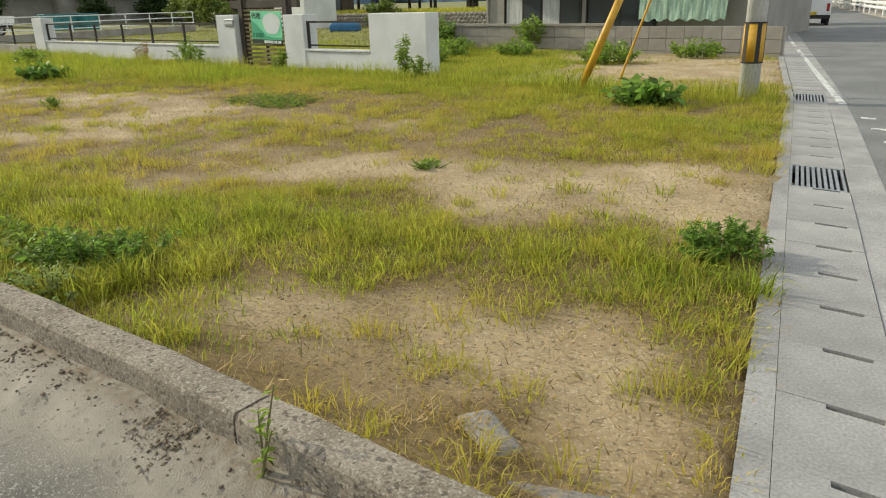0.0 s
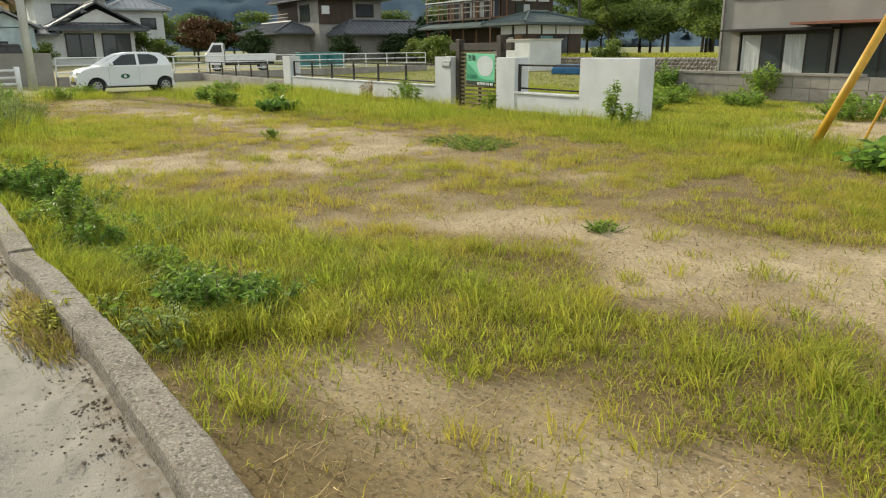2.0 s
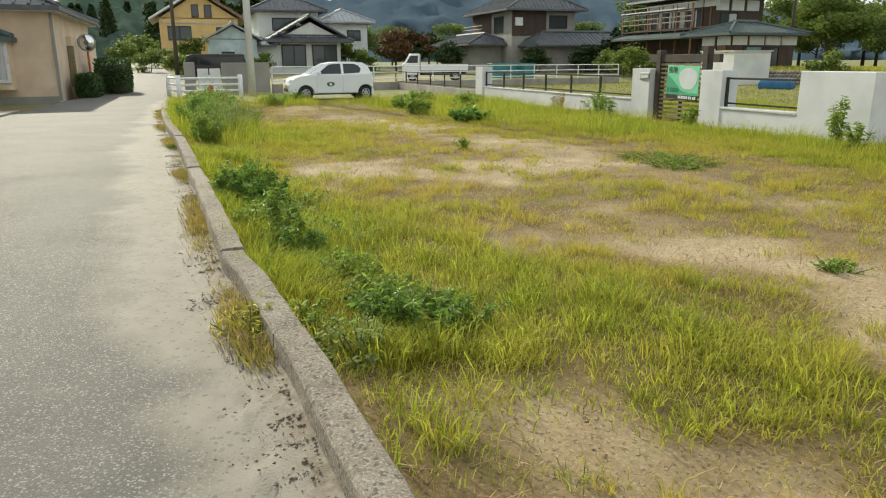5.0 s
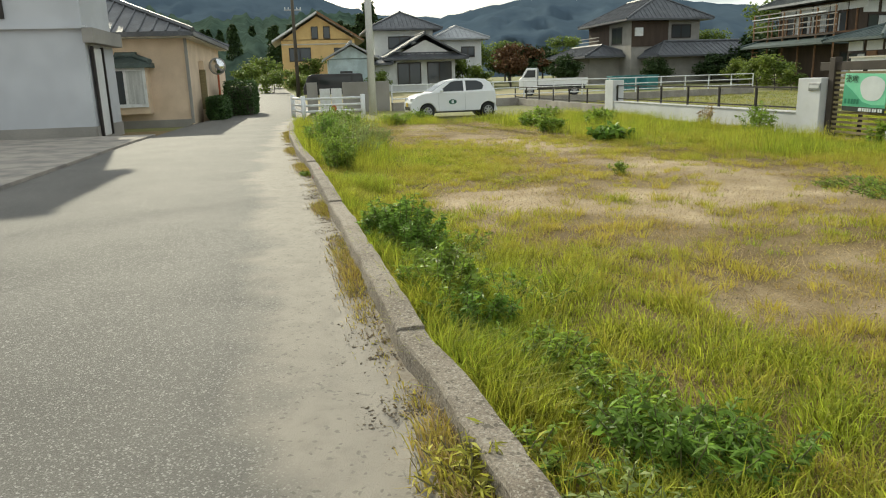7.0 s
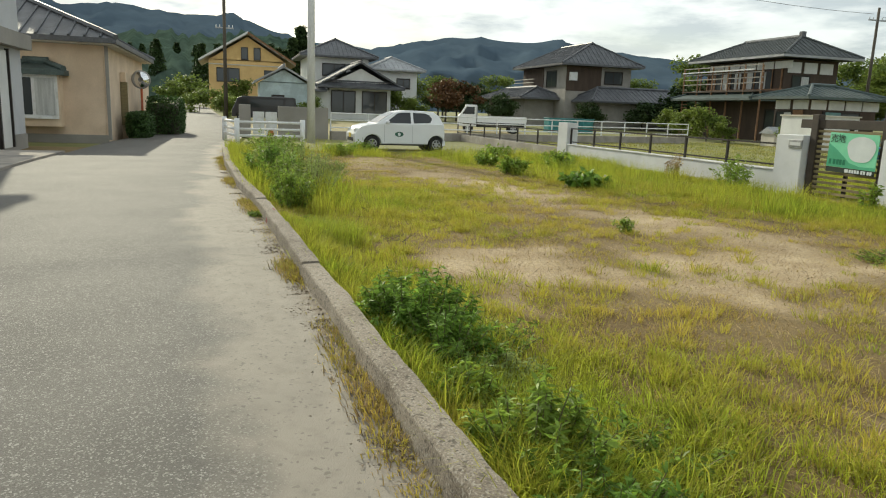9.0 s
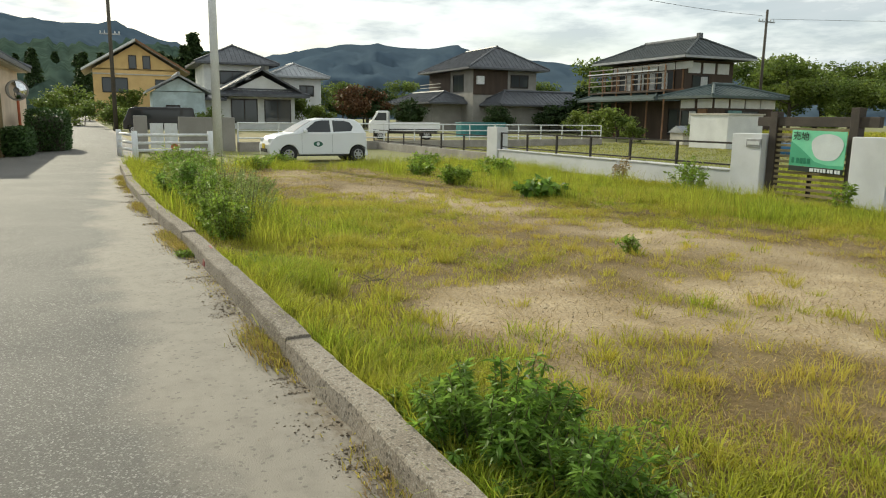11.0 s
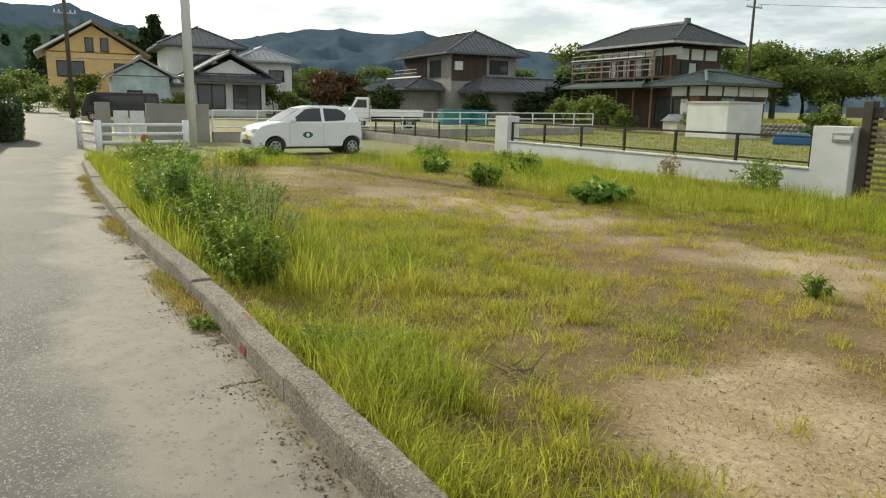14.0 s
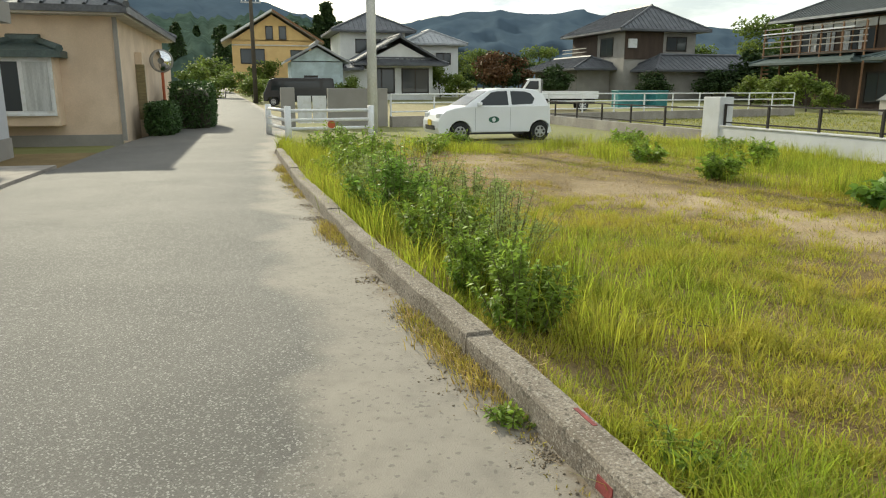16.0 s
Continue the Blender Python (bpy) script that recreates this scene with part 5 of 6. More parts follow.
yel = House("yellow_house", -109, 3, 1.0, "yellow rendered house with a steep gable roof")
yel.wall(-114, -1.6, -104, 8.2, 0.6, 7.0, YELLOW_WALL)
yel.roof(-115, -2.8, -103, 9.4, 6.7, 10.4, ROOF_SHINE, axis="x", inset=0, ribs=False)
yel.gable(-114, -1.6, -104, 8.2, 6.9, 10.0, YELLOW_WALL)
yel.beam(-104, -1.6, -103.9, 8.2, 6.3, 6.45, PLASTER, "band")
# Left verge white, right one brown: the sunlit edge is painted in.
for ya, yb in ((-2.8, 3.3), (9.4, 3.3)):
    verge = Shape()
    verge.v += [(x - yel.x, y - yel.y, z - yel.z) for x in (-103.0, -102.85) for y, z in ((ya, 6.62), (yb, 10.32), (yb, 10.58), (ya, 6.88))]
    verge.f += [(0, 1, 2, 3), (7, 6, 5, 4)] + [(i, (i + 1) % 4, 4 + (i + 1) % 4, 4 + i) for i in range(4)]
    part("verge_board", verge, WHITE_PLASTER if ya < 0 else WARM_TIMBER, yel.o)
for a in (2.5, 4.1):
    yel.window("x", -104, a, a + 0.8, 7.1, 8.6, 1)
yel.window("x", -104, -0.6, 2.2, 4.2, 5.9, 2)
yel.window("x", -104, 5.4, 7.6, 4.2, 5.8, 2)
yel.window("x", -104, 0.6, 1.8, 2.3, 3.6, 2)

# house across the side yard, behind the block wall
rh = House("concrete_house", -10, 29, -0.5, "two-storey grey house with patio doors and a tarp")
rh.wall(-18.4, 25.6, -8.1, 33, -0.6, 5.6, GREY_PLASTER)
rh.roof(-19.2, 24.8, -7.4, 33.8, 5.6, 7.4, ROOF_TILE, axis="x", inset=4.0)
rh.beam(-18.1, 25.0, -14.0, 25.6, 1.82, 1.90, BRONZE, "canopy")
rh.beam(-15.2, 24.6, -11.2, 25.6, 1.98, 2.06, RUST, "canopy")
rh.beam(-11.9, 24.9, -8.0, 25.6, 2.02, 2.10, BRONZE, "canopy")
rh.window("y", 25.6, -17.6, -14.3, -0.1, 1.75, 4, [CURTAIN, WINDOW])
rh.window("y", 25.6, -14.0, -11.4, -0.1, 1.9, 2)
rh.window("y", 25.6, -18.0, -15.9, 3.0, 4.3, 2)
rh.window("y", 25.6, -15.0, -11.2, 3.0, 4.3, 3)
rh.window("y", 25.6, -10.4, -8.6, 3.0, 4.3, 2)
rh.beam(-18.48, 25.52, -18.40, 25.60, -0.5, 5.5, GREY_PLASTER, "downpipe")
tarp = Shape()
n = 46
for i in range(n + 1):
    x = -11.7 + 2.9 * i / n
    d = 0.06 * math.sin(i * 1.9) + 0.04 * math.sin(i * 0.7)
    tarp.v += [(x, 24.95 + d * 0.4, 1.98 + 0.02 * math.sin(i * 0.4)), (x + 0.05 * math.sin(i), 24.9 + d, 1.2), (x, 24.88 - d, 0.55 + 0.05 * math.sin(i * 0.9))]
for i in range(n):
    for j in range(2):
        tarp.f.append((3 * i + j, 3 * i + 3 + j, 3 * i + 4 + j, 3 * i + 1 + j))
tagged(part("green_tarp", tarp, STRAW_TARP, smooth=True), "pale green plastic tarp hung over the house front", "tarp")

# concrete block wall before that house
bw = thing("block_wall", pose(0, 0, 0), "low grey concrete block wall of the side yard", "wall", kind="structure")
part("wall_core", Shape().box(-15.6, 19.52, -0.4, -5.65, 19.60, 0.57), BLOCK, bw)
blk = Shape().box(0.006, 0, 0.006, 0.468, 0.14, 0.308, 0.0).mesh("block")
blk.materials.append(BLOCK)
for i in range(21):
    for j in range(3):
        part("block", blk, BLOCK, bw, at=pose(-15.6 + i * 0.472, 19.44, -0.36 + j * 0.312))
part("coping", Shape().box(-15.65, 19.40, 0.578, -10.1, 19.66, 0.64), BLOCK, bw)

shed = thing("garden_shed", pose(-37.8, 33.2, -0.1), "small plain white rendered garden shed", "shed")
part("wall", Shape().box(-1.9, -1.3, 0, 1.0, 1.4, 1.92), WHITE_PLASTER, shed)
part("roof", Shape().box(-1.98, -1.38, 1.92, 1.08, 1.48, 2.0), PLASTER, shed)
kennel = thing("garden_hutch", pose(-43.2, 34.6, -0.1), "small pale garden hutch with a pitched roof", "hutch")
part("walls", Shape().box(-0.6, -0.5, 0, 0.6, 0.5, 0.8), PLASTER, kennel)
part("roof", Shape().prism([(-0.75, 0.8), (0.75, 0.8), (0, 1.25)], -0.6, 0.6), ROOF_PALE, kennel)

part("bank", Shape().prism([(-46, -0.4), (-19.6, -0.4), (-19.6, 0.62), (-46, 0.62)], 36.62, 44.0), SOIL).name = "grass_bank"
tagged(bpy.data.objects["grass_bank"], "grassy bank behind the field-stone wall", "bank", kind="structure")
heap = part("blue_tarpaulin", Shape().box(-0.8, -0.5, 0, 0.8, 0.5, 0.55, 0.18), BLUE_PAINT, at=pose(-31.3, 30.0, -0.12, 0, 0, 30), bevel=0.08)
tagged(heap, "blue tarpaulin covering a low heap in the garden", "tarpaulin")
for i, (x, y) in enumerate(((-56.5, 25.2), (-57.2, 26.6), (-56.8, 28.0))):
    bin_ = thing("storage_bin", pose(x, y, 0.0, 0, 0, 10 * i), "teal plastic storage bin in the yard", "bin", "storage bins")
    part("bin_body", Shape().box(-0.5, -0.6, 0, 0.5, 0.6, 1.1), TEAL, bin_, bevel=0.04)
    part("lid", Shape().box(-0.54, -0.64, 1.1, 0.54, 0.64, 1.18), TEAL, bin_, bevel=0.02)

# far side of the main road: white guard fence and a pale low wall
far_guard = thing("roadside_guard_rail", pose(0, 0, 0), "white guard rail along the far side of road", "guard rail")
gp = [(along(y, 5.75), y) for y in np.linspace(38, 98, 21)]
for x, y in gp:
    part("guard_post", Shape().tube((x, y, -0.1), (x, y, 0.75), 0.06, None, 8), WHITE_STEEL, far_guard)
for z0 in (0.35, 0.62):
    part("guard_beam", Shape().tube((gp[0][0], gp[0][1], z0), (gp[-1][0], gp[-1][1], z0), 0.09, None, 8), WHITE_STEEL, far_guard)
tagged(main_strip("roadside_wall", 7.4, 7.7, 30, 120, 0.9, GUTTER, "pale low wall beyond the far shoulder", "wall", thick=1.2), kind="structure")


# ---- hills ----
def hill(name, rows, dist, depth, mat, label, foot=-5.0, rough=0.03, seed=0.0):
    """A long wooded ridge, its crest given by bearing (degrees left of +y) and height at that distance."""
    n, k = 220, 14
    b0, b1 = rows[0][0], rows[-1][0]
    verts = []
    for i in range(n + 1):
        b = b0 + (b1 - b0) * i / n
        h = lerp(rows, b)
        h *= 1 + rough * soft_noise(b, seed, 0.55, seed) + rough * 0.6 * soft_noise(b, seed, 2.3, seed) + rough * 0.3 * soft_noise(b, seed, 7.0, seed)
        d = (-math.sin(radians(b)), math.cos(radians(b)))
        for j in range(k + 1):
            s = j / k
            r = dist - depth * (1 - s) * (1 + 0.25 * soft_noise(b, j, 0.5, seed))
            z = foot + (h - foot) * s ** 0.8 * (1 + (0.10 * soft_noise(b, j, 0.8, seed + 5) if j < k else 0))
            verts.append((d[0] * r, d[1] * r, z))
    ia, ja = np.meshgrid(np.arange(n), np.arange(k), indexing="ij")
    q = (ia * (k + 1) + ja).ravel()
    me = raw_mesh(name, np.array(verts), np.stack([q, q + k + 1, q + k + 2, q + 1], 1), mat)
    me.polygons.foreach_set("use_smooth", [True] * len(me.polygons))
    return tagged(new(name, me), label, "hill", kind="structure")


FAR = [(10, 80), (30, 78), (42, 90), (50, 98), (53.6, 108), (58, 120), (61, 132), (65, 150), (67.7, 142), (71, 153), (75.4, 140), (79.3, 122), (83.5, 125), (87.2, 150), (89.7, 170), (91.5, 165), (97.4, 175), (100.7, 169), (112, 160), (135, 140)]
hill("far_ridge", FAR, 1500, 620, MOUNTAIN, "wooded mountain ridge painted hazy blue-green", foot=-20, rough=0.035, seed=2.0)
NEAR = [(80, 1), (83.0, 12), (84.2, 20), (86.2, 24.5), (89, 24.5), (92, 23.5), (95, 23), (98, 22), (100.5, 27), (104, 28), (115, 26), (130, 18)]
hill("near_hill", NEAR, 260, 110, NEAR_HILL, "dark wooded hill behind the houses", foot=0.5, rough=0.16, seed=9.0)

rng = np.random.default_rng(5)


# ---- leaves and grass ----
def leaf_cards(centres, size, spread, droop=0.3, slim=0.45):
    """Small bent leaves, two triangles each side of a midrib, at the given points."""
    n = len(centres)
    d = rng.normal(size=(n, 3))
    d[:, 2] = d[:, 2] * spread - droop
    d /= np.linalg.norm(d, axis=1, keepdims=True)
    up = rng.normal(size=(n, 3)) * 0.6 + np.array([0, 0, 1.0])
    side = np.cross(d, up)
    side /= np.linalg.norm(side, axis=1, keepdims=True) + 1e-9
    nrm = np.cross(side, d)
    s = (size * (0.6 + 0.8 * rng.random(n)))[:, None]
    a = centres
    m1 = centres + d * s * 0.5 + side * s * slim * 0.5 + nrm * s * 0.05
    m2 = centres + d * s * 0.5 - side * s * slim * 0.5 + nrm * s * 0.05
    b = centres + d * s - nrm * s * 0.12
    verts = np.stack([a, m1, b, m2], 1).reshape(-1, 3)
    q = np.arange(n)[:, None] * 4
    return verts, np.concatenate([q, q + 1, q + 2, q + 3], 1)


def blades(base, height, lean, width, bend=0.45, flat=False):
    """Bent grass blades that taper to a point (or, flat, single straws): root points, heights, leaning vectors."""
    n = len(base)
    ang = rng.random(n) * 2 * np.pi
    side = np.stack([np.cos(ang), np.sin(ang), np.zeros(n)], 1) * width[:, None] * 0.5
    h = height[:, None]
    up = np.array([0, 0, 1.0])
    mid = base + up * h * 0.6 + lean * h * 0.32
    tip = base + up * h * (1 - bend * np.linalg.norm(lean, axis=1, keepdims=True) * 0.6) + lean * h
    if flat:
        return np.stack([base - side, base + side, tip], 1).reshape(-1, 3), np.arange(n * 3).reshape(-1, 3), 3
    verts = np.stack([base - side, base + side, mid + side * 0.8, mid - side * 0.8, tip], 1).reshape(-1, 3)
    q = np.arange(n)[:, None] * 5
    return verts, np.concatenate([np.concatenate([q + a, q + b, q + c], 1) for a, b, c in ((0, 1, 2), (0, 2, 3), (3, 2, 4))]), 5


def field(seed, step):
    """A smooth random field over the plan."""
    r = np.random.default_rng(seed)
    g = r.random((120, 120))

    def value(x, y):
        u, v = (x + 60) / step, (y + 30) / step
        i, j = np.floor(u).astype(int), np.floor(v).astype(int)
        fu, fv = u - i, v - j
        fu, fv = fu * fu * (3 - 2 * fu), fv * fv * (3 - 2 * fv)
        i, j, i2, j2 = i % 120, j % 120, (i + 1) % 120, (j + 1) % 120
        return g[i, j] * (1 - fu) * (1 - fv) + g[i2, j] * fu * (1 - fv) + g[i, j2] * (1 - fu) * fv + g[i2, j2] * fu * fv
    return value


N1, N2, N3, N4 = field(1, 1.3), field(2, 0.45), field(3, 3.0), field(4, 0.9)
BARE = ((-3.15, 6.05, 1.05, 1.0, 1.0), (-4.7, 5.55, 1.1, 0.5, 0.9), (-3.7, 2.78, 0.62, 0.34, 0.72), (-2.75, 3.2, 0.75, 0.5, 0.78), (-1.85, 2.85, 0.42, 0.36, 0.95),
        (-10.7, 3.75, 1.1, 1.25, 1.0), (-10.4, 5.7, 1.25, 1.4, 0.95), (-7.2, 3.95, 0.9, 0.4, 0.55), (-6.4, 5.15, 0.9, 0.65, 0.75), (-16.8, 6.2, 2.3, 0.9, 0.8),
        (-13.0, 7.0, 2.2, 0.75, 0.75), (-19.8, 5.4, 1.3, 0.8, 0.65), (-8.2, 7.2, 1.4, 0.6, 0.5), (-6.2, 15.8, 2.8, 3.4, 1.0), (-8.6, 17.6, 2.4, 1.6, 0.9), (-24.5, 4.6, 2.0, 0.8, 0.5))
KX = np.array([p[0] for p in KERB_BACK])[::-1]
KY = np.array([p[1] for p in KERB_BACK])[::-1]


def kerb_np(x):
    return np.interp(x, KX, KY)


def bare(x, y):
    b = np.zeros_like(x)
    wob = (N2(x, y) - 0.5) * 0.9 + (N4(x, y) - 0.5) * 0.8
    for cx, cy, rx, ry, s in BARE:
        d = np.sqrt(((x - cx) / rx) ** 2 + ((y - cy) / ry) ** 2) + wob
        b = np.maximum(b, s * np.clip(1.6 - d * 1.15, 0, 1))
    return b


# brown soil plus painted shade of the gaps where grass grows, pale sand where the soil lies open
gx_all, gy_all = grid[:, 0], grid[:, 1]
soil_gap_tone = np.clip(1.15 - 1.25 * bare(gx_all, gy_all) + 0.5 * (N4(gx_all + 5, gy_all) - 0.5), 0, 1) * ((gx_all > -30) & (gy_all < 12.2))
ground.data.attributes.new("earth", "FLOAT", "POINT").data.foreach_set("value", soil_gap_tone)


def lushness(x, y):
    """How green and dense the grass is."""
    k = y - kerb_np(x)
    g = 0.30 + 0.55 * (N1(x, y) - 0.5) + 0.35 * (N3(x, y) - 0.5)
    g += 0.70 * np.exp(-((k - 0.6) / 1.0) ** 2) * ((x < -3.6) & (x > -22)) * np.where(x < -10.4, 0.6, 1.0)
    g += 0.32 * np.exp(-((y - 11.2) / 1.3) ** 2)
    g += 0.40 * np.clip((y - np.interp(x, (-24, -18, -14, -11), (6.6, 7.3, 8.3, 9.4))) / 0.8, 0, 1) * (x < -9)
    band = np.interp(x, (-9, -7, -5, -3.5, -2), (2.5, 3.05, 3.6, 4.15, 4.4))
    g += 0.62 * np.exp(-((y - band) / 0.6) ** 2) * (x > -8.5)
    g += 0.40 * np.exp(-(((x + 4.2) / 2.6) ** 2 + ((y - 8.9) / 1.3) ** 2))
    g += 0.25 * np.exp(-(((x + 15.5) / 3.0) ** 2 + ((y - 3.2) / 1.3) ** 2))
    g += 0.3 * ((y > 12.3) & (y < 19) & (x < -8))
    return g


def openness(x, y):
    """Thinner cover across the trodden middle of the lot."""
    k = y - kerb_np(x)
    mid = np.clip((k - 1.5) / 0.9, 0, 1) * np.clip((9.6 - y) / 1.0, 0, 1) * np.clip((-5.5 - x) / 2.5, 0, 1)
    mid = mid * (1 - 0.75 * np.exp(-(((x + 15.0) / 3.2) ** 2 + ((y - 3.2) / 1.6) ** 2)))
    front = np.exp(-(((x + 3.2) / 2.0) ** 2 + ((y - 2.8) / 0.65) ** 2))
    return 1 - 0.40 * mid - 0.35 * front


def ground_np(x, y):
    return np.array([ground_z(a, b) for a, b in zip(x, y)])


def on_lot(x, y):
    edge = np.where(y < 12, -0.815 - 0.2316 * y, -3.594 - 0.27 * (y - 12)) - 0.12 + 0.1 * (N2(x, y) - 0.5)
    inside = (y > kerb_np(x) + 0.02) & (x < edge) & (x > -29)
    inside &= ~((np.abs(y - 12.4) < 0.34) & (x < -10.5))
    inside &= ~((y > 12) & (x < -22))
    return inside


def sow(name, count, keep, blades_per, height, width, mat, label, spread=0.05, lean=0.55, area=(-29, -1.2, 0.8, 19.3), level=None, flat=False, dry=None):
    x = area[0] + (area[1] - area[0]) * rng.random(count)
    y = area[2] + (area[3] - area[2]) * rng.random(count)
    p = keep(x, y)
    ok = rng.random(count) < p
    x, y = x[ok], y[ok]
    z = ground_np(x, y) if level is None else np.array([level(a) for a in x])
    hs = height(x, y)
    bx = np.repeat(x, blades_per) + rng.normal(size=len(x) * blades_per) * spread
    by = np.repeat(y, blades_per) + rng.normal(size=len(x) * blades_per) * spread
    bz = np.repeat(z, blades_per) - 0.012
    h = np.repeat(hs, blades_per) * (0.5 + 0.8 * rng.random(len(bx)))
    out = np.arctan2(by - np.repeat(y, blades_per), bx - np.repeat(x, blades_per))
    ang = out + rng.normal(size=len(bx)) * 0.9
    amount = lean * (0.2 + rng.random(len(bx)))
    ln = np.stack([np.cos(ang) * amount, np.sin(ang) * amount, np.zeros(len(bx))], 1)
    v, f, per = blades(np.stack([bx, by, bz], 1), h, ln, width * (0.7 + 0.6 * rng.random(len(bx))), flat=flat)
    me = raw_mesh(name, v, f, mat)
    tone = np.clip((dry(x, y) if dry else 0.35) + 0.22 * rng.normal(size=len(x)), 0, 1)
    me.attributes.new("dry", "FLOAT", "POINT").data.foreach_set("value", np.repeat(tone, blades_per * per))
    return tagged(new(name, me), label, "grass", kind="stuff")


def near_bias(x, y):
    """Thin the grass out far from the lane, where single blades are too small to tell."""
    d = np.hypot(np.maximum(0, np.maximum(-12 - x, x + 1)), np.maximum(0, y - 4))
    return np.clip(1.15 - d * 0.035, 0.35, 1)


def tufty(x, y, low, high):
    """Sharp-edged patches, so that tufts stand apart with soil between."""
    return np.clip((0.55 * N2(x, y) + 0.45 * N5(x, y) - low) / (high - low), 0, 1)


N5 = field(6, 0.22)
def dryness(x, y):
    return 0.55 - 0.55 * lushness(x, y) + 0.5 * (N4(x + 4, y) - 0.5)


sow("green_grass", 80000, lambda x, y: on_lot(x, y) * near_bias(x, y) * openness(x, y) * np.clip(lushness(x, y) * 2.0 - 0.35, 0.01, 1) * np.maximum(tufty(x, y, 0.34, 0.46), 0.7 * (lushness(x, y) > 0.6)) * (1 - bare(x, y)),
    12, lambda x, y: 0.035 + 0.06 * np.clip(lushness(x, y), 0, 1) + 0.04 * (y > 9.8), 0.006, GRASS, "fresh green wild grass in uneven tufts", spread=0.06, lean=1.0, dry=dryness)
sow("yellow_grass", 82000, lambda x, y: on_lot(x, y) * near_bias(x, y) * openness(x, y) * np.clip(0.5 + 1.6 * (N4(x, y) - 0.30), 0.05, 1) * tufty(x, y + 7, 0.33, 0.48) * np.clip(1.3 - 0.5 * lushness(x, y), 0.3, 1) * np.clip(1.02 - bare(x, y), 0.03, 1) ** 1.3,
    11, lambda x, y: 0.03 + 0.05 * N2(x, y), 0.006, DRY_GRASS, "yellowing wild grass across the lot", lean=1.25, spread=0.055, dry=dryness)
sow("grass_tufts", 17000, lambda x, y: on_lot(x, y) * near_bias(x, y) ** 2 * np.clip(0.16 + 0.75 * lushness(x, y), 0.08, 0.9) * np.clip(1.08 - bare(x, y), 0.06, 1) * (N5(x + 2, y) > 0.42) * (y < 12),
    34, lambda x, y: 0.065 + 0.07 * np.clip(lushness(x, y), 0, 1) + 0.04 * (N2(x + 6, y) > 0.6), 0.006, GRASS, "taller bright grass tufts standing out of the turf", spread=0.045, lean=1.1, area=(-20, -1.2, 0.8, 12), dry=lambda x, y: dryness(x, y) + 0.22)
sow("straw_litter", 125000, lambda x, y: on_lot(x, y) * near_bias(x, y) * (0.95 - 0.55 * bare(x, y)) * np.clip(0.15 + 1.2 * N2(x + 9, y), 0, 1),
    6, lambda x, y: 0.04 + 0.05 * N1(x, y), 0.006, STRAW, "dry straw and dead grass on the soil", lean=2.0, spread=0.08, flat=True)
sow("tall_grass", 60000, lambda x, y: on_lot(x, y) * np.maximum(0.9 * (x < -14.4) * np.clip(1.5 - (y - kerb_np(x)) / 1.3, 0, 1), np.maximum(np.maximum(0.8 * np.clip(1.2 - np.abs(y - 11.4) / 0.8, 0, 1), 0.45 * (x < -13) * np.clip((y - np.interp(x, (-24, -18, -14, -11), (6.9, 7.6, 8.7, 9.8))) / 0.6, 0, 1)), 0.5 * (x < -26))) * np.clip(2.2 * N4(x + 3, y) - 0.5, 0, 1),
    9, lambda x, y: 0.18 + 0.24 * N2(x, y) + 0.10 * (y < 4), 0.006, GRASS, "tall thin seeding grass along the edges", lean=0.6, spread=0.07, dry=lambda x, y: 0.02 + 0 * x)
sow("kerbside_grass", 26000, lambda x, y: on_lot(x, y) * ((x > -13.5) & (x < -4.6)) * np.exp(-((y - kerb_np(x) - 0.28) / 0.33) ** 2) * np.clip(2.4 * N2(x + 1, y) - 0.65, 0, 1) * np.where(x < -9.8, 0.45, 1.0),
    12, lambda x, y: 0.13 + 0.14 * N4(x + 2, y), 0.006, GRASS, "rank tall grass growing along the back of the kerb", lean=0.8, spread=0.05, area=(-13.6, -4.6, 1.2, 3.2), dry=lambda x, y: 0.1 + 0 * x)


def gutter_keep(x, y):
    k = kerb_np(x) - 0.145 - y
    return ((k > 0) & (k < 0.13 * N2(x, y * 0 + 5) + 0.015) & (x > -26) & (x < -4.4)) * np.clip(2.2 * N4(x * 1.0, y * 0 + 3) - 0.55, 0.06, 1)


def gutter_height(x, y):
    return 0.03 + 0.06 * np.clip(2 * N4(x, y * 0 + 3) - 0.7, 0, 1)


sow("gutter_weeds", 60000, gutter_keep, 6, gutter_height, 0.006, DRY_GRASS, "sparse yellow weeds growing along the kerb foot", lean=0.9, area=(-26, -2, 0.3, 1.95), level=lambda x: lane_z(x) + gutter_rise(x, 0.05))
sow("gutter_straw", 50000, gutter_keep, 4, gutter_height, 0.005, STRAW, "dead brown weeds along the kerb foot", lean=1.2, area=(-26, -2, 0.3, 1.95), level=lambda x: lane_z(x) + gutter_rise(x, 0.05))
sow("lawn", 9000, lambda x, y: ((x < -18) | (y > 14)) * 0.8 * (x < -14.0), 6, lambda x, y: 0.09 + 0 * x, 0.028, LAWN, "rough yellow-green grass of the garden behind the wall", area=(-47, -14, 12.8, 36), level=lambda x: -0.12, lean=0.9, spread=0.12)
sow("bank_grass", 4500, lambda x, y: 0.9 + 0 * x, 6, lambda x, y: 0.35 + 0 * x, 0.035, GRASS, "tall grass on the bank behind the stone wall", area=(-46, -19.7, 36.7, 43.9), lean=0.9, spread=0.2, level=lambda x: 0.62)


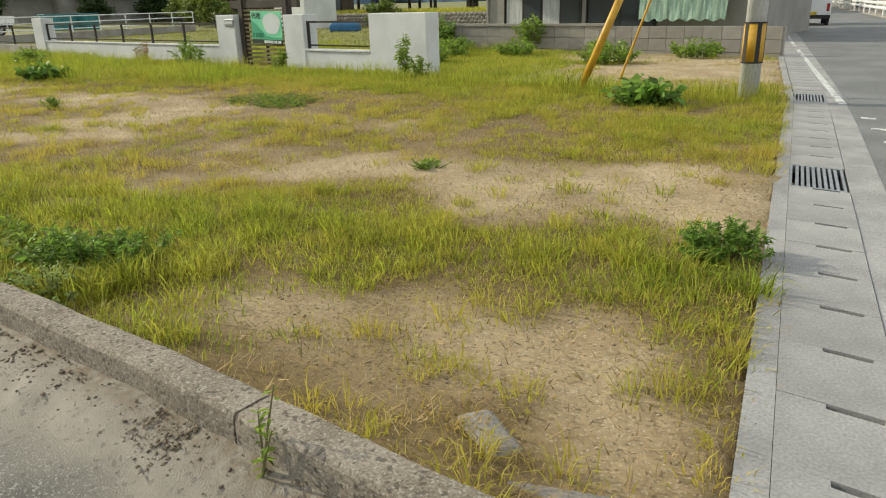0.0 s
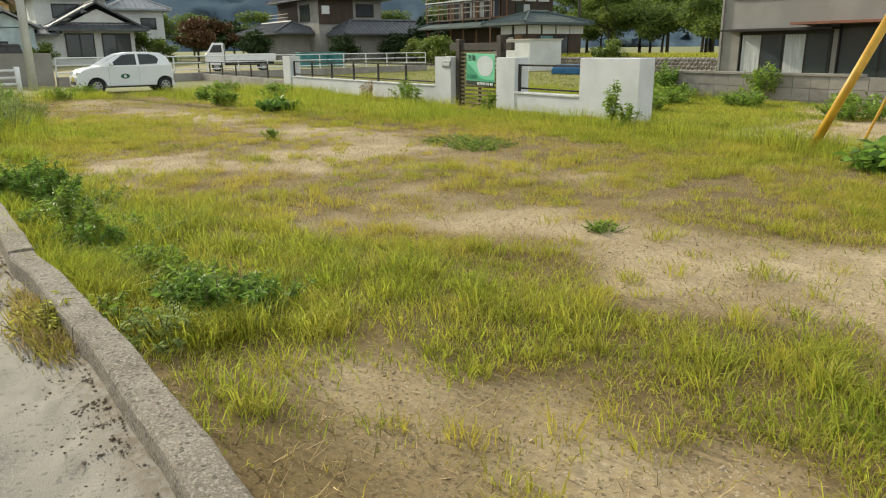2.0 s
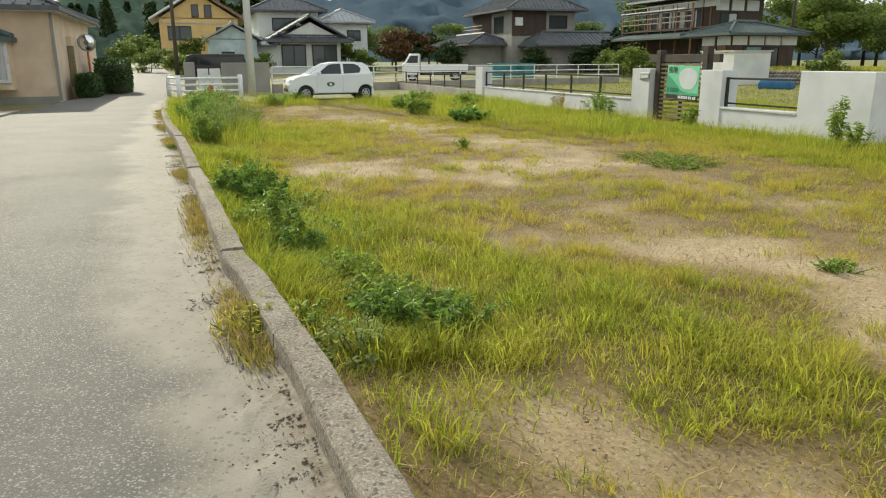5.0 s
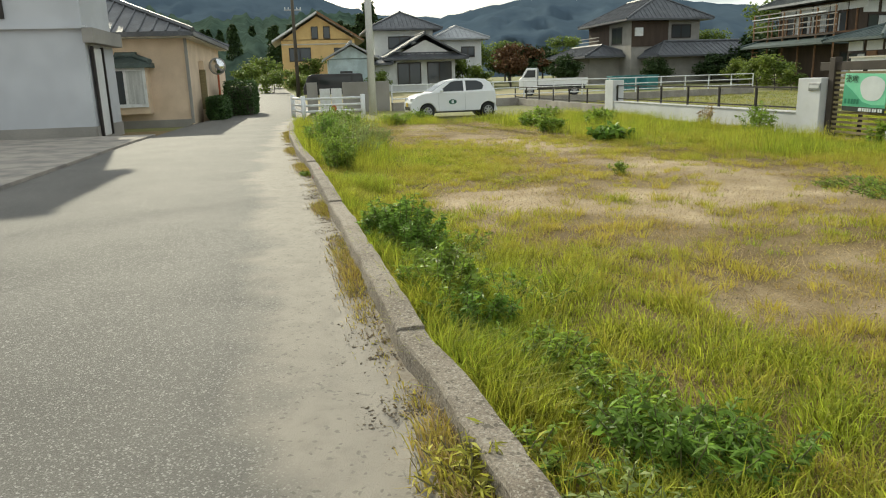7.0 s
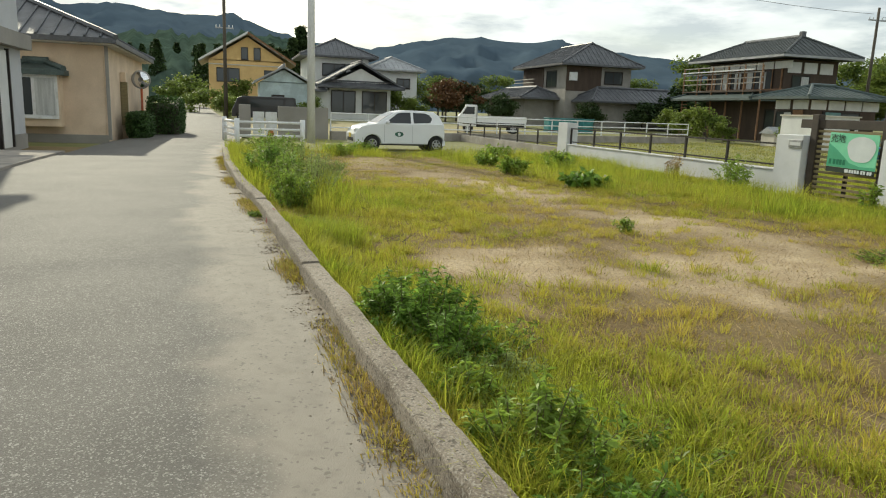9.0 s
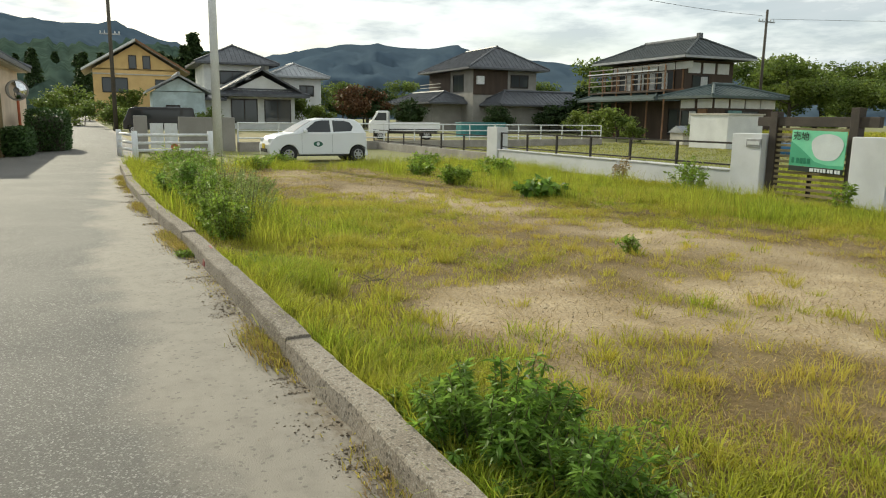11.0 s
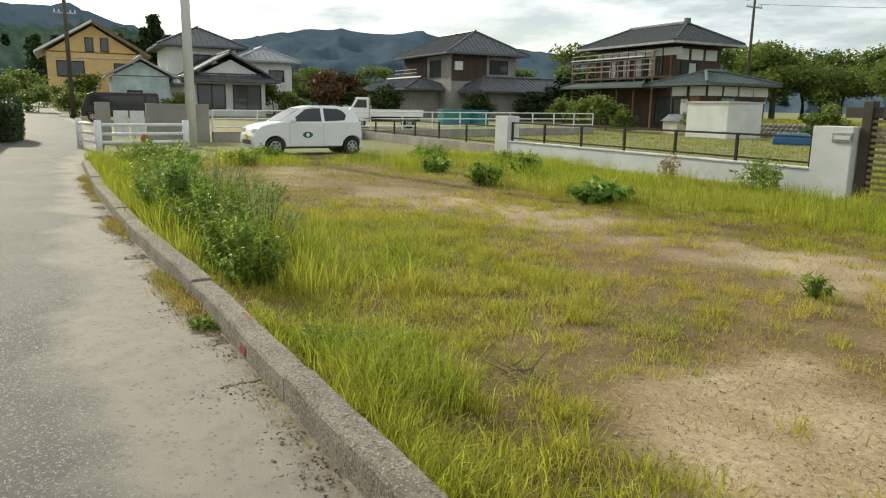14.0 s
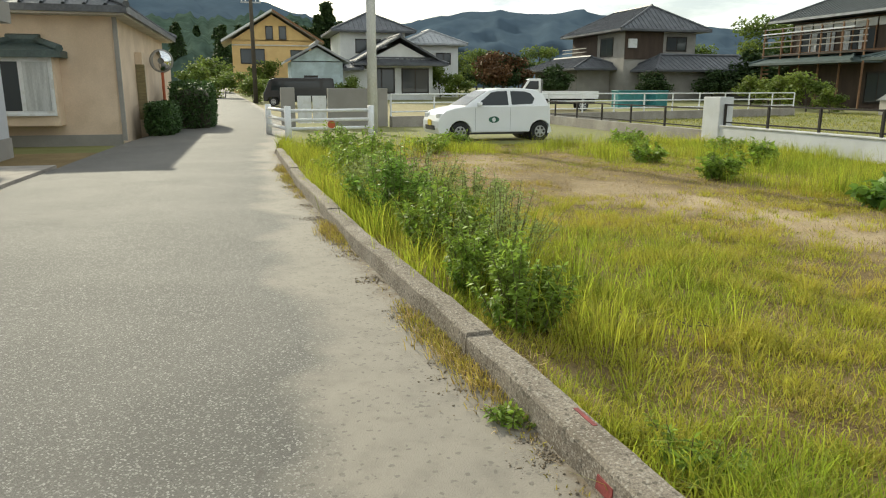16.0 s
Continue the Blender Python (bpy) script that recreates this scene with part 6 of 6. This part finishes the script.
def weed(name, x, y, h, r, stems, mat, label, leaf=0.07, per=26, group="weeds along the kerb", z=None, slim=0.4, low=0.15, category="weed"):
    """A leafy weed: stems that lean outwards, with leaves up each."""
    z = ground_z(x, y) if z is None else z
    w = thing(name, pose(x, y, z), label, category, group)
    sh, pts = Shape(), []
    for i in range(stems):
        a, d = rng.random() * 6.283, math.sqrt(rng.random())
        foot = Vector((0.55 * r * d * math.cos(a), 0.55 * r * d * math.sin(a), -0.02))
        top = Vector((r * d * math.cos(a) + rng.normal() * 0.05, r * d * math.sin(a) + rng.normal() * 0.05, h * (1 - 0.45 * d * d) * (0.75 + 0.4 * rng.random())))
        mid = foot.lerp(top, 0.5) + Vector((0, 0, 0.06 * h))
        sh.tube(foot, mid, 0.005, 0.004, 5, False)
        sh.tube(mid, top, 0.004, 0.002, 5, False)
        for k in range(per):
            s = low + (1 - low) * rng.random()
            p = foot.lerp(mid, s * 2) if s < 0.5 else mid.lerp(top, s * 2 - 1)
            pts.append(tuple(p))
    tagged(part("stalk", sh, STEM, w), kind="stuff")
    v, f = leaf_cards(np.array(pts), leaf, 0.5, droop=0.05, slim=slim)
    tagged(part("leaves", raw_mesh("leaves", v, f, mat), mat, w), kind="stuff")
    return w


weed("kerbside_bush", -8.95, 1.94, 0.47, 0.36, 60, DARK_WEED, "dense dark green leafy weed bush beside the kerb", 0.048, 110, slim=0.26)
weed("kerbside_bush", -8.5, 1.98, 0.36, 0.26, 34, DARK_WEED, "dark green leafy weed clump beside the kerb", 0.045, 90, slim=0.26)
weed("kerbside_bush", -7.9, 1.95, 0.22, 0.2, 26, WEED, "bright green leafy weed clump beside the kerb", 0.045, 70, slim=0.26)
weed("kerbside_bush", -7.15, 1.98, 0.40, 0.26, 44, WEED, "bright green leafy weed clump beside the kerb", 0.045, 90, slim=0.26)
weed("kerbside_bush", -6.75, 2.05, 0.30, 0.30, 36, DARK_WEED, "dark green leafy weed clump beside the kerb", 0.045, 70, slim=0.26)
weed("kerbside_bush", -6.1, 2.25, 0.20, 0.40, 40, WEED, "low green leafy weed clump in grass", 0.045, 46, slim=0.3)
weed("kerbside_bush", -5.55, 2.5, 0.17, 0.36, 36, WEED, "low green leafy weed clump in grass", 0.045, 40, slim=0.3)
for i in range(26):
    x = -9.9 + 5.2 * rng.random()
    y = kerb_y(x) + 0.12 + 0.95 * rng.random() ** 1.3
    weed("leafy_undergrowth", x, y, 0.10 + 0.12 * rng.random(), 0.16 + 0.14 * rng.random(), 20, (WEED, PALE_WEED, DARK_WEED)[i % 3], "low leafy green weeds among the kerbside grass", 0.04, 34, "undergrowth", slim=0.3)
weed("leafy_clump", -5.05, 2.45, 0.24, 0.32, 40, DARK_WEED, "low dark green leafy clump in the grass", 0.055, 46, slim=0.25)
weed("tall_weed", -14.9, 1.68, 0.50, 0.28, 44, WEED, "tall bright green weed clump beside the kerb", 0.05, 80, slim=0.3)
weed("tall_weed", -15.8, 1.72, 0.52, 0.34, 48, WEED, "tall bright green weed clump beside the kerb", 0.05, 80, slim=0.3)
weed("tall_weed", -16.6, 2.15, 0.70, 0.45, 44, PALE_WEED, "soft pale green feathery weeds beside the kerb", 0.05, 60, slim=0.2)
weed("tall_weed", -17.1, 1.75, 0.66, 0.46, 56, WEED, "tall soft green weed thicket beside the kerb", 0.055, 70, slim=0.3)
weed("tall_weed", -13.2, 1.75, 0.16, 0.2, 20, WEED, "small green weed clump beside the kerb", 0.04, 40, slim=0.3)
weed("tall_weed", -19.6, 2.2, 0.8, 0.5, 46, PALE_WEED, "soft pale green feathery weeds in the lot", 0.055, 56, slim=0.2)
weed("tall_weed", -18.7, 1.6, 0.85, 0.5, 56, DARK_WEED, "tall dark green weed thicket beside the kerb", 0.065, 60, slim=0.32)
weed("tall_weed", -18.8, 2.5, 0.6, 0.55, 46, PALE_WEED, "tall soft green weed thicket in the lot", 0.06, 56, slim=0.22)
weed("tall_weed", -20.5, 1.8, 0.62, 0.6, 50, PALE_WEED, "yellow-green weed thicket near the guard rail", 0.07, 46, slim=0.32)
weed("tall_weed", -22.6, 1.8, 0.6, 0.7, 50, WEED, "yellow-green weed thicket near the guard rail", 0.07, 44, slim=0.32)
weed("tall_weed", -24.5, 2.2, 0.7, 0.7, 50, WEED, "tall soft green weeds near the guard rail", 0.09, 30)
weed("tall_weed", -26.8, 1.9, 0.7, 0.6, 44, WEED, "tall soft green weeds near the guard rail", 0.09, 30)
weed("drain_bush", -2.25, 4.75, 0.22, 0.24, 60, DARK_WEED, "compact dark green weed cushion beside the drain", 0.034, 50, low=0.35)
weed("wall_weed", -10.8, 11.75, 0.78, 0.16, 9, WEED, "slender upright weed against the boundary wall", 0.10, 46, "weeds along the wall", low=0.05)
weed("wall_weed", -10.3, 11.6, 0.5, 0.14, 7, WEED, "slender upright weed against the boundary wall", 0.09, 40, "weeds along the wall", low=0.05)
weed("wall_weed", -14.7, 11.75, 0.62, 0.16, 8, WEED, "slender upright weed against the gate pier", 0.09, 40, "weeds along the wall", low=0.05)
weed("wall_weed", -18.0, 11.5, 0.7, 0.5, 26, WEED, "tall weeds in front of the low wall", 0.09, 30, "weeds along the wall")
weed("wall_weed", -20.4, 11.6, 0.62, 0.3, 14, STRAW, "tall reddish-brown dying weed before the wall", 0.07, 30, "weeds along the wall")
weed("broad_leaf_weed", -18.15, 7.95, 0.36, 0.42, 36, DARK_WEED, "broad-leaved dark green weed clump in the lot", 0.17, 12, "broad-leaved weeds", slim=0.6)
weed("broad_leaf_weed", -21.1, 7.5, 0.42, 0.36, 40, WEED, "rounded dark green weed clump in the lot", 0.10, 30, "broad-leaved weeds")
weed("broad_leaf_weed", -5.2, 10.4, 0.36, 0.5, 40, DARK_WEED, "broad-leaved dark weed clump near the pole", 0.17, 12, "broad-leaved weeds", slim=0.5)
weed("broad_leaf_weed", -23.9, 7.85, 0.42, 0.4, 26, WEED, "yellow-green leafy weed clump in the lot", 0.10, 24, "broad-leaved weeds", slim=0.5)
weed("broad_leaf_weed", -12.8, 5.75, 0.2, 0.1, 12, WEED, "small upright green weed on thin soil", 0.05, 30, "broad-leaved weeds")
weed("broad_leaf_weed", -22.8, 9.6, 0.5, 0.4, 26, WEED, "green leafy weed clump before the low wall", 0.11, 26, "broad-leaved weeds")
weed("clover_patch", -10.6, 8.15, 0.10, 0.75, 130, WEED, "low patch of clover in the lot", 0.04, 12, "clover")
weed("clover_patch", -9.9, 7.95, 0.10, 0.6, 110, WEED, "low patch of clover in the lot", 0.04, 12, "clover")
weed("small_tuft", -5.15, 5.66, 0.08, 0.13, 26, WEED, "small dark green tuft on bare soil", 0.035, 16, "tufts")
weed("gutter_weed", -4.95, 1.68, 0.18, 0.19, 40, DRY_GRASS, "yellowing weed tuft rooted in the gutter", 0.06, 18, "gutter tufts", z=0.0, slim=0.16)
weed("gutter_weed", -13.6, 1.12, 0.08, 0.10, 20, WEED, "small green weed rooted in the gutter", 0.032, 22, "gutter tufts", z=0.0)
weed("gutter_weed", -2.58, 1.79, 0.26, 0.04, 3, WEED, "single upright weed growing at the kerb", 0.04, 16, "gutter tufts", z=0.06, slim=0.25)
weed("wall_ivy", -15.8, 19.2, 1.0, 0.5, 40, DARK_WEED, "dark ivy clump climbing the end of block wall", 0.12, 30, "ivy")
weed("wall_ivy", -12.6, 19.3, 0.75, 0.5, 26, WEED, "green creeper trailing over the block wall", 0.12, 26, "ivy", z=0.1)
for i, (x, y) in enumerate(((-13.5, 16.5), (-11.8, 17.4), (-9.6, 18.2), (-8.6, 16.2), (-14.6, 18.3), (-12.6, 14.6), (-7.4, 18.6))):
    weed("yard_weed", x, y, 0.45, 0.7, 40, WEED, "creeping green weeds in the side yard", 0.11, 22, "yard weeds")
mounds = ((-28.6, 5.2), (-27.2, 4.2), (-27.0, 9.2), (-28.3, 9.9), (-25.0, 10.6))
for x, y in mounds:
    weed("yard_weed", x, y, 0.40, 0.6, 40, WEED, "rank green weeds around the parked car", 0.09, 22, "yard weeds")


# ---- trees ----
def tree(x, y, z, h, r, mat, label, leaves=2600, leaf=0.34, trunk=0.14, low=0.30, name="tree", group="trees"):
    t = thing(name, pose(x, y, z), label, "tree", group)
    sh, tips = Shape(), []
    top = Vector((rng.normal() * 0.1 * r, rng.normal() * 0.1 * r, h * 0.82))
    fork = Vector((0, 0, h * low))
    sh.tube((0, 0, -0.2), fork, trunk, trunk * 0.75, 8)
    sh.tube(fork, top, trunk * 0.72, trunk * 0.18, 8)
    for i in range(9):
        s = rng.random() * 0.85
        a = i * 2.4 + rng.random()
        root = fork.lerp(top, s)
        reach = r * (0.95 - 0.55 * s) * (0.7 + 0.5 * rng.random())
        end = root + Vector((math.cos(a) * reach, math.sin(a) * reach, reach * (0.25 + 0.5 * rng.random())))
        sh.tube(root, end, trunk * 0.35 * (1 - 0.5 * s), trunk * 0.08, 6)
        tips += [(end, 0.42 * r), (root.lerp(end, 0.62), 0.38 * r)]
    tips.append((top, 0.42 * r))
    part("trunk", sh, BARK, t)
    per = leaves // len(tips)
    pts = []
    for c, rad in tips:
        q = rng.normal(size=(per, 3))
        q /= np.linalg.norm(q, axis=1, keepdims=True)
        q *= (rad * (0.45 + 0.6 * rng.random(per)) * np.array(1.0))[:, None]
        q[:, 2] *= 0.62
        pts.append(q + np.array(c))
    v, f = leaf_cards(np.concatenate(pts), leaf, 0.6, droop=0.1, slim=0.7)
    tagged(part("crown", raw_mesh("crown", v, f, mat), mat, t), kind="stuff")
    return t


def conifer(h, r, label):
    t = thing("conifer_tree", pose(0, 0, 0), label, "tree", "conifers")
    part("trunk", Shape().tube((0, 0, -0.3), (0, 0, h * 0.92), 0.22, 0.04, 8), BARK, t)
    n = 2400
    s = rng.random(n) ** 0.8
    rad = r * (1 - s) ** 0.75 * (0.5 + 0.55 * rng.random(n)) + 0.1
    a = rng.random(n) * 6.283
    lay = 0.25 * np.sin(s * 40 + a * 2)
    pts = np.stack([rad * np.cos(a), rad * np.sin(a), h * (0.10 + 0.90 * s) + lay], 1)
    v, f = leaf_cards(pts, 0.75, 0.4, droop=0.5, slim=0.55)
    tagged(part("crown", raw_mesh("crown", v, f, DARK_FOLIAGE), DARK_FOLIAGE, t), kind="stuff")
    return t


base_trees = [tree(-53, 56, 0.2, 8.0, 3.2, FOLIAGE, "broad green garden tree with an open crown", 4600, 0.30, 0.2),
              tree(-40, 60, 0.2, 7.0, 3.4, FOLIAGE, "spreading green tree with layered branches", 4400, 0.30, 0.2),
              tree(-62, 44, 0.2, 5.5, 2.6, DARK_FOLIAGE, "dark evergreen garden tree behind the houses", 2600, 0.40, 0.18, 0.15)]
for k, x, y, s in ((1, -46, 63, 0.9), (0, -35, 64, 0.9), (1, -30, 58, 1.0), (0, -26, 66, 1.1), (1, -22, 60, 0.9), (0, -43, 72, 1.3), (1, -33, 76, 1.3), (0, -58, 62, 1.0), (1, -50, 68, 1.2),
                   (2, -64, 47, 1.0), (2, -61, 51, 1.1), (2, -66, 43, 0.9), (0, -68, 56, 1.1), (2, -78, 24, 0.75), (2, -83, 26, 0.85), (0, -90, 26, 0.7), (2, -92, 31, 0.85), (0, -97, 36, 0.8), (2, -90, 42, 0.9), (0, -86, 50, 0.8),
                   (2, -95, 21, 0.8), (1, -98, 24, 0.8), (2, -99, 28, 0.8), (0, -80, 56, 1.2), (2, -74, 54, 1.0), (1, -18, 70, 1.2), (0, -14, 78, 1.3), (1, -8, 84, 1.3), (0, -60, 60, 0.95), (1, -56, 64, 1.0), (0, -64, 62, 1.1), (1, -58, 71, 1.2), (0, -66, 70, 1.2), (1, -52, 61, 0.85), (0, -49, 66, 1.0), (1, -48, 58, 0.8), (0, -55, 57, 0.7), (1, -38, 55, 0.8), (0, -34, 54, 0.7), (1, -26, 52, 0.75), (0, -42, 56, 0.8), (2, -70, 26.0, 0.6), (2, -66, 39, 0.55), (2, -67, 34, 0.5), (2, -67.5, 44.5, 0.55)):
    copy_thing(base_trees[k], Matrix.Translation((x, y, ground_z(x, y))) @ Matrix.Rotation(x * 3.7, 4, "Z") @ Matrix.Scale(s, 4))
red_tree = tree(-74, 21.6, 0.3, 4.6, 2.0, RED_FOLIAGE, "reddish-brown autumn garden tree", 1600, 0.3, 0.12, 0.2)
copy_thing(red_tree, Matrix.Translation((-78, 24.5, 0.4)) @ Matrix.Rotation(2, 4, "Z"))
garden = tree(-48.5, 33.4, -0.1, 2.6, 1.4, FOLIAGE, "low green garden shrub before the timber house", 1500, 0.22, 0.06, 0.1, "garden_shrub", "garden shrubs")
for x, y, s in ((-51.5, 34.0, 0.9), (-54.5, 35.5, 0.8), (-46.2, 33.0, 0.6), (-40.5, 33.5, 0.7), (-34, 36, 0.8), (-57, 36, 0.9), (-64.5, 2.2, 0.7), (-67.5, 0.4, 0.8), (-71.0, 1.6, 0.7), (-74.5, -1.8, 1.0), (-66.5, 7.5, 0.8), (-90, 0, 1.0), (-96, -3.5, 1.6), (-88, -5, 1.3), (-99, 7.5, 1.6), (-100, 2.0, 1.5), (-76, 17.2, 1.2), (-70.5, 17.5, 0.9)):
    copy_thing(garden, Matrix.Translation((x, y, ground_z(x, y))) @ Matrix.Rotation(x * 2.3, 4, "Z") @ Matrix.Scale(s, 4))
cone = conifer(13, 2.9, "tall dark conifer on the wooded slope")
cone.matrix_basis = pose(-128, 12.5, 1.2)
for i in range(26):
    x, y = -150 - 60 * rng.random(), -50 + 50 * rng.random()
    if i < 8:
        x, y = -124 - 5 * rng.random(), 7.5 + i * 1.1
    copy_thing(cone, Matrix.Translation((x, y, 1.2 + 0.06 * (-122 - x))) @ Matrix.Rotation(i, 4, "Z") @ Matrix.Scale(0.62 + 0.25 * rng.random(), 4))

# clipped hedge beside the beige house
for x0, x1, y0, y1, h in ((-38.8, -35.9, -2.4, -1.0, 1.55), (-35.3, -32.5, -2.72, -1.95, 0.9)):
    hg = thing("clipped_hedge", pose((x0 + x1) / 2, (y0 + y1) / 2, 0), "rounded clipped green hedge at the beige house", "hedge", "hedges")
    n = 9000
    q = rng.normal(size=(n, 3))
    q /= np.abs(q).max(axis=1, keepdims=True) ** 0.75 * np.linalg.norm(q, axis=1, keepdims=True) ** 0.25
    q *= (0.90 + 0.12 * rng.random(n))[:, None]
    pts = q * np.array([(x1 - x0) / 2, (y1 - y0) / 2, h / 2]) + np.array([0, 0, h / 2])
    v, f = leaf_cards(pts, 0.09, 0.8, droop=0.0, slim=0.6)
    tagged(part("leaves", raw_mesh("leaves", v, f, HEDGE), HEDGE, hg), kind="stuff")
    part("twigs", Shape().box((x0 - x1) / 2 * 0.75, (y0 - y1) / 2 * 0.75, 0, (x1 - x0) / 2 * 0.75, (y1 - y0) / 2 * 0.75, h * 0.82, 0.2), BARK, hg)

# round-stone retaining wall of the bank
sw = thing("stone_wall", pose(0, 0, 0), "low retaining wall of round field stones", "wall", kind="structure")
part("wall_core", Shape().box(-40, 36.25, -0.4, -19.5, 36.6, 0.72), BLOCK, sw)
pebble = Shape()
for j in range(5):
    r = math.sin(math.pi * (j + 0.5) / 5)
    pebble.v += [(0.17 * r * math.cos(w), 0.11 * math.cos(math.pi * (j + 0.5) / 5), 0.13 * r * math.sin(w)) for w in np.linspace(0, 2 * math.pi, 7, endpoint=False)]
for j in range(4):
    pebble.f += [(j * 7 + i, j * 7 + (i + 1) % 7, (j + 1) * 7 + (i + 1) % 7, (j + 1) * 7 + i) for i in range(7)]
pebble = pebble.mesh("stone", True)
pebble.materials.append(STONE)
for i in range(64):
    for j in range(4):
        part("stone", pebble, STONE, sw, at=pose(-39.8 + i * 0.315 + (j % 2) * 0.15, 36.22, 0.0 + j * 0.2, 0, 25 * rng.normal(), 0) @ Matrix.Scale(0.9 + 0.2 * rng.random(), 4))

# crumbs of soil and grit along the kerb foot
CRUMB = material("damp_soil_crumbs", (0.27, 0.22, 0.16), 0.97, scale=5, fine=120, bump=0.6, other=(0.17, 0.135, 0.09), per_island=0.3)
CLOD = material("dry_soil_clods", (0.47, 0.38, 0.26), 0.97, scale=5, fine=120, bump=0.6, other=(0.33, 0.25, 0.16), per_island=0.35)
n = 12000
cx = -2 - 22 * rng.random(n)
cx += 0.16 * np.sin(cx * 7.3) + 0.1 * np.sin(cx * 17.0)
ck = np.abs(rng.normal(size=n)) * 0.17 * (0.7 + 0.5 * np.sin(cx * 2.1) ** 2) + 0.015
cy = kerb_np(cx) - 0.145 - ck
cs = 0.002 + 0.008 * rng.random(n) ** 4
off = rng.normal(size=(n, 6, 3)) * 0.18
octa = np.array([(1, 0, 0), (-1, 0, 0), (0, 1, 0), (0, -1, 0), (0, 0, 0.7), (0, 0, -0.7)])
cv = (octa[None] + off) * cs[:, None, None] + np.stack([cx, cy, np.array([lane_z(q) + gutter_rise(q, w) for q, w in zip(cx, ck)]) + 0.004], 1)[:, None, :]
cf = np.array([(0, 2, 4), (2, 1, 4), (1, 3, 4), (3, 0, 4), (2, 0, 5), (1, 2, 5), (3, 1, 5), (0, 3, 5)])
tagged(new("grit", raw_mesh("grit", cv.reshape(-1, 3), (cf[None] + 6 * np.arange(n)[:, None, None]).reshape(-1, 3), CRUMB)), "soil crumbs and grit along the kerb foot", "grit", kind="stuff")


def twig_heap(x, y, r, n, label):
    h = thing("twig_heap", pose(x, y, ground_z(x, y)), label, "twigs", "twig heaps")
    for i in range(n):
        a, b = rng.random() * 6.283, rng.random() * 6.283
        p = Vector((r * math.cos(a) * rng.random(), r * math.sin(a) * rng.random(), 0.01 + 0.06 * rng.random()))
        q = p + Vector((math.cos(b), math.sin(b), 0.25 * rng.normal())) * (0.05 + 0.12 * rng.random())
        q.z = max(0.0, q.z)
        part("twig", Shape().tube(p, q, 0.0035, 0.0015, 5), BARK if i % 3 else STRAW, h)


twig_heap(-14.7, 2.8, 0.14, 18, "small heap of dry cut twigs in the grass")
twig_heap(-12.4, 2.65, 0.15, 30, "brown heap of dead stalks in the grass")

# clods, pebbles and broken bits on the open soil
n = 60000
px, py = -22 + 20.5 * rng.random(n), 1.4 + 8.6 * rng.random(n)
ok = on_lot(px, py) & (rng.random(n) < (0.10 + 0.75 * bare(px, py)) * near_bias(px, py))
px, py = px[ok], py[ok]
n = len(px)
size = 0.0025 + 0.009 * rng.random(n) ** 4
cv = (octa[None] + rng.normal(size=(n, 6, 3)) * 0.18) * size[:, None, None] + np.stack([px, py, ground_np(px, py) + 0.002], 1)[:, None, :]
tagged(new("soil_clods", raw_mesh("soil_clods", cv.reshape(-1, 3), (cf[None] + 6 * np.arange(n)[:, None, None]).reshape(-1, 3), CLOD)), "crumbs of dry soil and small pebbles on the lot", "grit", kind="stuff")
